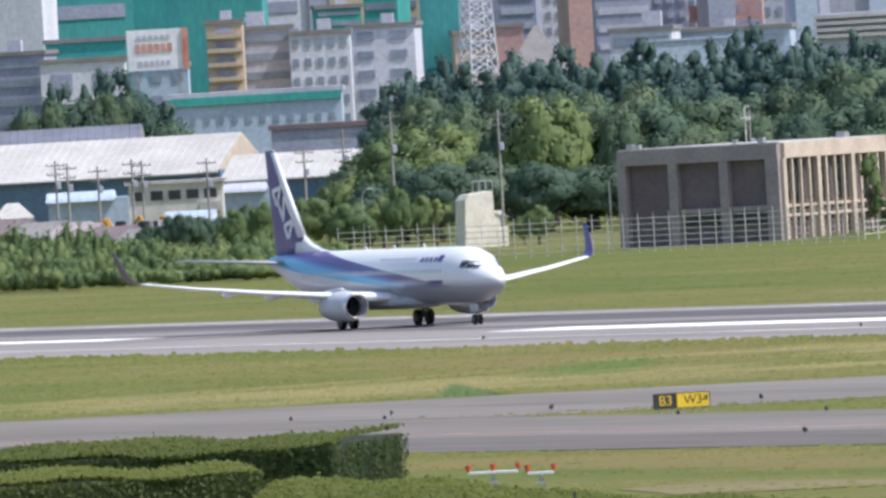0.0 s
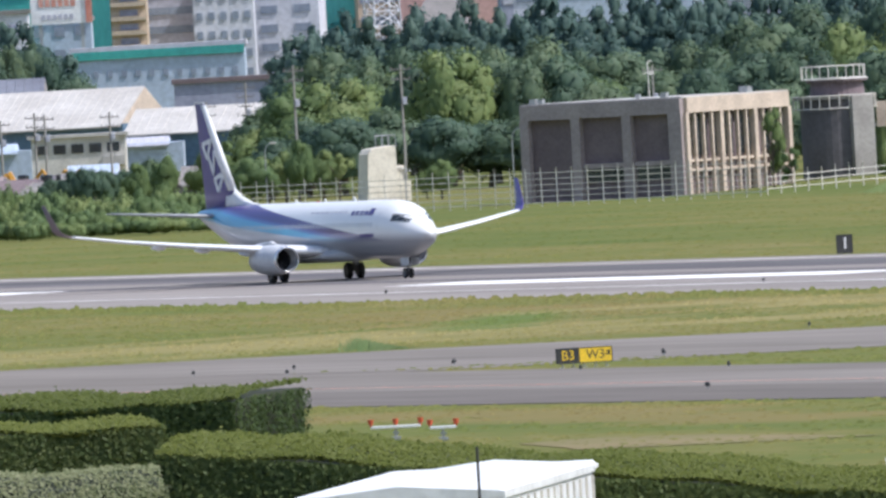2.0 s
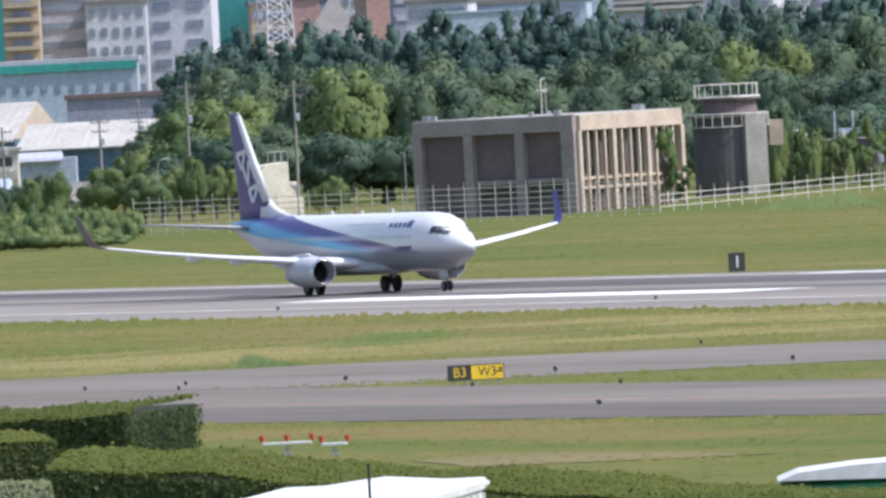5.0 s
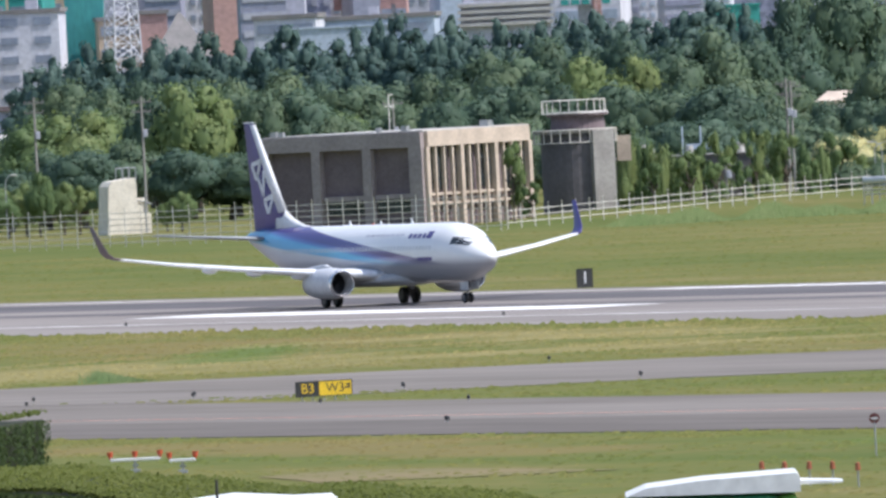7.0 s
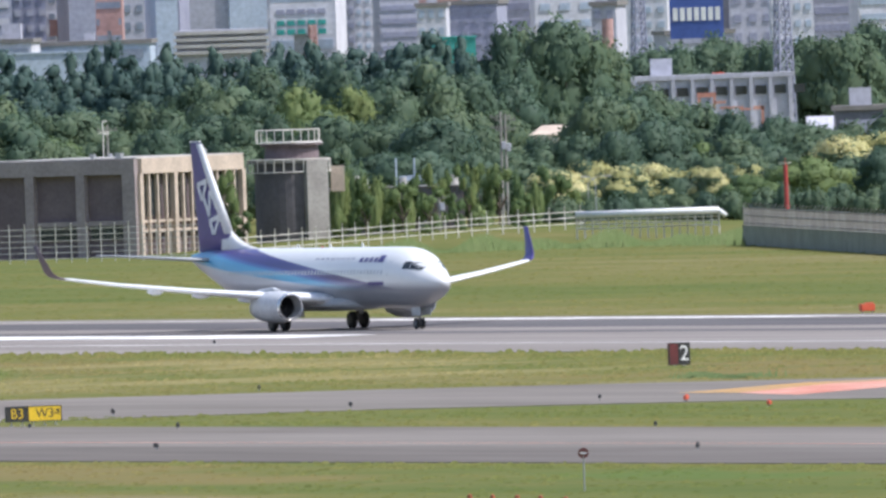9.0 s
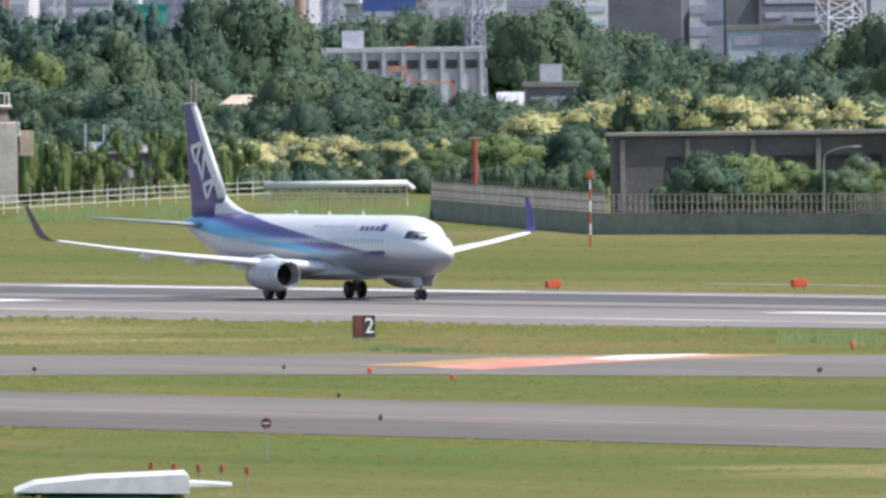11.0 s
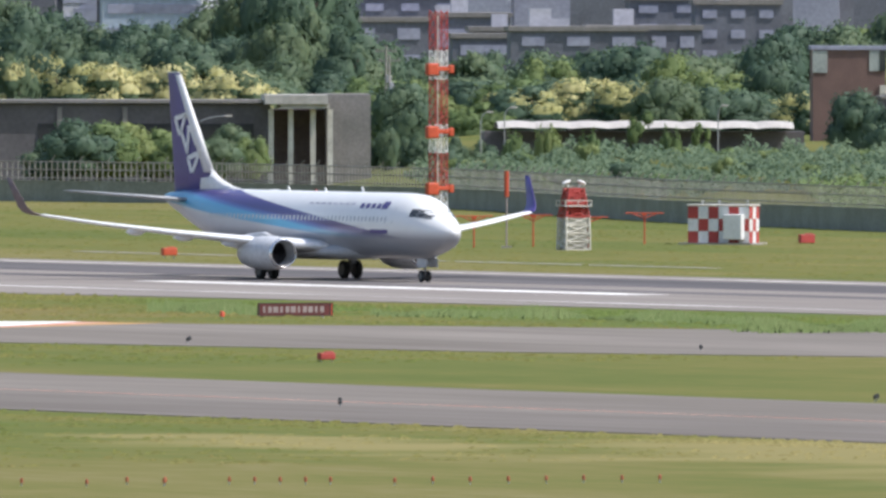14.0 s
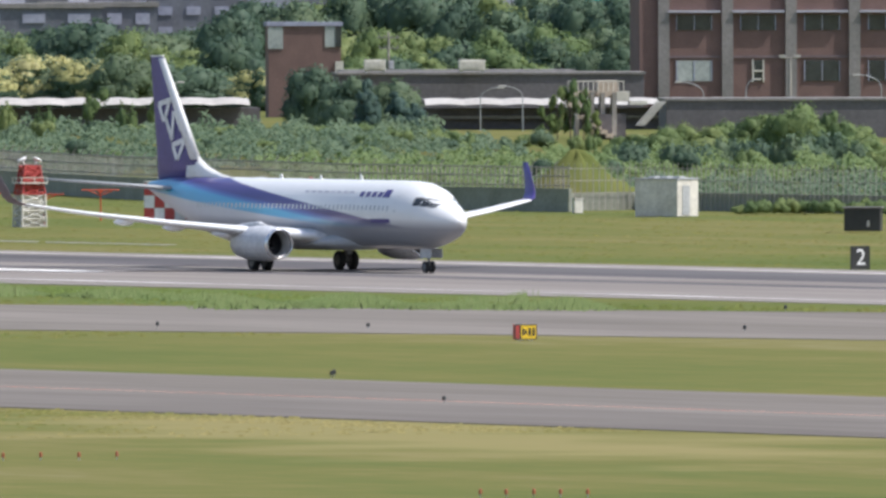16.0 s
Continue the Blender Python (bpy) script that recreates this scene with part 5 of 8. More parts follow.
    me.polygons.foreach_set("use_smooth", [True] * len(faces))
    me.normals_split_custom_set_from_vertices(normals)
    return me


def trunk_mesh(kind, seed):
    rng = random.Random(seed)
    bm = bmesh.new()
    pts = [(0, 0, -0.03), (rng.uniform(-0.03, 0.03), rng.uniform(-0.03, 0.03), 0.3), (rng.uniform(-0.06, 0.06), rng.uniform(-0.06, 0.06), 0.62)]
    for (a, b), (r0, r1) in zip(zip(pts, pts[1:]), ((0.07, 0.05), (0.05, 0.03))):
        rod(bm, a, b, r0, r1, 8)
    for k in range(6):
        a = k * 1.05 + rng.uniform(-0.3, 0.3)
        z = rng.uniform(0.28, 0.55)
        rod(bm, (0, 0, z), (0.5 * math.cos(a), 0.5 * math.sin(a), z + rng.uniform(0.1, 0.25)), 0.028, 0.012, 6)
    me = bpy.data.meshes.new("trunk")
    bm.to_mesh(me)
    bm.free()
    me.materials.append(M["bark"])
    return me


TREES = {}


def tree_kind(key, name, kind, leaves, leaf, m, label, category, variants):
    TREES[key] = []
    for s in range(variants):
        e = thing(name, label, category, (0, -40 - 6 * len(TREES), 6.5))
        c = new("crown", crown_mesh("crown", kind, leaves, leaf, M[m], 100 * len(TREES) + s, M["leaf_bloom"] if key == "bloom" else None))
        c.parent = e
        if kind != "shrub":
            t = new("trunk", trunk_mesh(kind, s))
            t.parent = e
        TREES[key].append([e, 0])


tree_kind("pine", "pine_tree", "pine", 2600, 0.046, "leaf_dark", "dark green conifer in a dense wood", "tree", 4)
tree_kind("broad", "broadleaf_tree", "round", 3000, 0.042, "leaf_mid", "full dark green broadleaf tree in a dense wood", "tree", 5)
tree_kind("light", "broadleaf_tree", "round", 3000, 0.042, "leaf_light", "bright green broadleaf tree with young leaves", "tree", 4)
tree_kind("bloom", "blossoming_tree", "round", 3000, 0.044, "leaf_mid", "green tree topped with pale yellow blossom", "tree", 3)
tree_kind("poodle", "garden_tree", "poodle", 1000, 0.065, "leaf_light", "pruned garden tree with clumps of leaves", "tree", 3)
tree_kind("shrub", "shrub", "shrub", 1200, 0.055, "leaf_mid", "rounded green shrub beside the fence", "shrub", 3)
tree_kind("brush", "shrub", "shrub", 1200, 0.055, "leaf_light", "light green shrub with loose leaves", "shrub", 3)
RT = random.Random(5)


def plant(key, x, y, top, width, base=0.0, group=""):
    """A tree of that kind whose crown ends at the height top."""
    kinds = TREES[key]
    e = kinds[RT.randrange(len(kinds))]
    h = top - base
    if key in ("broad", "light", "bloom") and width > 4.5:
        width *= 1.3
    if key == "pine":
        width *= 1.3
    m = Matrix.Translation((x, y, base)) @ Matrix.Rotation(RT.uniform(0, 6.28), 4, "Z") @ Matrix.Diagonal((width / 2, width / 2, h / 0.95, 1))
    if e[1] == 0:
        e[1] = 1
        e[0].matrix_basis = m
        ob = e[0]
    else:
        ob = copy_thing(e[0], Matrix())
        ob.matrix_basis = m
    if group:
        ob["group"] = group


def row(key, y, profile, step, width, jitter=0.12, dy=8.0, base=0.0, group=""):
    """Trees along a line whose tops follow a profile of x, height; key may be a list to draw from."""
    x = profile[0][0]
    while x <= profile[-1][0]:
        for (a, p), (b, q) in zip(profile, profile[1:]):
            if a <= x <= b:
                top = p + (q - p) * (x - a) / (b - a)
                break
        yy = y + RT.uniform(-dy, dy)
        w = width * RT.uniform(0.8, 1.25)
        k = key if isinstance(key, str) else RT.choice(key)
        if base is None:
            b0 = relief(x, yy) - 0.1
            plant(k, x, yy, b0 + RT.uniform(0.8, 1.9), w, b0, group)
        else:
            plant(k, x, yy, base + (top - base) * RT.uniform(1 - jitter, 1 + jitter * 0.5), w, base, group)
        x += step * RT.uniform(0.75, 1.25)


def scrub_bed(label, x0, x1, y0, y1, count, m, seed):
    """Low growth over a slope: leaf clumps on an uneven, billowing surface."""
    rng = np.random.default_rng(seed)
    x, y = rng.uniform(x0, x1, count), rng.uniform(y0, y1, count)
    ph = rng.uniform(0, 6.28, 6)
    lump = np.zeros(count)
    for k, (fx, fy) in enumerate(((0.9, 0.07), (1.7, -0.11), (2.6, 0.2), (0.45, 0.05), (3.9, -0.3), (1.2, 0.33))):
        lump += np.sin(x * fx + y * fy + ph[k]) / (1 + k * 0.3)
    top = 0.5 + 0.42 * lump
    z = np.array([relief(a, b) for a, b in zip(x, y)]) + np.maximum(top, 0.12) * rng.uniform(0.35, 1.1, count)
    c = np.stack([x, y, z], 1)
    n = rng.normal(size=(count, 3)) * 0.5 + np.array([0.25, -0.4, 0.85])
    n /= np.linalg.norm(n, axis=1)[:, None]
    q = np.cross(n, rng.normal(size=(count, 3)))
    q /= np.linalg.norm(q, axis=1)[:, None]
    r = np.cross(n, q)
    s = rng.uniform(0.1, 0.24, (count, 1))
    pts = np.stack([c + q * s, c + r * s * 0.7, c - q * s, c - r * s * 0.7], 1).reshape(-1, 3)
    me = bpy.data.meshes.new("scrub")
    me.from_pydata(pts.tolist(), [], [tuple(range(4 * i, 4 * i + 4)) for i in range(count)])
    me.materials.append(M[m])
    return tagged(new("scrub", me), label, "shrubs", kind="stuff")


# the wood behind the buildings
row("pine", 2780, [(-51.42, 12.96), (-48.95, 15.54), (-43.77, 14.84), (-39.09, 15.56), (-33.28, 15.69), (-27.5, 15.35), (-21.67, 15.89), (-15.86, 15.96), (-10.06, 16.09), (-0.36, 15.25)][:-1] + [(-16.83, 15.94), (-11.04, 15.91), (-2.38, 14.85), (2.26, 14.98), (6.93, 16.09), (11.57, 16.1), (16.2, 15.94), (22.61, 17.16)], 2.0, 7.5, 0.10, group="wood of conifers")
row("pine", 2730, [(-51.15, 11.75), (-48.14, 14.42), (-43.07, 13.56), (-38.49, 13.87), (-32.78, 14.11), (-27.1, 13.78), (-21.39, 14.03), (-15.72, 13.7), (-10.01, 13.94), (-0.47, 13.39)][:-1] + [(-16.6, 14.07), (-10.91, 13.87), (-2.39, 13.57), (2.17, 13.7), (6.74, 14.39), (11.3, 14.51), (15.86, 14.92), (22.15, 15.55)], 2.4, 7.5, 0.12, group="wood of conifers")
row("broad", 2800, [(19.5, 13.4), (25.2, 15.8), (28.2, 17.4), (31.2, 17.8), (34.1, 17.0), (36.8, 15.6)], 3.2, 8, 0.05, group="broadleaf wood")
row("broad", 2700, [(27.2, 8.8), (32.5, 8.4), (35.5, 10.4), (38.5, 11.0), (42.5, 10.2), (47.2, 8.1), (51.2, 6.6), (57.6, 6.0)], 3.2, 6.5, 0.05, group="broadleaf wood")
row("broad", 2640, [(26.4, 5.9), (31.6, 6.2), (37.5, 8.1), (46.0, 6.3), (56.3, 5.2)], 3.2, 6.5, 0.06, group="broadleaf wood")
row("broad", 2980, [(36.5, 14.6), (42.0, 14.0), (50.0, 14.2), (58.0, 14.0)], 3.2, 8, 0.06, group="distant trees")
row(["broad", "shrub"], 2232, [(86.5, 4.2), (89.0, 4.6), (92.0, 3.8), (96.0, 3.6), (98.5, 3.2)], 1.5, 3.2, 0.1, 6, group="bushes beside the low building")
row("broad", 2950, [(57.5, 13.6), (64.0, 15.5), (69.4, 16.2)], 3.4, 8, 0.06, group="distant trees")
row(["broad", "light"], 2760, [(143.5, 8.2), (148.0, 8.9), (152.0, 10.4), (157.2, 11.0), (163.0, 11.8), (171.7, 12.1), (180.3, 11.8), (190.1, 11.4)], 3.2, 7.0, 0.08, group="broadleaf wood")
row("broad", 2500, [(86.6, 9.1), (88.6, 11.8), (91.3, 12.6), (94.5, 11.5), (96.8, 9.0)], 2.4, 5.6, 0.05, group="broadleaf wood")
row("broad", 2680, [(-49.73, 10.52), (-45.7, 12.53), (-40.69, 12.24), (-35.1, 12.2), (-29.51, 12.16), (-23.95, 11.56), (-18.41, 10.68), (-12.79, 11.2), (-7.13, 12.27), (-0.53, 12.45)][:-1] + [(-14.69, 12.22), (-7.97, 12.54), (0.42, 13.08), (4.35, 13.5), (8.84, 14.18), (13.3, 14.03), (18.87, 13.55), (23.34, 13.4), (25.53, 12.2), (28.83, 10.69)], 4.2, 8.0, 0.08, group="broadleaf wood")
row(["broad", "broad", "light"], 2600, [(-50.58, 8.03), (-46.64, 10.52), (-42.79, 11.39), (-39.55, 11.2), (-35.18, 11.76), (-31.37, 11.82), (-28.11, 11.9), (-24.38, 10.87), (-20.64, 9.84), (-17.46, 8.58), (-13.67, 8.36), (-9.81, 9.49), (-5.39, 10.87), (-1.04, 11.16)][:-1] + [(-13.23, 10.87), (-6.17, 11.16), (0.36, 12.02), (4.17, 12.43), (8.53, 13.09), (12.86, 12.93), (18.25, 12.2), (22.54, 10.97), (24.66, 9.54), (27.31, 7.82)], 4.0, 7.5, 0.08, group="broadleaf wood")
row(["light", "light", "broad"], 2540, [(-49.51, 6.79), (-46.71, 9.28), (-42.91, 10.92), (-39.77, 10.21), (-35.96, 11.84), (-32.74, 12.61), (-30.1, 12.46), (-27.53, 11.09), (-24.34, 11.18), (-21.22, 10.2), (-18.64, 8.99), (-16.6, 7.55)], 3.4, 7.0, 0.07, group="sunlit broadleaf trees")
row("broad", 2500, [(-48.82, 5.48), (-45.09, 6.83), (-40.9, 7.11), (-36.71, 7.39), (-32.56, 6.89), (-27.93, 5.85), (-22.7, 6.07), (-14.87, 6.14)] + [(-10.18, 9.41), (-4.93, 10.53), (1.32, 10.31), (6, 10.15), (10.67, 9.72), (16.41, 9.78), (21.59, 8.82), (23.61, 7.18)], 4.2, 7.5, 0.08, group="broadleaf wood")
row("broad", 2450, [(-1.36, 7.84), (5.8, 8), (10.38, 7.69), (16, 7.64), (21.07, 6.8), (25.64, 5.87)], 4.0, 7.0, 0.08, group="broadleaf wood")
row("broad", 2700, [(70.66, 11.94), (75.17, 13.02), (77.97, 11.19), (86.41, 11.11), (91.51, 14.54), (94.91, 16.76), (101.56, 17.25)], 3.6, 8.0, 0.08, group="broadleaf wood")
# farther hill of trees and the mound behind the pipe bridge
row("broad", 3150, [(42.56, 12.54), (48.48, 12.99), (53.76, 13.79), (59.7, 14.43), (66.28, 14.86), (74.02, 14.59)] + [(91.5, 6.79), (99.39, 7.05), (112.53, 7.26), (122.37, 6.19), (132.23, 6.76), (143.27, 6.01)], 4.2, 9, 0.1, group="distant trees")
row("broad", 3050, [(48.15, 11.35), (54.52, 11.76), (60.9, 12.49), (71.57, 12.12)] + [(74.6, 5.83), (88.59, 6.03), (96.22, 6.28), (108.94, 6.48), (118.48, 5.76), (128.03, 6), (138.71, 5.27)], 4.4, 9, 0.1, group="distant trees")
row("broad", 2520, [(26.97, 7.47), (29.11, 8.71), (31.28, 10.47), (33.94, 11.43), (37.09, 11.58), (40.21, 10.68), (43.32, 9.26), (46.97, 8.61), (51.16, 8.09), (55.34, 7.63), (58.93, 8.19)], 3.3, 7.0, 0.06, group="broadleaf wood")
row(["broad", "light"], 2460, [(25.77, 6.57), (29.93, 8.22), (33.02, 8.63), (36.1, 8.77), (39.16, 8.15), (42.2, 7.28), (45.78, 6.89), (49.89, 7.01), (57.47, 6.74)], 3.4, 6.5, 0.08, group="broadleaf wood")
row("bloom", 2400, [(26.85, 5.66), (28.65, 7.09), (30.62, 6.27), (32.59, 5.45), (35.12, 6.12), (37.61, 5.78), (40.6, 5.67), (43.11, 5.83)], 2.6, 5.0, 0.06, group="blossoming trees")
row(["broad", "light"], 2400, [(44.08, 5.05), (47.61, 5.68), (51.62, 5.78), (56.03, 6.13)] + [(43.18, 7.32), (47.18, 7.53), (52.17, 6.49), (57.17, 5.44), (62.65, 3.39)], 3.0, 6.0, 0.08, group="broadleaf wood")
row("shrub", 2350, [(26.93, 3.54), (31.85, 4.1), (36.75, 3.93), (42.63, 3.97), (46.56, 4.32), (54.76, 3.54)] + [(42.26, 4.94), (47.16, 5.39), (52.05, 4.86), (57.43, 4.32)], 2.2, 4.5, 0.15, group="shrubs along the fence")
# behind the long low building and the mast
row("bloom", 2440, [(53.05, 7.49), (56.62, 8.22), (59.67, 8.7), (62.74, 9.94), (65.79, 9.92), (68.84, 9.38), (71.89, 9.1), (74.93, 8.06), (77.99, 8.54), (81.04, 9.02), (83.07, 7.73)], 3.0, 6.0, 0.06, group="blossoming trees")
row("broad", 2520, [(61.65, 10.6), (64.81, 10.94), (69, 10.28), (73.2, 9.71), (77.41, 10.46), (81.09, 10.17), (84.77, 10.66), (87.93, 11.16), (91.08, 11.39), (95.28, 10.83), (98.42, 9.23), (102.1, 9.46), (106.83, 8.63), (111.04, 9.38), (114.63, 10.4)], 3.6, 7.5, 0.07, group="broadleaf wood")
row(["broad", "light"], 2480, [(84.95, 8.26), (91.16, 8.72), (96.84, 7.38), (101.5, 7.08), (106.67, 7.29), (112.78, 8.01)] + [(110.33, 8.29), (112.92, 8.81), (116.02, 8.29), (120.16, 9.84), (123.79, 9.58), (126.9, 8.54), (128.97, 7.24), (132.59, 8.79), (135.7, 9.31)], 3.4, 7.5, 0.08, group="broadleaf wood")
row(["broad", "light", "bloom"], 2420, [(91.46, 6.01), (96.5, 5.71), (104.07, 5.64)] + [(103.11, 7.13), (105.64, 6.88), (110.69, 7.88), (115.74, 7.63), (120.79, 7.62), (124.84, 6.61), (130.9, 6.6), (133.43, 7.11)], 3.2, 6.5, 0.1, group="broadleaf wood")
row("broad", 2620, [(120.93, 8.02), (125.31, 9.38), (128.59, 8.84), (133.51, 8.01), (137.89, 8.56), (141.72, 10.74), (147.2, 11.55), (152.67, 12.1), (158.15, 11.82), (161.87, 12.36)] + [(162.67, 11.08), (168.15, 11.35), (173.63, 11.61), (181.85, 11.86)], 3.6, 8, 0.08, group="broadleaf wood")
row(["broad", "light"], 2560, [(147.57, 8.34), (151.85, 8.87), (157.73, 9.4)] + [(157.87, 8.95), (161.62, 9.48), (165.9, 9.47), (170.72, 9.72), (177.15, 9.17)], 3.4, 7, 0.1, group="broadleaf wood")
row(["broad", "light"], 2500, [(145.68, 6.59), (149.33, 6.58), (154.04, 7.36)] + [(154.16, 7.19), (157.82, 7.7), (162.01, 7.69), (166.71, 7.94), (172.99, 7.4)], 3.2, 6.5, 0.1, group="broadleaf wood")
# trees before the low building, slope shrubs, tall bush by the fence
row(["broad", "light"], 2170, [(58.9, 3.87), (60.27, 5.44), (62.99, 5.87), (66.15, 5.39), (68.41, 4.91), (70.66, 3.99), (72.94, 5.55), (74.74, 4.86), (76.31, 3.49)], 2.2, 5.0, 0.06, group="trees before the low building")
row("shrub", 2330, [(89.97, 3.21), (92.41, 3.92), (94.83, 2.68)], 2.0, 4.5, 0.06, group="shrubs along the fence")
row(["poodle", "brush"], 2180, [(96.18, 5.27), (97.55, 6.28), (99.37, 6.28), (101.19, 5.01), (104.37, 5.28), (105.74, 5.92), (108.02, 5.47), (110.75, 5.15), (113.48, 4.93)], 3.0, 2.4, 0.05, group="garden trees before the platform roof")
SLOPE = [(89.88, 3.54), (92.54, 3.98), (95.19, 4.42), (99.18, 4.86), (103.6, 4.63), (108.03, 4.41), (112.46, 4.4), (116.89, 4.84), (121.32, 5.06), (125.75, 5.28), (130.98, 5.05)][:-1] + [(124.96, 4.25), (128.06, 4.24), (131.16, 3.66)]
scrub_bed("dense low green scrub covering the slope", SLOPE[0][0] - 2, SLOPE[-1][0] + 2, 2045, 2195, 52000, "leaf_mid", 21)
scrub_bed("dense low green scrub behind the boundary fence", 112, 174, 1965, 2050, 42000, "leaf_light", 22)
scrub_bed("dense green scrub close behind the steel fence", 131, 174, 1890, 1968, 26000, "leaf_mid", 23)
for yy in (2165, 2090):
    row(["shrub", "brush", "brush"], yy, SLOPE, 2.4, 3.2, 0.16, 8, None, "shrubs on the slope")
row(["shrub", "brush"], 2075, [(128.38, 3.55), (130.98, 3.32), (134.45, 3.75), (137.06, 3.52), (140.09, 2.65)], 1.6, 2.4, 0.15, 8, None, "shrubs on the slope")
row("light", 2050, [(140.55, 3.96), (142.7, 4.51), (144.85, 4.8), (146.99, 3.94), (148.71, 4.79), (150.43, 5.43), (152.57, 6.07), (154.72, 5.85), (156.87, 5.2), (158.58, 4.34)], 1.6, 4.4, 0.05, group="bushes behind the fence")
row("shrub", 2020, [(138.5, 3.39), (142.3, 3.8), (146.53, 3.79), (150.76, 4.2), (155.84, 3.98), (157.95, 2.7)], 1.6, 4.0, 0.1, group="bushes behind the fence")
for yy in (2000,):
    row(["brush", "shrub"], yy, [(125, 3), (172, 3)], 2.6, 2.6, 0.1, 7, None, "shrubs on the slope")
row("brush", 1862, [(135.45, 0.72), (136.62, 1.18), (138.18, 1.37), (139.74, 1.1), (141.69, 1.09), (143.64, 1.24), (145.51, 1.16)], 0.8, 1.9, 0.12, 2.5, group="weeds at the foot of the fence")
row("shrub", 2330, [(90.52, 3.1), (91.98, 3.83), (93.93, 2.61)], 1.8, 4.2, 0.06, group="shrubs along the fence")
for a, top in (((92.08, 2290, 7.73), 0), ((128.16, 2250, 7.59), 0), ((128.3, 2200, 6.77), 0), ((131.52, 2200, 6.53), 0)):
    plant("broad", a[0], a[1], a[2], 5.5)
for a in ((129.09, 2190, 6.61), (132.98, 2190, 5), (131.38, 2190, 5.92)):
    plant("pine", a[0], a[1], a[2], 3.2)
# left: clump before the city, scrub along the fence, trees before the wood
row("pine", 2900, [(-92.95, 13.28), (-89.85, 14.61), (-86.17, 15.31), (-83.13, 15.62), (-80.16, 14.66), (-77.85, 12.71), (-76.74, 10.83)], 2.2, 6.0, 0.08, group="dark clump before the city")
row("broad", 2860, [(-91.72, 12.51), (-86.89, 13.43), (-82.09, 13.75), (-78.56, 12.95), (-75.98, 11.02)], 2.6, 6.0, 0.08, group="dark clump before the city")
row(["light", "poodle"], 2440, [(-53.03, 5.18), (-50.73, 5.31), (-48.26, 4.15), (-46.67, 5.07), (-44.56, 6.33), (-42.63, 4.59), (-40.61, 4.22)], 1.7, 3.9, 0.08, group="young trees along the fence")
row(["light", "broad"], 2450, [(-60.18, 4.74), (-58.11, 5.13), (-56.61, 4.54)], 1.6, 3.2, 0.08, group="young trees along the fence")
row("broad", 2470, [(-68.22, 3.22), (-65.87, 3.86), (-62.75, 4.2), (-61.26, 3.34)], 1.8, 3.4, 0.1, group="dark bushes by the houses")
row("light", 2420, [(-33.56, 2.72), (-31.99, 3.64), (-30.55, 2.3)], 1.7, 3.0, 0.05, group="young trees along the fence")
for yy, up in ((2300, 0), (2280, 14), (2262, 30), (2246, 48)):
    row("brush", yy, [(x, z * (1.12 - up / 75)) for x, z in [(-82.96, 4.96), (-76.24, 4.91), (-73.37, 4.55), (-70, 4.7), (-66.68, 4.03), (-62.87, 3.57), (-59.05, 3.11), (-55.66, 3.54), (-51.38, 2.91), (-47.58, 2.12)]], 1.3, 3.4, 0.12, 6, group="scrub along the airfield edge")
# pruned garden trees beside the round tank
row(["poodle", "brush", "poodle"], 2375, [(5.47, 7.25), (7.47, 7.54), (9.91, 6.92), (11.81, 5.43), (13.8, 5.57), (15.35, 6.73), (17.3, 6.13), (19.76, 5.9), (21.73, 5.65), (24.2, 5.52), (26.67, 5.39), (28.09, 4.07)], 1.5, 2.6, 0.08, group="pruned garden trees")
row(["poodle", "brush"], 2340, [(7.16, 3.97), (10.59, 4.27), (13.1, 5.61), (15.97, 4.48), (19.35, 3.81), (24.22, 3.56)], 2.6, 2.4, 0.1, group="pruned garden trees")
plant("poodle", *(-2.43, 2318, 6.57), 2.6)
plant("poodle", *(-0.91, 2316, 3.37), 1.8)


# ---- fences and walls ----
def along(points, step):
    """Places every step metres along a line, with its direction."""
    out, left = [], 0.0
    for p, q in zip(points, points[1:]):
        p, q = Vector(p), Vector(q)
        L = (q - p).length
        d = left
        while d < L:
            out.append((p + (q - p) * (d / L), math.atan2(q.y - p.y, q.x - p.x)))
            d += step
        left = d - L
    return out


def tube(bm, pts, r, seg=6):
    """One continuous rail through the points."""
    rings = []
    for i, p in enumerate(pts):
        d = pts[min(i + 1, len(pts) - 1)] - pts[max(i - 1, 0)]
        n = Vector((-d.y, d.x, 0)).normalized()
        rings.append([p + n * (r * math.cos(2 * math.pi * k / seg)) + Vector((0, 0, r * math.sin(2 * math.pi * k / seg))) for k in range(seg)])
    loft(bm, rings)


def rail_fence(name, label, points, height, step, rails, m, r=0.05, lift=0.0):
    f = thing(name, label, "fence", points[0])
    o = Vector(points[0])
    pts = along(points, step)
    me = None
    for p, a in pts:
        if me is None:
            bm = bmesh.new()
            rod(bm, (0, 0, -0.1), (0, 0, height), r, seg=6)
            rod(bm, (0, 0, height), (0, -0.25, height + 0.3), r * 0.8, seg=6)
            me = part("post", bm, m, f).data
            f.children[0].location = p - o
        else:
            c = new("post", me)
            c.parent = f
            c.location = p - o
    for z in rails:
        bm = bmesh.new()
        tube(bm, [Vector(p) - o + Vector((0, 0, z)) for p in points], r * 0.75)
        part("rail", bm, m, f)
    return f


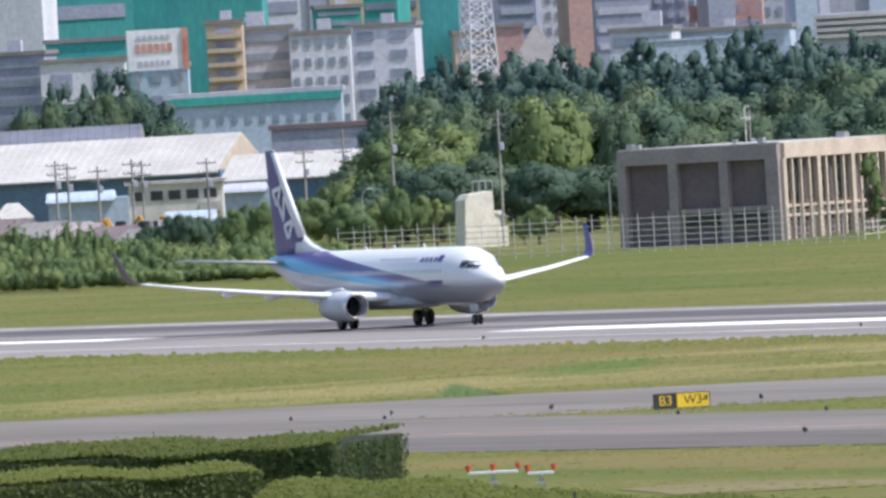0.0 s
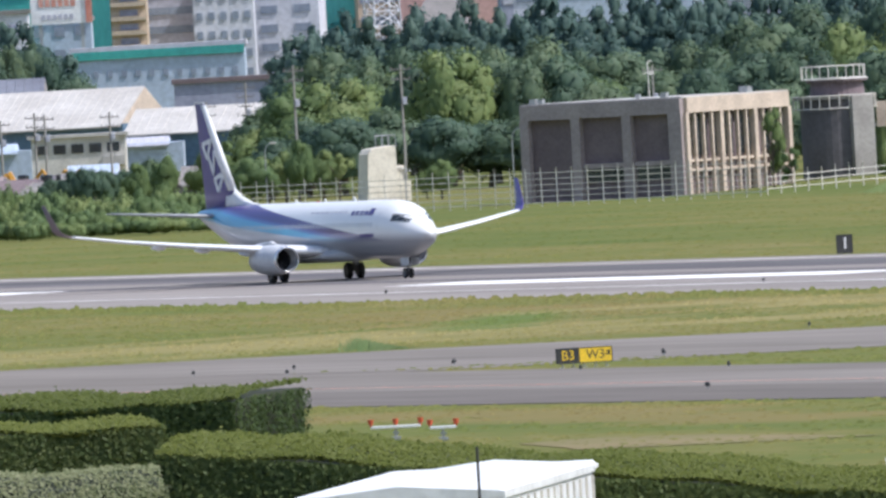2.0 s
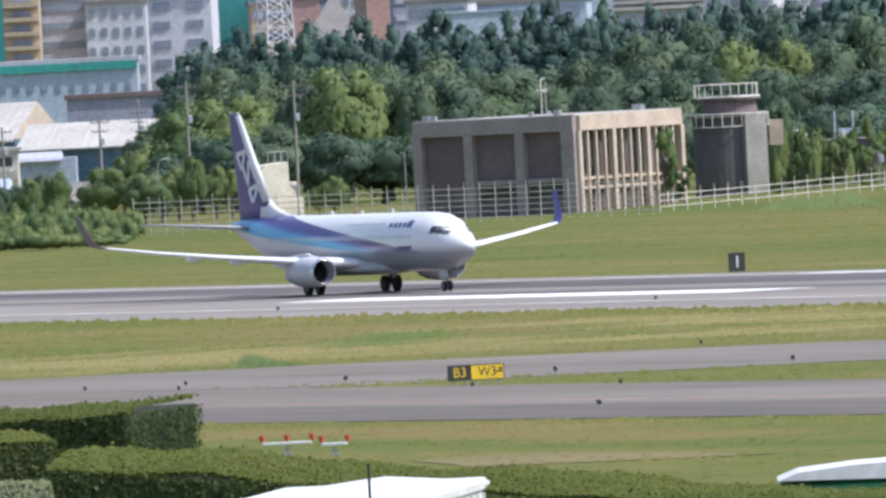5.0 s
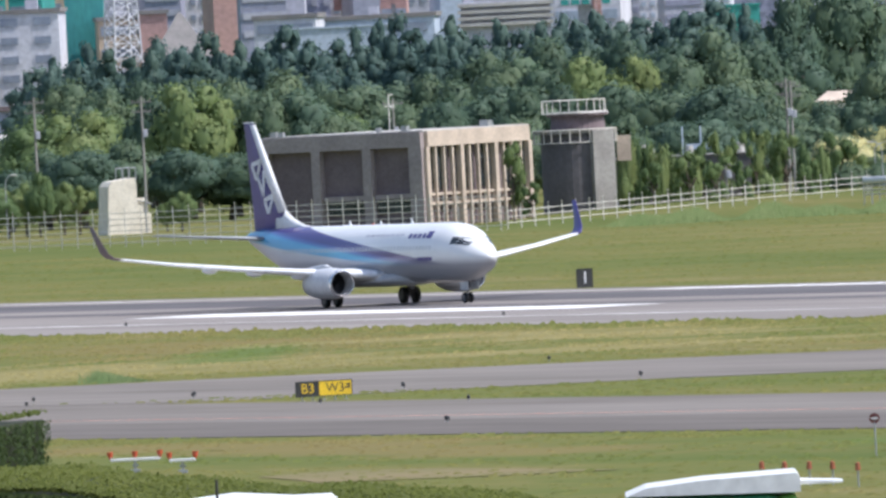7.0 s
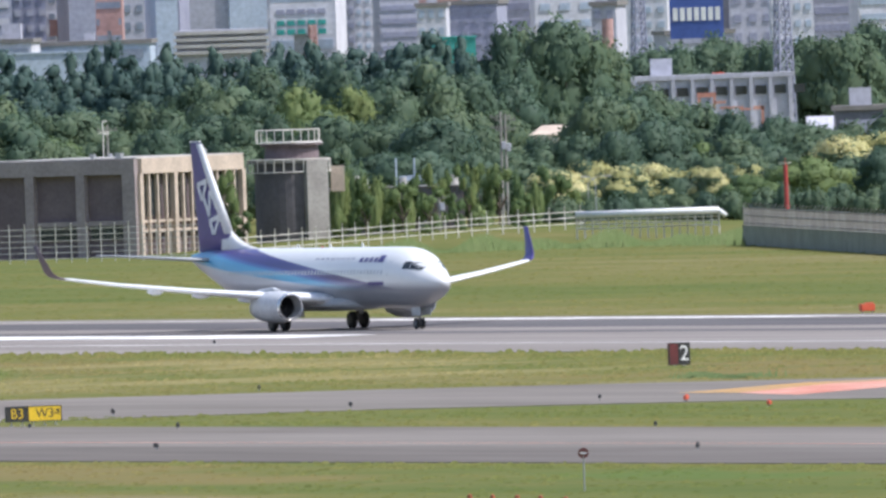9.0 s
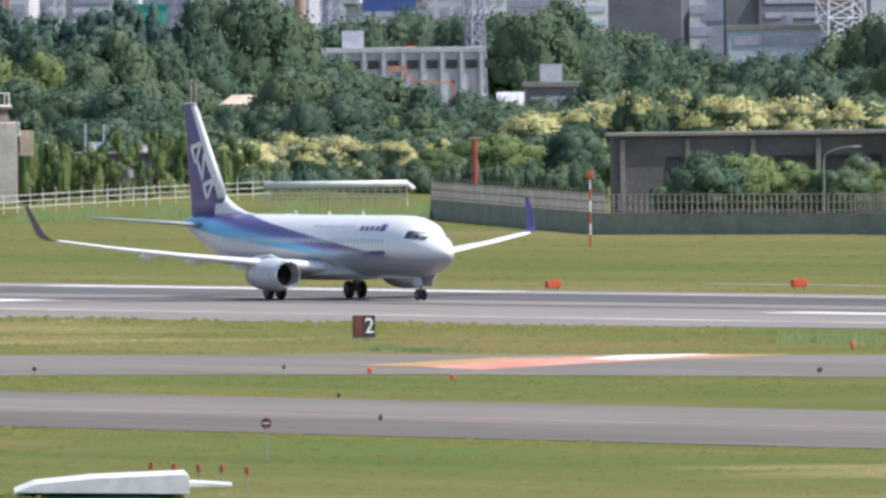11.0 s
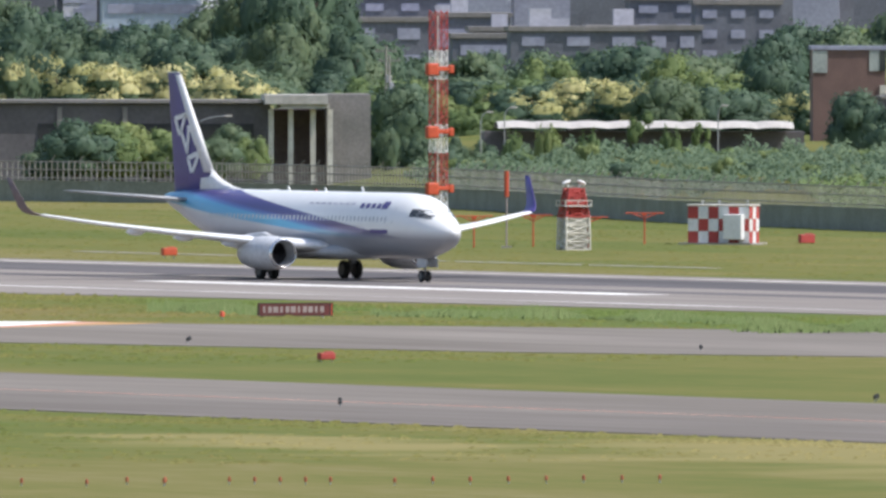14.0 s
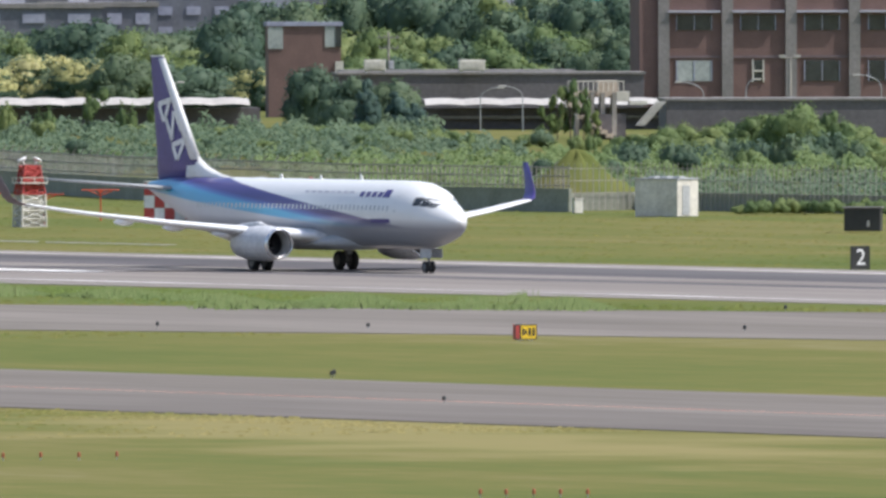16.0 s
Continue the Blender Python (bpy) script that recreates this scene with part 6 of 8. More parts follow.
FENCE = [(-48, 2318, 0), (-30, 2304, 0), (-14, 2290, 0), (-3, 2278, 0.1)]
FENCE_B = [(-3, 2280, 0.2), (6, 2288, 0.5), (18, 2300, 1.0), (28, 2306, 1.3)]
rail_fence("perimeter_fence", "low pale steel fence on the grass bank", FENCE_B, 1.6, 1.55, (0.4, 0.9, 1.4), M["offwhite"], 0.06)
rail_fence("perimeter_fence", "pale steel perimeter fence with horizontal rails", FENCE, 3.0, 1.75, (0.35, 0.85, 1.35, 1.85, 2.35, 2.85), M["offwhite"], 0.05)
WALL = [(40.36, 2239.72, 0), (51.41, 2105.9, 0), (70.06, 2086.03, 0), (85.73, 2044.64, 0), (88.57, 2029.18, 0), (97.94, 1962.27, 0), (111.05, 1905.91, 0), (124.88, 1878.93, 0)]
wl = thing("boundary_wall", "mossy weathered concrete boundary wall with a slatted fence on top", "wall", WALL[0])
o = Vector(WALL[0])
for p, q in zip(WALL, WALL[1:]):
    p, q = Vector(p), Vector(q)
    n = max(1, round((q - p).length / 12))
    for k in range(n):
        a, b = p + (q - p) * (k / n), p + (q - p) * ((k + 1) / n)
        d = b - a
        bm = bmesh.new()
        c = (a + b) / 2 - o
        box(bm, c.x, c.y, 0.78, d.length - 0.03, 0.25, 1.6, math.atan2(d.y, d.x))
        box(bm, c.x, c.y, 1.6, d.length - 0.03, 0.34, 0.1, math.atan2(d.y, d.x))
        part("wall_panel", bm, M["mosswall"], wl)
slat = None
bm = bmesh.new()
for i, (p, a) in enumerate(along(WALL, 0.62)):
    if i % 5 == 0:
        c = p - o
        rod(bm, (c.x, c.y, 1.6), (c.x, c.y, 3.25), 0.05, seg=6)
        rod(bm, (c.x, c.y, 3.25), (c.x + 0.2, c.y - 0.15, 3.5), 0.04, seg=6)
    else:
        c = p - o
        box(bm, c.x, c.y, 2.4, 0.09, 0.06, 1.5, a)
part("slats", bm, M["concrete"], wl, "pale slats of the fence on the wall", kind="stuff")
for z in (1.85, 2.5, 3.1):
    bm = bmesh.new()
    tube(bm, [Vector(p) - o + Vector((0, 0, z)) for p in WALL], 0.05)
    part("rail", bm, M["concrete"], wl)
F2 = [(124.34, 1885.66, 0), (130.43, 1890.94, 0), (136.4, 1880, 0), (142.5, 1868, 0), (155, 1850, 0), (175, 1820, 0)]
rail_fence("perimeter_fence", "pale steel fence with angled post tops", F2, 3.0, 0.6, (1.25, 2.1, 2.95), M["concrete"], 0.035)
w2 = thing("low_wall", "low mossy wall under the steel fence", "wall", F2[1])
for p, q in zip(F2, F2[1:]):
    p, q = Vector(p), Vector(q)
    c, d = (p + q) / 2 - Vector(F2[1]), q - p
    piece("wall_panel", c.x, c.y + 0.4, 0.6, d.length, 0.2, 1.3, M["mosswall"], w2, rz=math.atan2(d.y, d.x))
# grassed earth mound behind the fence
mo = Vector((128.32, 1925, -0.49))
bm = bmesh.new()
rng = np.random.default_rng(31)
rings = []
for i in range(11):
    f = i / 10
    rings.append([bm.verts.new((5.4 * f * math.cos(a) * (1 + 0.12 * math.sin(3 * a + 1)), 3.6 * f * math.sin(a),
                                4.0 * (1 - f) ** 1.1 * (1 + 0.1 * math.sin(5 * a + i)) + 0.08 * rng.normal() - 0.1)) for a in [k * math.tau / 28 for k in range(28)]] if i else [bm.verts.new((0, 0, 3.9))])
for k in range(28):
    bm.faces.new((rings[0][0], rings[1][k], rings[1][(k + 1) % 28]))
    for a, b in zip(rings[1:], rings[2:]):
        bm.faces.new((a[k], b[k], b[(k + 1) % 28], a[(k + 1) % 28]))
md = part("earth_mound", bm, M["grass"], None, smooth=True)
md.location = (mo.x, mo.y, relief(mo.x, mo.y))
tagged(md, "grassed earth mound behind the steel fence", "mound")
# white pipe on the fence, above the bank
pp = thing("pipe_bridge", "long white pipe on low posts along the bank", "pipe", (27.27, 2300, 2.43))
q = Vector((39.28, 2296, 2.47)) - Vector((27.27, 2300, 2.43))
bm = bmesh.new()
rod(bm, (0, 0, 0), q, 0.3, seg=12)
rod(bm, q, q + Vector((0.6, 0, -0.5)), 0.22, seg=12)
part("pipe", bm, M["white"], pp, smooth=True)
for k in range(19):
    c = q * (k / 18)
    bm = bmesh.new()
    rod(bm, (c.x, c.y, -2.4), (c.x, c.y, c.z - 0.1), 0.07, seg=6)
    part("post", bm, M["offwhite"], pp)
for z in (-0.5, -0.85, -1.2):
    bm = bmesh.new()
    rod(bm, (0, 0, z), q + Vector((0, 0, z)), 0.06, seg=6)
    part("rail", bm, M["offwhite"], pp)


# ---- the brown hall, the round tank and other near buildings ----
hall = thing("brown_hall", "brown concrete hall with tall columns and a flat roof", "building", (-10.0, 2319, 0), radians(-30))
LX, LY, HH = 15.9, 18.2, 8.4          # the left face runs along -x, the right face along +y
piece("wall", -LX / 2, LY / 2, HH / 2 - 0.2, LX - 0.7, LY - 0.7, HH - 0.4, M["brown"], hall)
piece("roof", -LX / 2, LY / 2, HH + 0.05, LX + 0.1, LY + 0.1, 0.14, M["sheet"], hall, "pale flat roof edge")
# left face taupe, right face beige: shade and sun put into the concrete's colour
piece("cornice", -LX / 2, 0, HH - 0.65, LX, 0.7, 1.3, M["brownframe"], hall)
piece("cornice", 0, LY / 2, HH - 0.65, 0.7, LY - 0.72, 1.3, M["beige"], hall, "cornice in a lighter beige for the sun side")
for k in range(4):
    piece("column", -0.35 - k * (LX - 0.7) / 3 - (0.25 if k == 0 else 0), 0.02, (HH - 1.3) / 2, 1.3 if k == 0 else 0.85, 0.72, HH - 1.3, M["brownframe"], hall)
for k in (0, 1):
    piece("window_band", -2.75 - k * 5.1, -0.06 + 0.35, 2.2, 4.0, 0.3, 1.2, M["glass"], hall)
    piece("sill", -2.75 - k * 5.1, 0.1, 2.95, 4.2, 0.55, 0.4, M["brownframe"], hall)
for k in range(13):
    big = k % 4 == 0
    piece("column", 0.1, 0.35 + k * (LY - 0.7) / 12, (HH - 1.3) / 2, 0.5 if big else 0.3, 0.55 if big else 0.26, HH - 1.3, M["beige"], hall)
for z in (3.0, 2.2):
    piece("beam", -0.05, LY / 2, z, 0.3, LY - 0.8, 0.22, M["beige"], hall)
for k in range(4):
    piece("window_band", -0.22, 2.5 + k * 4.4, 5.2, 0.12, 3.6, 3.6, M["glass"], hall)
for x, y, s in ((-15, 0.6, 0.5), (-14.3, 0.7, 0.4), (-2.2, 1, 0.5), (-0.6, 12, 0.7), (-0.9, 13, 0.5), (-6, 3, 0.35)):
    piece("roof_unit", x, y, HH + 0.3, s * 1.2, s, s, M["steel"], hall)
mh = thing("roof_antenna", "slim steel antenna mast on the hall's roof", "antenna", (-12.79, 2335, 8.51))
bm = bmesh.new()
rod(bm, (0, 0, -0.3), (0, 0, 3.1), 0.05)
rod(bm, (0, 0, 3.1), (0.4, 0, 3.1), 0.04)
rod(bm, (-0.4, 0, 2.1), (0.5, 0, 2.2), 0.04)
box(bm, 0.3, 0, 2.05, 0.4, 0.15, 0.2)
part("mast", bm, M["offwhite"], mh)

tk = thing("water_tower", "round weathered concrete tank with a railed platform", "tank", (2.83, 2334.4, 0))
c0 = Vector(tk.location)
tk.location = (3.1, 2348, 0)
bm = bmesh.new()
rod(bm, (0.2, 0, -0.1), (0.2, 0, 7.4), 3.2, seg=36)
part("drum", bm, M["darkwall"], tk, "dark concrete drum")
bm = bmesh.new()
box(bm, 2.0, -2.2, 3.75, 2.1, 1.9, 7.7, 0.5, 0.05)
part("buttress", bm, M["concrete"], tk, "pale weathered concrete buttress")
bm = bmesh.new()
rod(bm, (0, 0, 7.4), (0, 0, 7.75), 3.5, seg=36)
part("platform", bm, M["concrete"], tk)
bm = bmesh.new()
rod(bm, (0.3, 0, 7.75), (0.3, 0, 8.9), 2.4, 2.3, seg=30)
rod(bm, (0.3, 0, 8.9), (0.3, 0, 9.1), 2.7, seg=30)
part("lantern", bm, M["brown"], tk)
bm = bmesh.new()
rod(bm, (0.3, 0, 9.1), (0.3, 0, 9.25), 2.75, 2.6, seg=30)
part("cap", bm, M["sheet"], tk, "sunlit pale cap")
for z0, rr, n in ((6.6, 3.6, 26), (9.15, 2.75, 22)):
    bm = bmesh.new()
    for k in range(n):
        a = 2 * math.pi * k / n
        b = 2 * math.pi * (k + 1) / n
        p, q2 = (rr * math.cos(a), rr * math.sin(a)), (rr * math.cos(b), rr * math.sin(b))
        rod(bm, (*p, z0), (*p, z0 + 1.1), 0.05, seg=5)
        for z in (z0, z0 + 1.1):
            rod(bm, (*p, z), (*q2, z), 0.05, seg=5)
    part("railing", bm, M["offwhite"], tk, "pale steel railing")
bm = bmesh.new()
box(bm, 4.2, 1.0, 5.9, 1.2, 1.2, 2.2)
part("side_block", bm, M["beige"], tk)
ann = thing("service_annex", "low dark service building with rooftop tanks", "building", (0, 0, 0))
piece("wall", 12.0, 2392, 2.3, 13, 8, 4.6, M["darkwall"], ann)
piece("roof", 12.0, 2392, 4.65, 13.3, 8.3, 0.12, M["pilaster"], ann)
for x, s in ((8.9, 0.9), (9.8, 0.6), (13.2, 0.7), (17.6, 0.8)):
    bm = bmesh.new()
    rod(bm, (x, 2389, 4.6), (x, 2389, 4.6 + s * 1.3), s * 0.6, s * 0.5, 12)
    part("roof_tank", bm, M["sheet"], ann, "white rooftop tank")
for x in (12.6, 14.2):
    bm = bmesh.new()
    rod(bm, (x, 2389, 4.6), (x, 2389, 7.2), 0.08)
    part("aerial", bm, M["cityblue"], ann)
piece("pipe_rack", 14, 2389, 5.4, 2.2, 0.4, 0.5, M["cityblue"], ann)

ht = thing("drain_house", "tall cream concrete hut with sloping sides and a railing", "hut", (-37.38, 2420, 0.41), radians(22))
ht.location.z = 0
bm = bmesh.new()
loft(bm, [[(-2.05, -1.2, 0), (1.0, -1.2, 0), (1.0, 1.2, 0), (-2.05, 1.2, 0)], [(-1.75, -1.2, 4.3), (0.9, -1.2, 4.6), (0.9, 1.2, 4.6), (-1.75, 1.2, 4.3)], [(-1.4, -1.2, 4.75), (0.8, -1.2, 5.0), (0.8, 1.2, 5.0), (-1.4, 1.2, 4.75)]])
part("body", bm, M["hut"], ht)
bm = bmesh.new()
box(bm, 1.4, 0, 1.6, 0.8, 1.6, 3.2)
box(bm, 1.7, -0.6, 0.9, 1.2, 0.6, 1.8)
part("side_block", bm, M["hut"], ht)
bm = bmesh.new()
for x in (-0.2, 0.4, 1.0):
    for y in (-0.9, 0.9):
        rod(bm, (x, y, 4.8), (x, y, 5.9), 0.05, seg=5)
for y in (-0.9, 0.9):
    rod(bm, (-0.2, y, 5.9), (1.0, y, 5.9), 0.06, seg=5)
    rod(bm, (1.8, y, 0), (1.8, y, 3.0), 0.07, seg=5)
    rod(bm, (1.0, y, 3.0), (2.4, y, 2.6), 0.06, seg=5)
part("railing", bm, M["steel"], ht)

# long dark building with a white capped porch
lb = thing("low_hall", "long dark weathered hall with white columns at its porch", "building", (0, 0, 0))
piece("wall", 66.0, 2206, 3.4, 23.2, 9, 6.9, M["darkwall"], lb)
piece("roof", 65.8, 2205.8, 7.05, 23.6, 9.6, 0.25, M["pilaster"], lb, "grey roof edge")
# no openings are cut: a near-black plate paints the shade inside them
piece("recess", 67.5, 2201.46, 4.4, 17.5, 0.1, 1.7, M["dark"], lb, "near-black plate painted as the shade in openings")
piece("porch_wall", 84.0, 2207, 3.8, 3.6, 9, 7.7, M["pilaster"], lb)
piece("porch_back", 79.8, 2209, 3.3, 5.0, 5, 6.2, M["brown"], lb)
piece("cap", 79.6, 2202, 7.25, 5.1, 9, 0.75, M["sheet"], lb, "bright cream porch cap")
piece("cap", 80.3, 2202, 6.7, 4.0, 8.4, 0.35, M["sheet"], lb)
for x in (77.6, 79.2, 81.0, 82.4):
    piece("column", x, 2199.5, 3.2, 0.42, 0.5, 6.5, M["offwhite"], lb)
for k in range(4):
    piece("pilaster", 55.2 + k * 5.3, 2201.4, 3.3, 0.4, 0.3, 6.6, M["pilaster"], lb)

# platform roof, white sheets, and the dark viaduct beyond
pr = thing("platform_roof", "long scalloped white canopy roof on a dark base", "canopy", (0, 0, 0))
A, B = Vector((97.98, 2250, 4.57)), Vector((122.55, 2250, 4.45))
n = 8
for k in range(n):
    x0, x1 = A.x + (B.x - A.x) * k / n, A.x + (B.x - A.x) * (k + 1) / n
    bm = bmesh.new()
    loft(bm, [[(x, 2248 + 4 * math.cos(q), A.z + h + 0.55 * math.sin(q)) for q in (0, 0.5, 1.0, 1.57, 2.1, 2.6, 3.14)] for x, h in ((x0, -0.05), (x0 + (x1 - x0) * 0.25, 0.03), ((x0 + x1) / 2, 0.06), (x0 + (x1 - x0) * 0.75, 0.03), (x1, -0.05))], close=False, caps=False)
    part("roof_sheet", bm, M["sheet"], pr, smooth=True)
piece("base", (A.x + B.x) / 2, 2250, (A.z - 0.3) / 2, B.x - A.x + 2, 6, A.z - 0.3, M["darkwall"], pr)
pr2 = thing("platform_roof", "long scalloped white canopy roof on a dark base", "canopy", (0, 0, 0))
A, B = Vector((135.87, 2230, 4.68)), Vector((161.77, 2230, 5.22))
for k in range(n):
    x0, x1 = A.x + (B.x - A.x) * k / n, A.x + (B.x - A.x) * (k + 1) / n
    bm = bmesh.new()
    loft(bm, [[(x, 2228 + 4 * math.cos(q), A.z + h + 0.5 * math.sin(q)) for q in (0, 0.5, 1.0, 1.57, 2.1, 2.6, 3.14)] for x, h in ((x0, -0.05), (x0 + (x1 - x0) * 0.25, 0.03), ((x0 + x1) / 2, 0.06), (x0 + (x1 - x0) * 0.75, 0.03), (x1, -0.05))], close=False, caps=False)
    part("roof_sheet", bm, M["sheet"], pr2, smooth=True)
piece("base", (A.x + B.x) / 2, 2230, (A.z - 0.3) / 2, B.x - A.x + 2, 6, A.z - 0.3, M["darkwall"], pr2)
piece("slab", (A.x + B.x) / 2, 2226.5, A.z - 1.05, B.x - A.x + 2, 0.6, 0.25, M["pilaster"], pr2)
def slab_building(name, label, x0, x1, y, z0, z1, m, deep=9.0, category="building", roof=None):
    b = thing(name, label, category, ((x0 + x1) / 2, y, 0))
    piece("wall", 0, deep / 2, z1 / 2, x1 - x0, deep, z1, m, b)
    piece("roof", 0, deep / 2, z1 + 0.1, x1 - x0 + 0.3, deep + 0.3, 0.2, roof or M["pilaster"], b)
    return b
dw = slab_building("viaduct", "dark concrete viaduct parapet behind the bushes", 150.56, 173.98, 2150, 2.78, 5.56, M["darkwall"])
sb = slab_building("station_wall", "long dark low building behind the platform roof", 133.06, 152.59, 2290, 4.11, 6.88, M["darkwall"])
sb2 = slab_building("station_wall", "long dark low building with vents on its roof", 132.01, 157.76, 2280, 4.97, 6.78, M["darkwall"])
for p, s in (((134.9, 2278, 7.2), 1.8), ((143.09, 2278, 7.18), 2.2)):
    rv = thing("roof_unit", "white rooftop ventilation unit", "equipment", p)
    bm = bmesh.new()
    box(bm, 0, 0, 0.4, s, 1.2, 0.9, bevel=0.06)
    box(bm, 0, -0.62, 0.4, s * 0.6, 0.04, 0.5)
    part("body", bm, M["offwhite"], rv)
    for q in (-1, 1):
        piece("leg", q * s * 0.4, 0, -0.1, 0.12, 0.8, 0.3, M["steel"], rv)

# brick stair tower and the big brick block
bt2 = thing("brick_tower", "plain brown brick tower with corner windows", "building", (133.1, 2350, 4.61))
bt2.location.z = 0
piece("wall", 0, 2.5, 5.3, 6.3, 5, 10.6, M["brick"], bt2)
piece("roof", 0, 2.5, 10.7, 6.6, 5.3, 0.35, M["citydark"], bt2)
piece("window", -2.55, -0.03, 9.5, 1.3, 0.1, 1.9, M["paleglass"], bt2, "pale green window")
piece("window", 2.2, -0.03, 9.6, 0.9, 0.1, 1.8, M["paleglass"], bt2, "pale window")
piece("window", 2.9, -0.05, 9.6, 0.55, 0.12, 1.8, M["glass"], bt2)
piece("quoin", 3.0, 0.2, 5.2, 0.7, 0.8, 4.5, M["offwhite"], bt2)

A = Vector((158.76, 2300, 4.31))
bb = thing("brick_block", "large brown brick office block with grey pilasters", "building", (A.x, 2300, 0))
piece("wall", 17, 6, 10, 34, 12, 20, M["brick"], bb)
piece("roof", 17, 6, 20.1, 34.4, 12.4, 0.3, M["pilaster"], bb)
S = 20.87
for k in range(7):
    xk = (1175 - 1132) / S + k * 5.42 if k else 2.05
    piece("pilaster", xk, -0.15, 10, 0.95, 0.5, 20, M["pilaster"], bb)
for k in range(6):
    xm = 4.65 + k * 5.45
    for z in (6.9, 11.0, 15.2):
        slim = z == 6.9 and k == 1
        w = 0.8 if slim else 3.1
        piece("window", xm, -0.02, z, w, 0.12, 1.75 if z == 6.9 else 1.3, M["paleglass"] if (z == 6.9 and k == 0) else M["glass"], bb)
        for q in (-0.5, 0.0, 0.5):
            if not slim:
                piece("mullion", xm + q * w * 0.96, -0.08, z, 0.08, 0.1, 1.75 if z == 6.9 else 1.3, M["citydark"], bb)
        if slim:
            for q in (-1, 1):
                piece("frame", xm + q * 0.45, -0.08, z, 0.14, 0.14, 1.9, M["offwhite"], bb)
            piece("frame", xm, -0.08, z, 0.8, 0.14, 0.14, M["offwhite"], bb)
        if z > 8:
            piece("awning", xm, -0.3, z + 0.95, 4.4, 0.6, 0.18, M["citygrey"], bb)
        else:
            piece("band", xm, -0.06, z + 1.2, 4.4, 0.1, 0.2, M["brown"], bb)

# stepped concrete structure with stairs and plants
A = Vector((145.16, 2140, 6.93))
sc = thing("stair_structure", "beige concrete stair structure with steel platforms", "structure", (A.x, 2140, 0))
for x, z, w, h, m in ((0, 6.6, 1.6, 1.3, "beige"), (-1.6, 6.2, 2.2, 0.5, "beige"), (1.2, 6.0, 1.0, 0.8, "offwhite"), (-0.4, 5.0, 0.35, 2.6, "concrete"), (0.5, 4.6, 0.35, 3.4, "concrete"), (-2.6, 5.4, 1.2, 0.6, "beige"), (-1.2, 4.9, 0.3, 2.8, "concrete"), (0.2, 3.0, 2.4, 3.2, "darkwall"), (-2.4, 3.8, 0.3, 2.4, "concrete"), (2.4, 5.5, 1.4, 0.3, "offwhite")):
    piece("block", x, 0.11 * z - 0.23 * x, z, w, 2.4 - 0.13 * w, h, M[m], sc)
for k in range(8):
    piece("step", -2.2 + k * 0.45, -1.4, 4.4 - k * 0.3, 0.55, 1.2, 0.3, M["beige"], sc)
bm = bmesh.new()
loft(bm, [[(2.2, -1.2, 3.7), (2.9, -1.2, 3.7), (2.9, 0.4, 3.7), (2.2, 0.4, 3.7)], [(3.9, -1.2, 5.6), (4.6, -1.2, 5.6), (4.6, 0.4, 5.6), (3.9, 0.4, 5.6)]])
part("ramp", bm, M["sheet"], sc, "pale sloping ramp")
bm = bmesh.new()
for k in range(12):
    x = -3.2 + k * 0.4
    rod(bm, (x, -1.2, 6.4), (x, -1.2, 7.2), 0.04, seg=5)
rod(bm, (-3.2, -1.2, 7.2), (1.2, -1.2, 7.2), 0.05, seg=5)
part("railing", bm, M["offwhite"], sc)
row(["poodle", "brush"], 2134, [(139.84, 5.21), (140.96, 6.32), (142.3, 6.98), (143.41, 5.42), (144.08, 4.08)], 0.9, 1.6, 0.1, 1.0, 2.0, "plants on the stair structure")


# ---- street lamps, poles ----
def lamp_post(at, h, reach, m="steel", group="street lamps"):
    b = thing("street_lamp", "pale curved street lamp on a slim pole", "street lamp", at, 0, group)
    bm = bmesh.new()
    rod(bm, (0, 0, -0.05), (0, 0, h * 0.85), 0.07, 0.05)
    prev = Vector((0, 0, h * 0.85))
    for k in range(1, 6):
        a = k / 5 * 1.5
        q = Vector((reach * math.sin(a) * 0.9, 0, h * 0.85 + h * 0.15 * (1 - math.cos(a)) * 1.05))
        q = Vector((reach * (1 - math.cos(a)), 0, h * 0.85 + h * 0.15 * math.sin(a)))
        rod(bm, prev, q, 0.04)
        prev = q
    part("pole", bm, M[m], b)
    bm = bmesh.new()
    box(bm, prev.x + 0.2 * (1 if reach > 0 else -1), 0, prev.z - 0.02, 0.6, 0.25, 0.14, bevel=0.04)
    part("lamp_head", bm, M["sheet"], b)
    return b


for (x, y, z), r in (((-25.07, 2360, 6.38), 0.9), ((-47.97, 2430, 5.74), 0.6), ((28.96, 2350, 5.33), 1.6), ((69.86, 2150, 6.29), 2.6), ((95.95, 2230, 6.03), 0.6), ((97.9, 2230, 6.4), 0.6), ((115.5, 2230, 6.57), 0.4), ((139.83, 2215, 6.17), 1.6), ((143.3, 2215, 6.3), -1.6), ((157.78, 2210, 6.63), -2.0), ((161.25, 2210, 6.85), 0.8), ((171.58, 2200, 7.26), -2.0), ((29.35, 2330, 5.46), -0.8)):
    lamp_post((x, y, 0), z, r)
tw = thing("twin_lamp", "tall concrete pole with twin floodlights", "street lamp", ((164.49, 2205, 8.49)[0], 2205, 0))
bm = bmesh.new()
rod(bm, (0, 0, 0), (0, 0, 8.6), 0.16, 0.12)
rod(bm, (-0.7, 0, 8.6), (0.7, 0, 8.6), 0.06)
part("pole", bm, M["concrete"], tw)
for q in (-0.6, 0.6):
    piece("lamp_head", q, 0, 8.75, 0.5, 0.3, 0.22, M["sheet"], tw)


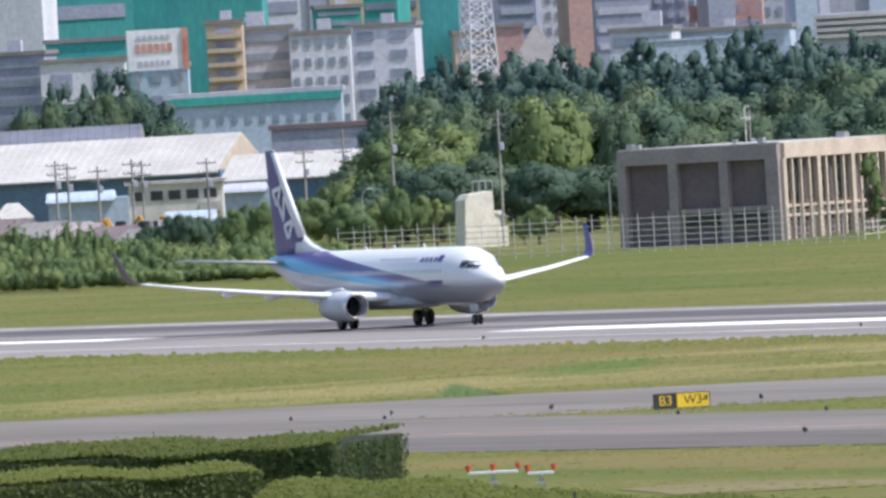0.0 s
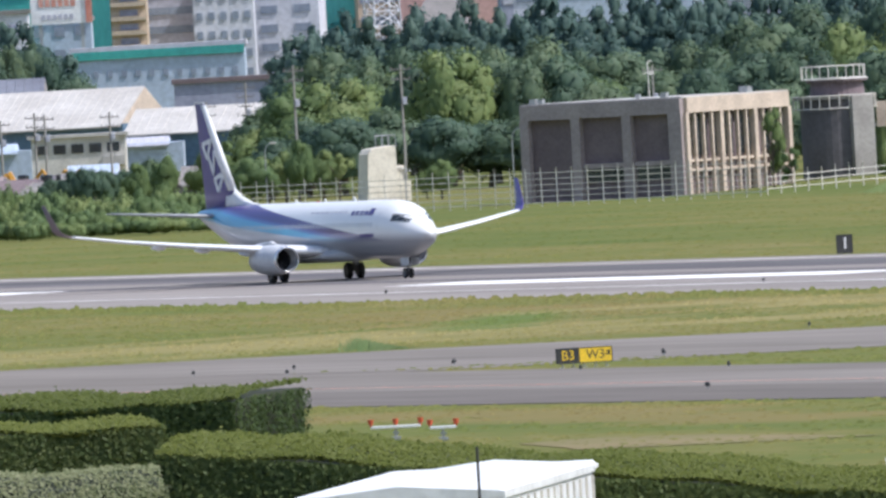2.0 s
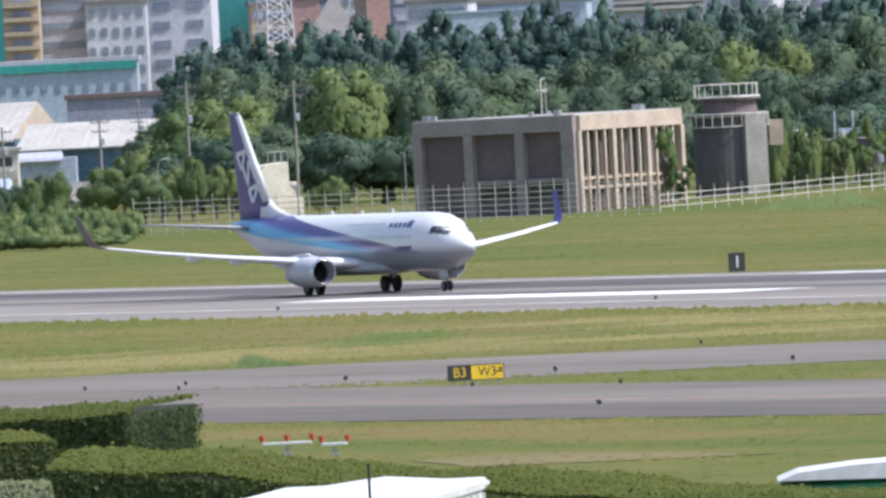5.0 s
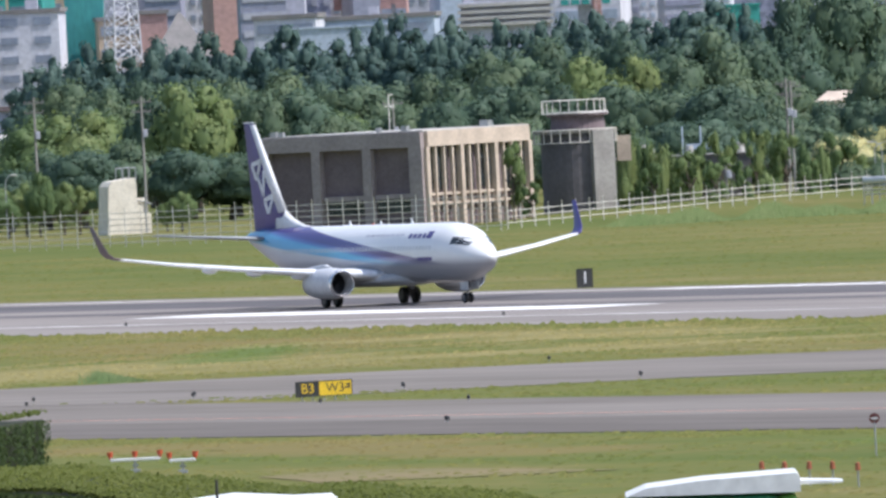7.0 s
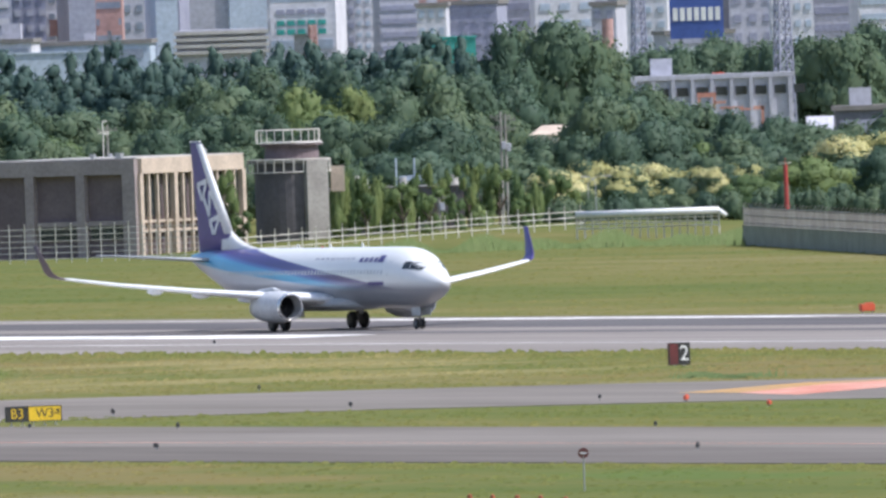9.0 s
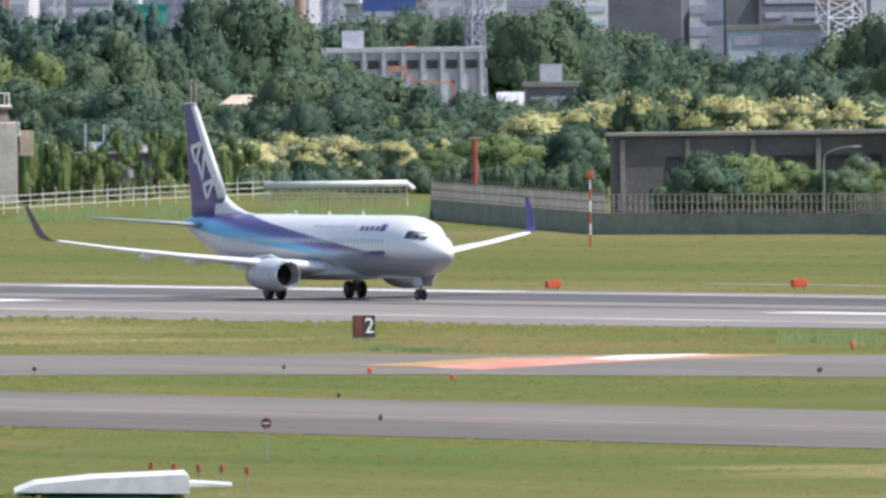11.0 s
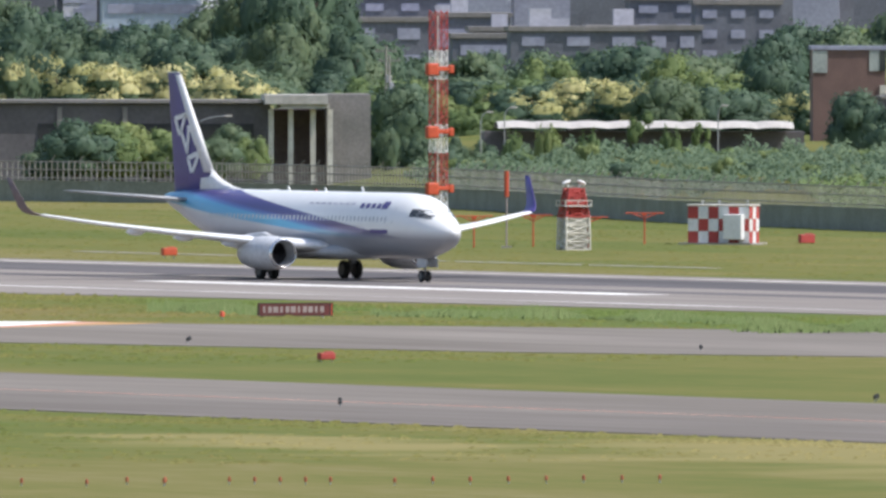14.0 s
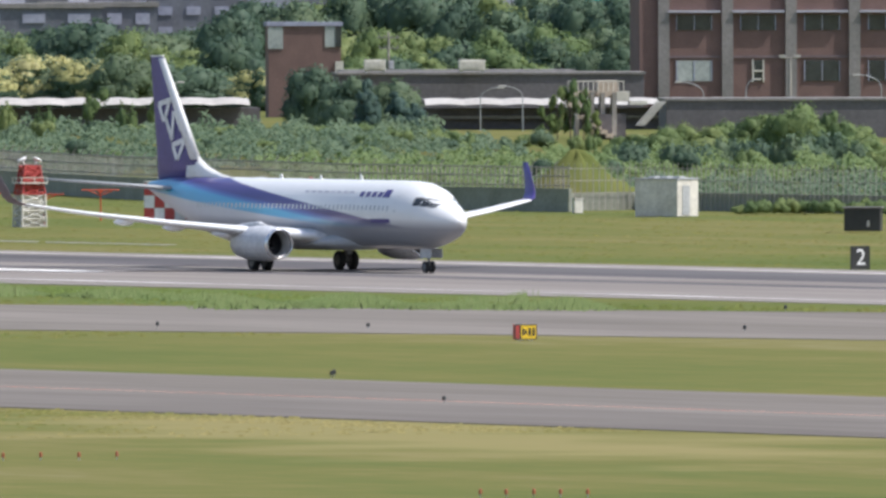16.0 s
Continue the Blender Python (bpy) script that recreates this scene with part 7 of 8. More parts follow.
def utility_pole(at, h, arms=2, m="concrete", thick=0.14):
    b = thing("utility_pole", "concrete utility pole with cross arms", "utility pole", at, 0, "utility poles")
    bm = bmesh.new()
    rod(bm, (0, 0, -0.05), (0, 0, h), thick, thick * 0.7)
    part("pole", bm, M[m], b)
    for k in range(arms):
        bm = bmesh.new()
        z = h - 0.5 - k * 0.9
        box(bm, 0, 0, z, 1.9 - 0.3 * k, 0.1, 0.1)
        for q in (-0.8, -0.3, 0.3, 0.8):
            rod(bm, (q, 0, z), (q, 0, z + 0.25), 0.05, seg=6)
        part("cross_arm", bm, M["pilaster"], b)
    bm = bmesh.new()
    box(bm, 0.25, 0, h * 0.72, 0.4, 0.35, 0.7, bevel=0.05)
    part("transformer", bm, M["citygrey"], b)
    return b


for (x, y, z), arms in (((-36.03, 2470, 11.99), 2), ((-45.99, 2480, 12.35), 2), ((22.21, 2420, 10.83), 2), ((-53.7, 2640, 10.26), 4), ((-57.98, 2660, 8.5), 2), ((-81.79, 2640, 8.73), 2), ((-80.34, 2630, 8.44), 2), ((-77.4, 2630, 8), 2), ((-73.8, 2620, 8.57), 3), ((-72.96, 2625, 8.33), 3), ((-66.03, 2600, 8.38), 2), ((94.86, 2400, 10.6), 1), ((94.75, 2390, 9.82), 1), ((139.18, 2330, 10.11), 2), ((-13.21, 2480, 10.58), 1), ((15.95, 2338, 4.49), 1), ((22.62, 2420, 10.6), 2)):
    utility_pole((x, y, 0), z, arms)


# ---- sheds, houses and the city ----
def gable(name, label, x0, x1, y, eave, ridge, m_wall, m_roof, deep=14.0, category="shed", end=1.6, turn=0.0, m_end=None):
    """A long shed whose ridge runs across the view; its right gable leans towards the eye."""
    b = thing(name, label, category, ((x0 + x1) / 2, y, 0), turn)
    w = (x1 - x0) / 2
    piece("wall", 0, deep / 2, eave / 2, 2 * w - 0.4, deep - 0.4, eave, m_wall, b)
    bm = bmesh.new()
    t = 0.15
    loft(bm, [[(x, -0.5, eave - 0.2), (x, deep / 2, ridge), (x, deep + 0.5, eave - 0.2), (x, deep + 0.5, eave - 0.2 - t), (x, deep / 2, ridge - t), (x, -0.5, eave - 0.2 - t)] for x in (-w, w - end)])
    part("roof", bm, m_roof, b, "pale corrugated sheet roof")
    bm = bmesh.new()
    loft(bm, [[(w - end - 0.1, 0, eave - 0.25), (w - end - 0.1, deep / 2, ridge - t), (w - end - 0.1, deep, eave - 0.25)], [(w - end + 0.05, 0, eave - 0.25), (w - end + 0.05, deep / 2, ridge - t), (w - end + 0.05, deep, eave - 0.25)]])
    part("gable", bm, m_end or m_wall, b)
    bm = bmesh.new()
    n = max(4, int(2 * w / 0.9))
    for k in range(n):
        x = -w + 0.3 + (2 * w - end - 0.6) * k / (n - 1)
        rod(bm, (x, -0.45, eave - 0.17), (x, deep / 2, ridge + 0.03), 0.05, seg=4)
    part("roof_ribs", bm, m_roof, b)
    return b


g = gable("warehouse", "long warehouse with a sunlit white sheet roof", -118, (-67.52, 2750, 7.99)[0], 2740, 6.4, 10.0, M["bluewall"], M["sheet"], 24, end=0.4, turn=-0.2, m_end=M["beige"])
gable("warehouse", "warehouse with a white sheet roof and dusty gable", (-67.48, 2700, 7.2)[0], (-51.9, 2700, 6.59)[0], 2700, 5.6, 7.9, M["bluewall"], M["sheet"], 16, end=0.4, turn=-0.16, m_end=M["beige"])
gable("warehouse", "low warehouse with a pale sheet roof", -125, (-75.93, 2790, 10.24)[0], 2790, 9.2, 11.2, M["pilaster"], M["slate"], 20)
hs = thing("white_house", "two-storey white house with a band of dark windows", "house", ((-70.49, 2650, 5.52)[0], 2650, 0))
piece("wall", 0, 3, 2.9, 9.2, 6, 5.8, M["offwhite"], hs)
piece("roof", 0, 3, 5.95, 9.9, 6.8, 0.3, M["sheet"], hs)
for k in range(5):
    piece("window", -3.6 + k * 1.75, -0.05, 4.7, 1.2, 0.1, 0.9, M["glass"], hs)
piece("balcony", 3.4, -0.7, 3.4, 2.2, 1.4, 0.9, M["sheet"], hs)
hs = thing("white_house", "small pale house with a hipped roof", "house", ((-85.9, 2630, 5.46)[0], 2630, 0))
piece("wall", 0, 2.5, 1.7, 3.4, 5, 3.4, M["offwhite"], hs)
bm = bmesh.new()
loft(bm, [[(-2, -0.3, 3.4), (2, -0.3, 3.4), (2, 5.3, 3.4), (-2, 5.3, 3.4)], [(-0.6, 2, 4.9), (0.6, 2, 4.9), (0.6, 3, 4.9), (-0.6, 3, 4.9)]])
part("roof", bm, M["sheet"], hs)
for q in (-0.8, 0.6):
    piece("window", q, -0.05, 2.4, 0.7, 0.1, 0.8, M["glass"], hs)
gable("blue_shed", "low shed with a blue sheet wall", (-84.15, 2680, 5.5)[0], (-75.78, 2680, 5.02)[0], 2680, 4.6, 5.3, M["cityblue"], M["cityblue"], 8)
gable("blue_shed", "low shed with a blue sheet wall", (-67.36, 2690, 5.02)[0], (-60.92, 2690, 4.65)[0], 2688, 4.6, 5.2, M["cityblue"], M["citygrey"], 8)
gable("blue_shed", "low shed with a pale blue sheet roof", (-70.4, 2600, 3.2)[0], (-63.88, 2600, 3.37)[0], 2600, 1.9, 3.4, M["citywhite"], M["cityblue"], 8)
for k in range(6):
    gable("yard_shed", "long low yard shed with a dark weathered roof", -90 + 3.3 * k, -85.2 + 3.3 * k, 2546 - 2.5 * k, 2.9 - 0.27 * k, 4.3 - 0.36 * k, M["darkwall"], M[("brownframe", "brown", "pilaster")[k % 3]], 6, end=0.3, turn=-0.4)
RC_ = random.Random(11)
for k in range(16):
    x = -92 + k * 2.3 + RC_.uniform(-0.6, 0.6)
    y = RC_.uniform(2555, 2610)
    gable("small_shed", "small weathered shed with a dark sloping roof", x - 1.6, x + 1.6, y, RC_.uniform(1.4, 2.0), RC_.uniform(2.3, 3.1), M[RC_.choice(["brown", "pilaster", "darkwall"])], M[RC_.choice(["pilaster", "brown", "brownframe", "darkwall"])], 5, end=0.3)


def machine(x, y, s=1.0):
    """A yellow excavator parked among the sheds."""
    b = thing("excavator", "yellow excavator parked in the yard", "excavator", (x, y, 0), RC_.uniform(-0.6, 0.6), "parked excavators")
    piece("tracks", 0, 0, 0.4, 2.6, 1.8, 0.8, M["black"], b, bevel=0.2)
    piece("body", -0.2, 0, 1.4, 2.2, 1.7, 1.1, M["machine"], b, bevel=0.15)
    piece("cab", 0.6, -0.4, 2.2, 0.9, 0.8, 1.1, M["glass"], b, bevel=0.1)
    bm = bmesh.new()
    rod(bm, (1.0, 0.2, 1.5), (2.4, 0.2, 3.1), 0.2, 0.16)
    rod(bm, (2.4, 0.2, 3.1), (3.3, 0.2, 1.6), 0.16, 0.12)
    part("boom", bm, M["machine"], b)
    bm = bmesh.new()
    box(bm, 3.3, 0.2, 1.3, 0.6, 0.8, 0.6, bevel=0.1)
    part("bucket", bm, M["machine"], b)


M["machine"] = mat("machine_yellow", (0.62, 0.30, 0.02), (0.5, 0.24, 0.03), 0.7, 0.5)
for p in ((-77.93, 2600, 4.45), (-75.23, 2610, 4.48), (-71.25, 2590, 4.53), (-72.48, 2595, 4.34), (-78.04, 2585, 4.21)):
    machine(p[0], p[1])


def block(label, x0, x1, y, z0, z1, m, floors=0, wm="cityglass", cols=0, deep=14.0, name="office_block", roof="pilaster", top=True, balcony=False):
    """A city building with storey bands or single windows."""
    b = thing(name, label, "building", ((x0 + x1) / 2, y, 0), RC_.uniform(-0.12, 0.12) if deep > 10 else 0)
    w = x1 - x0
    piece("wall", 0, deep / 2, z1 / 2, w, deep, z1, M[m], b)
    piece("roof", 0, deep / 2, z1 + 0.25, w + 0.5, deep + 0.5, 0.5, M[roof], b)
    if top:
        s = RC_.uniform(1.2, 2.4)
        piece("roof_unit", w * RC_.uniform(-0.3, 0.3), deep / 3, z1 + 0.5 + s * 0.4, s, s, s * 0.8, M["citygrey"], b)
    zlo = max(1.5, z0 - 2)
    if floors:
        st = (z1 - zlo) / floors
        for k in range(floors):
            z = zlo + st * (k + 0.55)
            if cols:
                for c in range(cols):
                    piece("window", -w / 2 + w * (c + 0.5) / cols, -0.04, z, w / cols * 0.5, 0.16, st * 0.42, M[wm], b)
            else:
                piece("window_band", 0, -0.04, z, w * 0.9, 0.16, st * 0.4, M[wm], b)
            if balcony:
                piece("balcony", 0, -0.45, z - st * 0.42, w * 0.96, 0.9, st * 0.3, M[m], b)
    return b


# the long blue-grey hall with small windows
lh = block("long pale blue-grey hall with a row of small windows", -78.64, -59.86, 2950, 8.59, 13.01, "cityblue", 0, top=False, roof="citygrey", deep=9.5)
lw = ((-59.85, 2950, 10.51)[0] - (-78.63, 2950, 11.59)[0])
for k in range(12):
    piece("window", -lw / 2 + lw * (k + 0.7) / 12.4, -0.05, 10.6 - 0.03 * k, 0.55, 0.12, 0.75, M["cityglass"], lh)
piece("parapet", 0, -0.1, 12.6, lw, 0.4, 0.9, M["teal"], lh, "pale teal parapet")
block("low dark red-brown sheds under the hall", -65.44, -52.99, 2850, 7.32, 9.51, "citydark", 0, top=False, deep=8, roof="brown")

block("tall office block wrapped in green scaffold netting", -116.66, -95.84, 3450, 14.17, 46.47, "net", 8, "citydark", top=False, name="netted_block")
block("tall office block wrapped in green scaffold netting", -97.24, -79.61, 3460, 11.66, 45.49, "net", 0, top=False, name="netted_block")
block("pale grey tower with vertical bands", -111.65, -105.17, 3380, 15.99, 39.19, "citywhite", 0, cols=0, name="tower_block")
block("slate block behind the trees", -110.86, -101.25, 3250, 8.87, 18.34, "citydark", 5)
block("low white building beside the netting", -101.48, -91.36, 3240, 13.78, 17.15, "citywhite", 1, "citydark", 2, top=False, deep=8)
block("teal and white low building", -101.4, -91.56, 3260, 16.96, 19.47, "teal", 0, top=False, deep=8)
bl = block("grey block that carries a billboard", -92.1, -84.43, 3262, 9.81, 15.92, "cityblue", 3, cols=3, top=False, deep=8)
bd = thing("billboard", "large white billboard with red lettering bars", "billboard", ((-87.68, 3250, 17.97)[0], 3250, 0))
zc = (-87.68, 3250, 18.11)[2]
piece("board", 0, 0, zc, 7.2, 0.4, 4.9, M["white"], bd)
piece("edge_panel", 3.4, -0.25, zc, 0.75, 0.3, 4.9, M["red_marking"], bd, "red edge panel")
for q, h, w, m in ((1.5, 0.5, 4.2, "citygrey"), (0.2, 1.1, 4.6, "red_marking"), (-1.6, 0.6, 4.0, "citygrey")):
    for k in range(6):
        piece("bar", -0.4 + (k - 2.5) * w / 6, -0.24, zc + q, w / 6 * 0.7, 0.08, h, M[m], bd)
for q in (-2.5, 2.5):
    piece("post", q, 0.5, (zc - 2) / 2, 0.4, 0.4, zc - 2, M["steel"], bd)
block("cream block with stacked balconies", -82.96, -78.56, 3300, 10.56, 20.72, "cream", 7, "citydark", 1, balcony=True, name="balcony_block", deep=9)
block("stepped white block with dark windows", -78.96, -72.76, 3310, 10.22, 19.72, "citygrey", 5, deep=9)
block("stepped white block with dark windows", -73.03, -65.67, 3305, 9.19, 18.81, "citywhite", 5, "cityglass", 5, deep=9)
block("white block with plain side walls", -66.12, -57.97, 3320, 7.31, 19.18, "citywhite", 6, "cityglass", 2)
block("pale teal block behind", -71.99, -66.3, 3420, 18.55, 21.75, "teal", 4)
block("block wrapped in green scaffold netting", -57.7, -52.96, 3350, 13.9, 39.54, "net", 0, top=False, name="netted_block", deep=9)
block("dark red brick block", -48.31, -44.85, 3330, 11.22, 18.28, "cityred", 0, top=False)
block("low cream block among taller ones", -53.4, -48.27, 3335, 11.44, 17.68, "cream", 3)
py = thing("pyramid_roof", "grey pyramid roof of a hall", "building", ((-42.94, 3300, 14.57)[0], 3300, 0))
zt, zb = (-42.72, 3300, 18.34)[2], (-43.04, 3300, 12.85)[2]
bm = bmesh.new()
loft(bm, [[(-3.8, 0, zb), (3.8, 0, zb), (3.8, 8, zb), (-3.8, 8, zb)], [(-0.2, 3.9, zt), (0.2, 3.9, zt), (0.2, 4.1, zt), (-0.2, 4.1, zt)]])
part("roof", bm, M["pilaster"], py)
piece("wall", 0, 4, zb / 2, 7.4, 7.8, zb, M["citygrey"], py)
for *rc, m, fl, cols in ((-67.5, -63.13, 3500, 18.16, 33.44, "teal", 8, 0), (-64.22, -60.56, 3520, 18.31, 33.31, "cream", 8, 2), (-50.03, -45.3, 3500, 17.14, 32.43, "citydark", 9, 0), (-46.21, -40.9, 3540, 16.07, 32.27, "citywhite", 9, 4), (-39.92, -36.95, 3400, 13.31, 29.57, "cityred", 0, 0), (-37.46, -30.22, 3480, 15.67, 31.59, "citydark", 8, 0), (-33.95, -26.4, 3300, 13.15, 16.93, "citywhite", 2, 0), (-30.4, -25.67, 3500, 15.29, 31.3, "citydark", 9, 3), (-25.43, -22.37, 3420, 15.95, 23.07, "citywhite", 4, 2), (-22.4, -19.01, 3400, 15.11, 22.89, "citydark", 0, 0), (-19.26, -15.83, 3430, 15.57, 24.13, "cityred", 5, 0), (-16.18, -11.47, 3480, 14.52, 28.27, "citygrey", 7, 3), (-11.53, -8.76, 3410, 15.05, 22.28, "cityblue", 0, 0), (-29.31, -12.05, 3320, 12.89, 16.34, "cityblue", 2, 0)):
    block("city block among the rooftops", *(float(v) for v in rc), m, fl, "cityglass" if m != "citydark" else "citygrey", cols)
for *c, m in ((-24.95, -22.68, 3415, 17.38, 19.51, "cityred"), (-18.71, -16.29, 3425, 17.85, 19.85, "orange")):
    x0, x1, y, z0, z1 = c
    p = thing("wall_panel_sign", "plain orange panel on a city wall", "sign", ((x0 + x1) / 2, y - 1.2, 0))
    piece("panel", 0, 0, (z0 + z1) / 2, x1 - x0, 0.4, z1 - z0, M["cityred"], p)
    piece("post", 0, 0.3, z0 / 2, 0.5, 0.4, z0, M["steel"], p)
x0, x1, y, z0, z1 = -8.91, 2.25, 3350, 14.44, 17.65
sd = thing("striped_hall", "white hall with stacked horizontal bands", "building", ((x0 + x1) / 2, y, 0))
piece("wall", 0, 6, z1 / 2, x1 - x0, 12, z1, M["citygrey"], sd)
for k in range(4):
    piece("band", 0, -0.4, z0 + (z1 - z0) * (k + 0.5) / 4, x1 - x0 + 0.6, 1.0, 0.42, M["sheet"], sd)
for *rc, m, fl, cols in ((2.48, 11.31, 3480, 15.43, 31.73, "citywhite", 6, 0), (11.44, 14.26, 3560, 16.18, 31.74, "citygrey", 9, 2), (13.79, 17.22, 3500, 15.75, 31.48, "citywhite", 12, 3), (16.75, 21.77, 3440, 15.43, 21.88, "citygrey", 5, 0), (21.31, 25.01, 3420, 14.98, 19.46, "citywhite", 3, 3), (25.18, 31.81, 3460, 15.79, 19.54, "citydark", 4, 4), (32.57, 37.7, 3520, 15.46, 30.85, "citygrey", 8, 0), (37.08, 44.88, 3500, 13.1, 30.59, "citywhite", 9, 3), (40.49, 43.42, 3200, 9.1, 19.09, "citygrey", 5, 2), (46.37, 52.92, 3420, 11.55, 20.81, "citywhite", 6, 4), (52.06, 60.5, 3380, 11.43, 14.95, "citygrey", 3, 0), (62.57, 68.44, 3520, 12.19, 29.78, "citygrey", 8, 3), (66.57, 71.95, 3450, 12.22, 20.84, "citywhite", 5, 4), (73.64, 80.28, 3540, 13.22, 29.43, "citygrey", 8, 0), (78.83, 86.11, 3500, 13.1, 18.93, "citywhite", 4, 0)):
    block("pale city block beyond the wood", *(float(v) for v in rc), m, fl, "cityblue" if m == "citywhite" else "citydark", cols)
x0, x1, y, z0, z1 = 2.87, 10.81, 3470, 16.39, 20.51
sg = thing("rooftop_sign", "white wall sign with rows of teal lettering bars", "sign", ((x0 + x1) / 2, y, 0))
piece("board", 0, 0, (z0 + z1) / 2, x1 - x0, 0.5, z1 - z0, M["citywhite"], sg)
piece("post", 0, 1, z0 / 2, 2, 0.5, z0, M["steel"], sg)
for q in (0.1, 0.38, 0.72):
    for k in range(5):
        piece("bar", (k - 2) * (x1 - x0) / 6, -0.3, z0 + (z1 - z0) * q, (x1 - x0) / 8, 0.1, (z1 - z0) * 0.16, M["teal"] if q < 0.6 else M["citydark"], sg)
x0, x1, y, z0, z1 = 51.31, 57.84, 3300, 14.6, 20.3
sg = thing("rooftop_sign", "blue rooftop sign with white lettering bars", "sign", ((x0 + x1) / 2, y, 0))
M["signblue"] = mat("sign_blue", (0.06, 0.11, 0.36), (0.05, 0.09, 0.3), 0.3, 0.6)
piece("board", 0, 0, (z0 + z1) / 2, x1 - x0, 0.5, z1 - z0, M["signblue"], sg)
for k in range(7):
    piece("bar", (k - 3) * (x1 - x0) / 7.6, -0.3, z0 + (z1 - z0) * 0.52, (x1 - x0) / 11, 0.1, 1.6, M["white"], sg)
for q in (-2, 2):
    piece("post", q, 0.6, z0 / 2, 0.4, 0.5, z0, M["steel"], sg)
tr = slab_building("teal_roof", "low hall with a bright teal roof", 21.84, 27.61, 3300, 13.79, 15.64, M["teal"], roof=M["teal"])
slab_building("teal_roof", "low hall with a pale teal roof", -29, -16.72, 3280, 12.8, 15.53, M["cityblue"], roof=M["cityblue"])
wb = block("long pale factory building with vertical bays", 33.32, 56.99, 2850, 7.04, 11.37, "citygrey", 0, deep=9.5, roof="citygrey")
for k in range(12):
    piece("bay", -11 + k * 2.05, -0.2, 9, 0.35, 0.4, 4.6, M["citygrey"], wb)
    piece("window", -10 + k * 2.05, -0.06, 10.1, 1.2, 0.12, 0.9, M["glass"], wb)
fr = thing("red_gantry", "red steel gantry with beams beside the factory", "gantry", ((50.16, 2830, 8.73)[0], 2830, 0))
for x, z, sx, sz in ((-2.6, 9.8, 2.0, 1.1), (-1.2, 9.0, 1.2, 0.6), (0, 8.4, 2.4, 0.5), (1.4, 8.2, 1.2, 0.5), (2.8, 8.3, 1.2, 0.9), (-3.4, 9.0, 0.3, 2.6), (-1.8, 9.0, 0.3, 2.6), (3.2, 8.0, 0.3, 2.2)):
    piece("beam", x, 0, z, sx, 0.5, sz * 0.45, M["red_marking"], fr)
for x in (-3.4, 0, 3.2):
    piece("leg", x, 0, 3.9, 0.3, 0.4, 7.8, M["red_marking"], fr)
hr = thing("red_roof_house", "house with a pale dusty pink roof in the trees", "house", ((28.81, 2560, 9.58)[0], 2560, 0))
piece("wall", 0, 3, 3.9, 4.4, 6, 7.8, M["offwhite"], hr)
bm = bmesh.new()
loft(bm, [[(-2.6, -0.4, 7.8), (2.6, -0.4, 7.8), (2.6, 6.4, 7.8), (-2.6, 6.4, 7.8)], [(-1.4, 2.8, 8.7), (1.4, 2.8, 8.7), (1.4, 3.2, 8.7), (-1.4, 3.2, 8.7)]])
part("roof", bm, M["beige"], hr)

ch = thing("chimney", "red and white banded factory chimney", "chimney", ((38.42, 2900, 13.98)[0], 2900, 0))
zz = [0, 10.6, 13.9, 18.0]
for m, a, b in zip(("red", "offwhite", "cityred"), zz, zz[1:]):
    bm = bmesh.new()
    rod(bm, (0, 0, a), (0, 0, b), 0.75 - a * 0.008, 0.75 - b * 0.008, 20)
    part("band", bm, M[m], ch, smooth=False)
for (x, y, z), h0, m, top in (((6.82, 2880, 17.54), 0.8, "cityred", 18.5), ((57.1, 2900, 15.74), 1.0, "citydark", 28), ((-49.68, 3280, 17.76), 2.2, "citywhite", 34), ((45.34, 3150, 17.04), 1.0, "citydark", 26), ((49.41, 2860, 9.45), 1.2, "orange", 12), ((177.72, 2640, 11.52), 0.9, "teal", 18)):
    ms = thing("lattice_mast", "steel lattice mast rising over the trees", "mast", (x, y, 0), 0.4)
    lattice("lattice_section", ms, 0, top * 0.55, h0, h0 * 0.7, M[m], 10, 0.12)
    lattice("lattice_section", ms, top * 0.55, top, h0 * 0.7, h0 * 0.35, M[m], 10, 0.1)

# later stretch: flat grey roofs above the trees
for *rc, m, fl, cols in ((87.17, 98.55, 3000, 6.87, 12.81, "cityblue", 3, 0), (110.51, 122.24, 2960, 10.37, 12.22, "citygrey", 0, 0), (111.3, 126.02, 2940, 6.66, 10.46, "slate", 2, 3), (119.77, 127.93, 2900, 8.09, 11.12, "slate", 1, 0), (122.85, 131.86, 2880, 6.4, 9.7, "slate", 1, 0), (119.65, 136.31, 2850, 5.55, 9.11, "slate", 2, 0), (132.85, 144.65, 2827, 6.56, 10.1, "slate", 2, 4), (144.72, 153.62, 2840, 6.18, 12.7, "slate", 4, 3), (61.39, 69.7, 2850, 5.49, 7.57, "slate", 1, 0), (113.39, 125.08, 2950, 6.8, 12.95, "slate", 4, 3), (124.43, 138.55, 2820, 7.35, 10, "slate", 2, 3), (138.73, 154.85, 2860, 7.1, 13.07, "slate", 4, 4)):
    block("grey low-rise block above the trees", *(float(v) for v in rc), m, fl, "citydark", cols, deep=9.5)
# banded lattice tower over the far roofs
ms = thing("lattice_mast", "tall red and white banded steel lattice tower", "mast", (99.5, 3000, 0), 0.3)
for k in range(5):
    lattice("lattice_section", ms, k * 8, (k + 1) * 8, 2.6 - k * 0.25, 2.35 - k * 0.25, M[("cityred", "citywhite")[k % 2]], 4, 0.13)
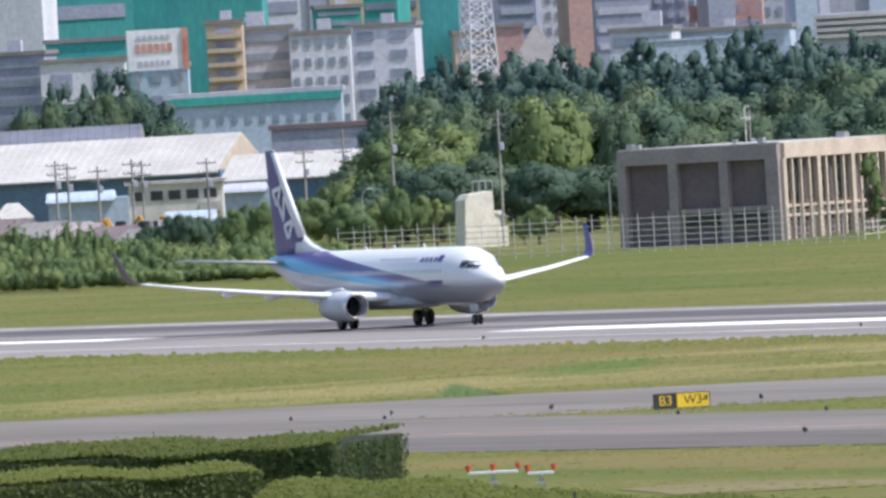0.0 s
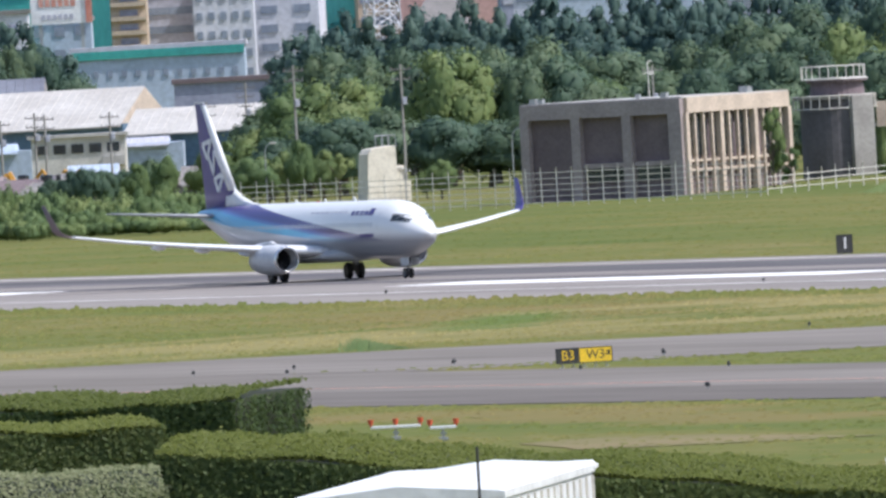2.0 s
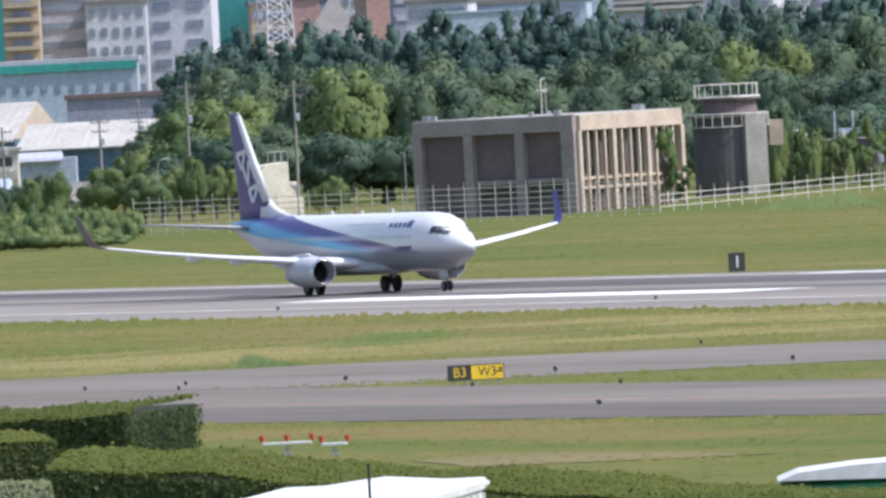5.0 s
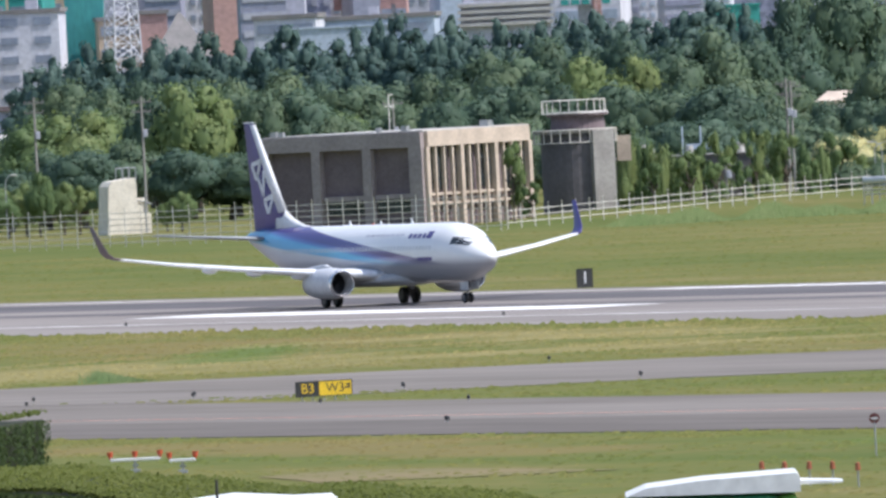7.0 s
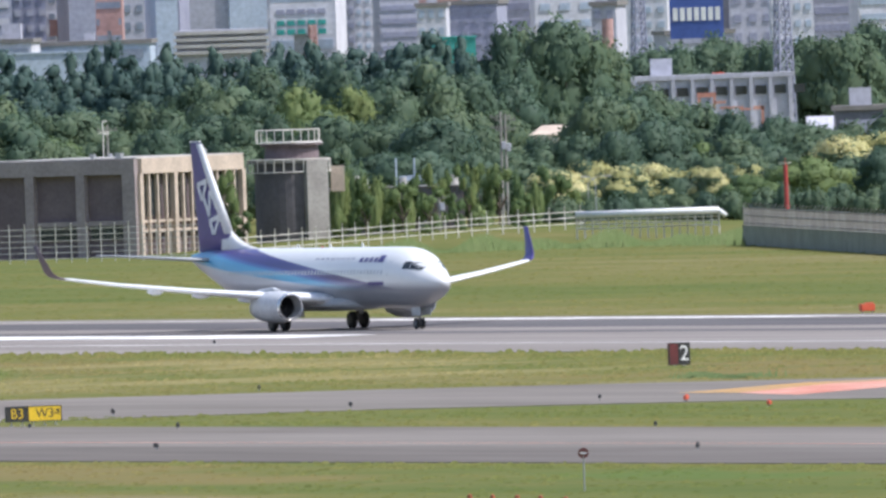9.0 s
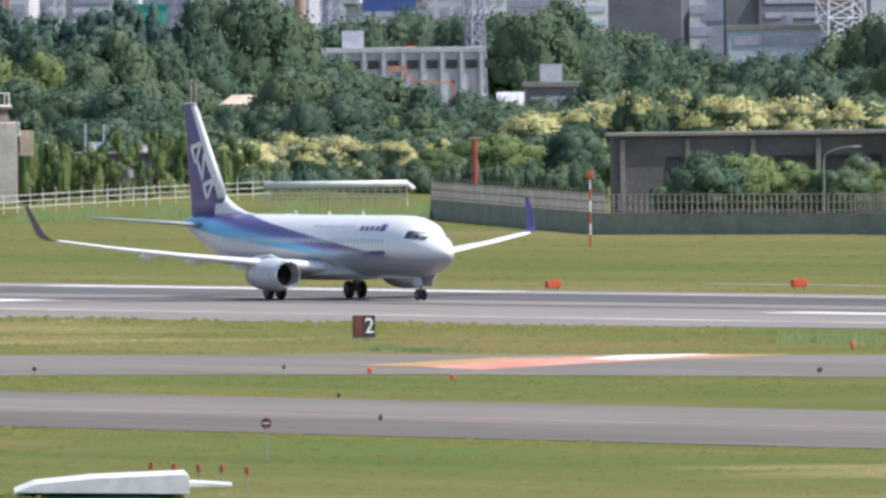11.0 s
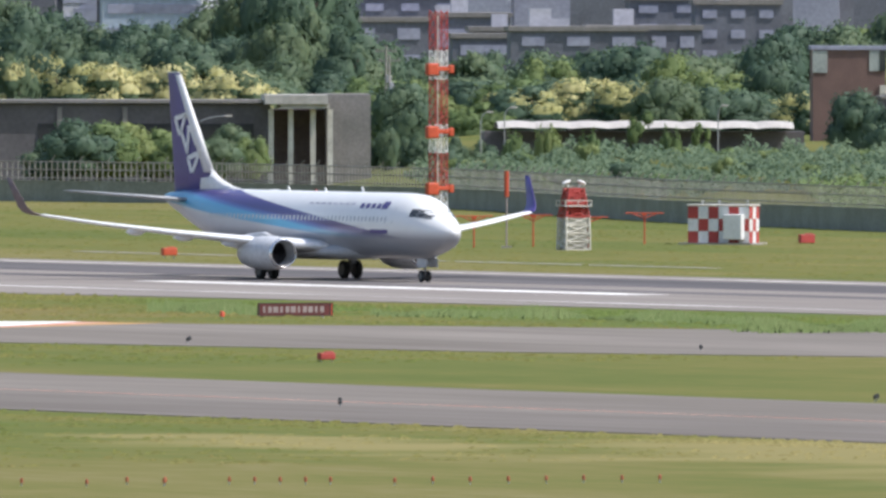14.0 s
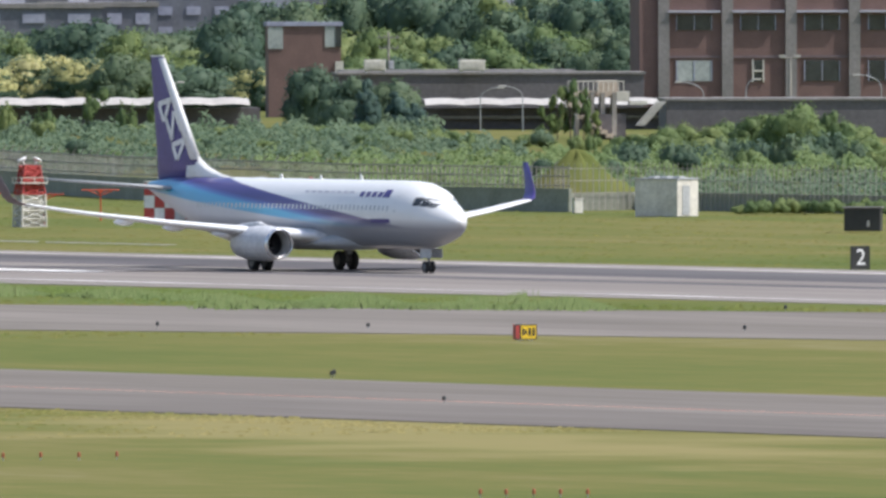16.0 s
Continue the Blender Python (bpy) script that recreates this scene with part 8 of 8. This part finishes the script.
# dense rooftops that close the distance
for k in range(330):
    y = RC_.choice((3560, 3640, 3760, 3900, 4100, 4300))
    x = RC_.uniform(-0.045, 0.085) * y
    w = RC_.uniform(6, 16)
    z = RC_.uniform(12, 26) + (y - 3500) * 0.025 + (8 if x < 0.01 * y else 0)
    block("distant city block in the haze", x - w / 2, x + w / 2, y, 8, z, RC_.choice(["citygrey", "citydark", "citywhite", "cityblue", "citygrey", "citydark", "cream", "cityred"] if x < 0.01 * y else ["citydark", "slate", "citygrey", "slate", "citydark"]), RC_.choice([0, 0, 5, 7]) if k % 2 else 0, "citydark", 0, 12, name="distant_block")
for k in range(150):
    y = RC_.uniform(2880, 3230)
    x = RC_.uniform(-0.032, 0.07) * y
    w = RC_.uniform(4, 9)
    if x < -0.001 * y or x > 0.012 * y:
        gable("distant_house", "distant low house with a grey roof", x - w / 2, x + w / 2, y, RC_.uniform(3, 5), RC_.uniform(5.5, 7.5), M[RC_.choice(["citywhite", "citygrey", "cream"])], M[RC_.choice(["citydark", "citygrey", "cityblue", "pilaster"])], 7, "house", 0.3)


# ---- the terrace before the eye: hedges, shrubs, two vehicles ----
def hedge(label, x0, x1, y0, y1, z0, z1, count=60000, seed=1, m="leaf_hedge", turn=0.0, fall=0.0, shoulder=0.16):
    """A clipped hedge: a twiggy core coloured as dark as the shade inside, with a sloping shoulder, under a coat of
    small leaves on its top and faces.
    """
    h = thing("hedge", label, "hedge", ((x0 + x1) / 2, (y0 + y1) / 2, z0), turn, "clipped hedges")
    w, d, t = (x1 - x0), (y1 - y0), z1 - z0
    run = min(1.3, d * 0.45)
    bm = bmesh.new()
    e = 0.03
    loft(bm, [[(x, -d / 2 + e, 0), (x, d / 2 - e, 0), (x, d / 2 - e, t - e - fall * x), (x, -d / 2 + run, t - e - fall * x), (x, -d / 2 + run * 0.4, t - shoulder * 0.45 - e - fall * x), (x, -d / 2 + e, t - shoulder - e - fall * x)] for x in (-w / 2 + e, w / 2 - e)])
    part("core", bm, M["twig_shade"], h)
    rng = np.random.default_rng(seed)
    deep = min(t, 1.2)
    areas = np.array([w * run * 0.8, w * deep, (d * deep) * 0.35, 0.02])
    n = count
    face = rng.choice(4, n, p=areas / areas.sum())
    u, v = rng.uniform(-0.5, 0.5, n), rng.uniform(0, 1, n)
    wob = 0.02 * np.sin(u * w * 2.1) + 0.012 * np.sin(u * w * 5.3 + 1) + np.abs(rng.normal(size=n)) * 0.014
    c, nn = np.zeros((n, 3)), np.zeros((n, 3))
    a = face == 0
    yy = v[a] ** 2.2 * d
    c[a] = np.stack([u[a] * w, yy - d / 2, t - shoulder * np.clip(1 - yy / run, 0, 1) ** 1.4 + wob[a] * 1.3], 1)
    nn[a] = (0.25, -0.45, 0.85)
    a = face == 1
    c[a] = np.stack([u[a] * w, -d / 2 - wob[a], t - shoulder - v[a] ** 1.2 * deep], 1)
    nn[a] = (0, -1, 0.05)
    for f, sd in ((2, 1), (3, -1)):
        a = face == f
        c[a] = np.stack([np.full(a.sum(), sd * w / 2) + sd * wob[a], u[a] * d, t - shoulder * 0.6 - v[a] * deep], 1)
        nn[a] = (sd, 0, 0.05)
    nn = nn + rng.normal(size=(n, 3)) * 0.32
    nn /= np.linalg.norm(nn, axis=1)[:, None]
    q = np.cross(nn, rng.normal(size=(n, 3)))
    q /= np.linalg.norm(q, axis=1)[:, None]
    r = np.cross(nn, q)
    c[:, 2] -= fall * c[:, 0]
    s = rng.uniform(0.013, 0.03, (n, 1))
    pts = np.stack([c + q * s, c + r * s * 0.6, c - q * s, c - r * s * 0.6], 1).reshape(-1, 3)
    me = bpy.data.meshes.new("leaves")
    me.from_pydata(pts.tolist(), [], [tuple(range(4 * i, 4 * i + 4)) for i in range(n)])
    me.materials.append(M[m])
    # leaves on top take a yellower green: the sunlit top put into colour
    me.materials.append(M["leaf_lit_top"] if m == "leaf_hedge" else M[m])
    me.polygons.foreach_set("material_index", (face == 0).astype(int).tolist())
    lv = new("leaves", me)
    lv.parent = h
    return tagged(lv, "small clipped leaves", kind="stuff")


hedge("long clipped green hedge with a dark shaded face", -11.9, -5.0, 250.2, 254.2, 15.2, 18.68, 90000, 1, turn=radians(-8.5), shoulder=0.07)
hedge("clipped green hedge end standing before the long one", -11.5, -5.95, 240.5, 243.5, 15.2, 18.62, 80000, 2, turn=radians(6), shoulder=0.05)
hedge("low clipped hedge before the terrace edge", -5.6, 1.6, 235, 238.5, 15.2, 18.16, 90000, 3, turn=radians(-5), fall=0.106, shoulder=0.12)
hedge("dark clipped hedge at the terrace edge", 1.5, 7.45, 255, 260, 15.0, 17.09, 60000, 4, turn=radians(-8), fall=0.03, shoulder=0.06)
hedge("pale-leaved hedge with small white flowers", -11.5, -5.65, 232, 233.5, 15.2, 18.36, 50000, 5, "leaf_pale", turn=radians(4), shoulder=0.25)


def box_truck():
    """A long white box truck on the terrace; only its roof and upper sides show."""
    near, leftc, right = Vector((-2.64, 226, 18.15)), Vector((-4.39, 227, 18.22)), Vector((-1.89, 236, 18.12))
    top = 18.2
    t = thing("box_truck", "white box truck parked on the terrace", "truck", ((near.x + leftc.x) / 2, near.y, 15.6), -math.atan2(right.x - near.x, right.y - near.y))
    w, L, h = near.x - leftc.x, 9.5, top - 15.6
    bm = bmesh.new()
    box(bm, 0, L / 2, h / 2 + 0.35, w, L, h - 0.75, bevel=0.03)
    part("cargo_box", bm, M["white"], t, "white cargo box")
    bm = bmesh.new()
    loft(bm, [[(-w / 2 - 0.02, y, h - 0.06), (0, y, h + 0.02), (w / 2 + 0.02, y, h - 0.06), (w / 2 + 0.02, y, h - 0.12), (-w / 2 - 0.02, y, h - 0.12)] for y in (-0.03, L + 0.03)])
    part("roof", bm, M["white"], t, "slightly pitched white roof")
    for k in range(14):
        piece("side_rib", w / 2 + 0.012, 0.4 + k * 0.66, h / 2 + 0.3, 0.02, 0.05, h - 0.9, M["offwhite"], t)
    bm = bmesh.new()
    rod(bm, (w * 0.4, -0.2, h - 0.6), (w * 0.4, -0.2, h + 0.32), 0.012)
    part("aerial", bm, M["black"], t)
    for y in (1.2, 2.4, 8.2):
        for q in (-1, 1):
            bm = bmesh.new()
            rod(bm, (q * (w / 2 - 0.25), y, 0.42), (q * (w / 2 - 0.02), y, 0.42), 0.42, seg=20)
            part("wheel", bm, M["rubber_tyre"], t)


def small_van():
    """A small green van with a white roof box and a flat rear spoiler."""
    a = Vector((0.6, 240, 17.91))
    b = Vector((2.15, 240, 17.86))
    t = thing("small_van", "small green van with a white roof box", "van", ((a.x + b.x) / 2, 240, 15.6))
    w = b.x - a.x
    z = a.z - 15.6
    bm = bmesh.new()
    loft(bm, [[(-w / 2, y, z), (w / 2, y, z - 0.03), (w / 2, y, z + 0.1), (w / 2 - 0.03, y, z + 0.14), (-w * 0.05, y, z + 0.115), (-w * 0.38, y, z + 0.07)] for y in (0, 0.5, 2.2)])
    part("roof_box", bm, M["white"], t, "white wedge-shaped roof box")
    bm = bmesh.new()
    loft(bm, [[(w / 2, y, z + 0.03), (w / 2 + 0.38, y, z + 0.03), (w / 2 + 0.38, y, z + 0.045), (w / 2, y, z + 0.07)] for y in (0.1, 1.2)])
    part("spoiler", bm, M["white"], t, "thin white spoiler")
    bm = bmesh.new()
    box(bm, -0.1, 1.6, z / 2 + 0.15, w * 0.9, 3.2, z - 0.34, bevel=0.12)
    part("body", bm, M["vangreen"], t, "green van body")
    bm = bmesh.new()
    box(bm, w * 0.42, 1.6, z / 2 + 0.1, 0.2, 3.0, z - 0.3, bevel=0.06)
    part("side_panel", bm, M["lime"], t, "light green side panel")
    for y in (0.6, 2.6):
        for q in (-1, 1):
            bm = bmesh.new()
            rod(bm, (q * (w * 0.4 - 0.16), y, 0.3), (q * w * 0.4, y, 0.3), 0.3, seg=18)
            part("wheel", bm, M["rubber_tyre"], t)


M["vangreen"] = mat("van_green", (0.02, 0.22, 0.08), (0.02, 0.18, 0.07), 1.0, 0.35)
M["lime"] = mat("light_green", (0.16, 0.42, 0.10), (0.14, 0.36, 0.09), 1.0, 0.4)
box_truck()
small_van()
for x, y, z in ((3.27, 250, 17.22), (3.39, 250, 17.14), (3.11, 250, 17.19)):
    plant("brush", x, y, z, 0.5, 15.6)


# ---- what moves ----
def motions():
    turn = Matrix.Rotation(RWTURN, 4, "Z")
    def along_runway(t):
        for (a, p), (b, q) in zip(ROLL, ROLL[1:]):
            if a <= t <= b:
                return p + (q - p) * (t - a) / (b - a)
        return ROLL[-1][1]

    for wh, r, at in WHEELS:
        angle, rows = 0.0, []
        for k in range(16 * FPS + 1):
            t = k / FPS
            if k:
                angle += min(1.4, (along_runway(t) - along_runway(t - 1 / FPS)) / r)
            rows.append((t, Matrix.Translation(at) @ Matrix.Rotation(angle, 4, "Y")))
        walk(wh, rows)
    walk(JET, [(t, Matrix.Translation(rw(s, 0, 0.045)) @ turn) for t, s in ROLL])


motions()
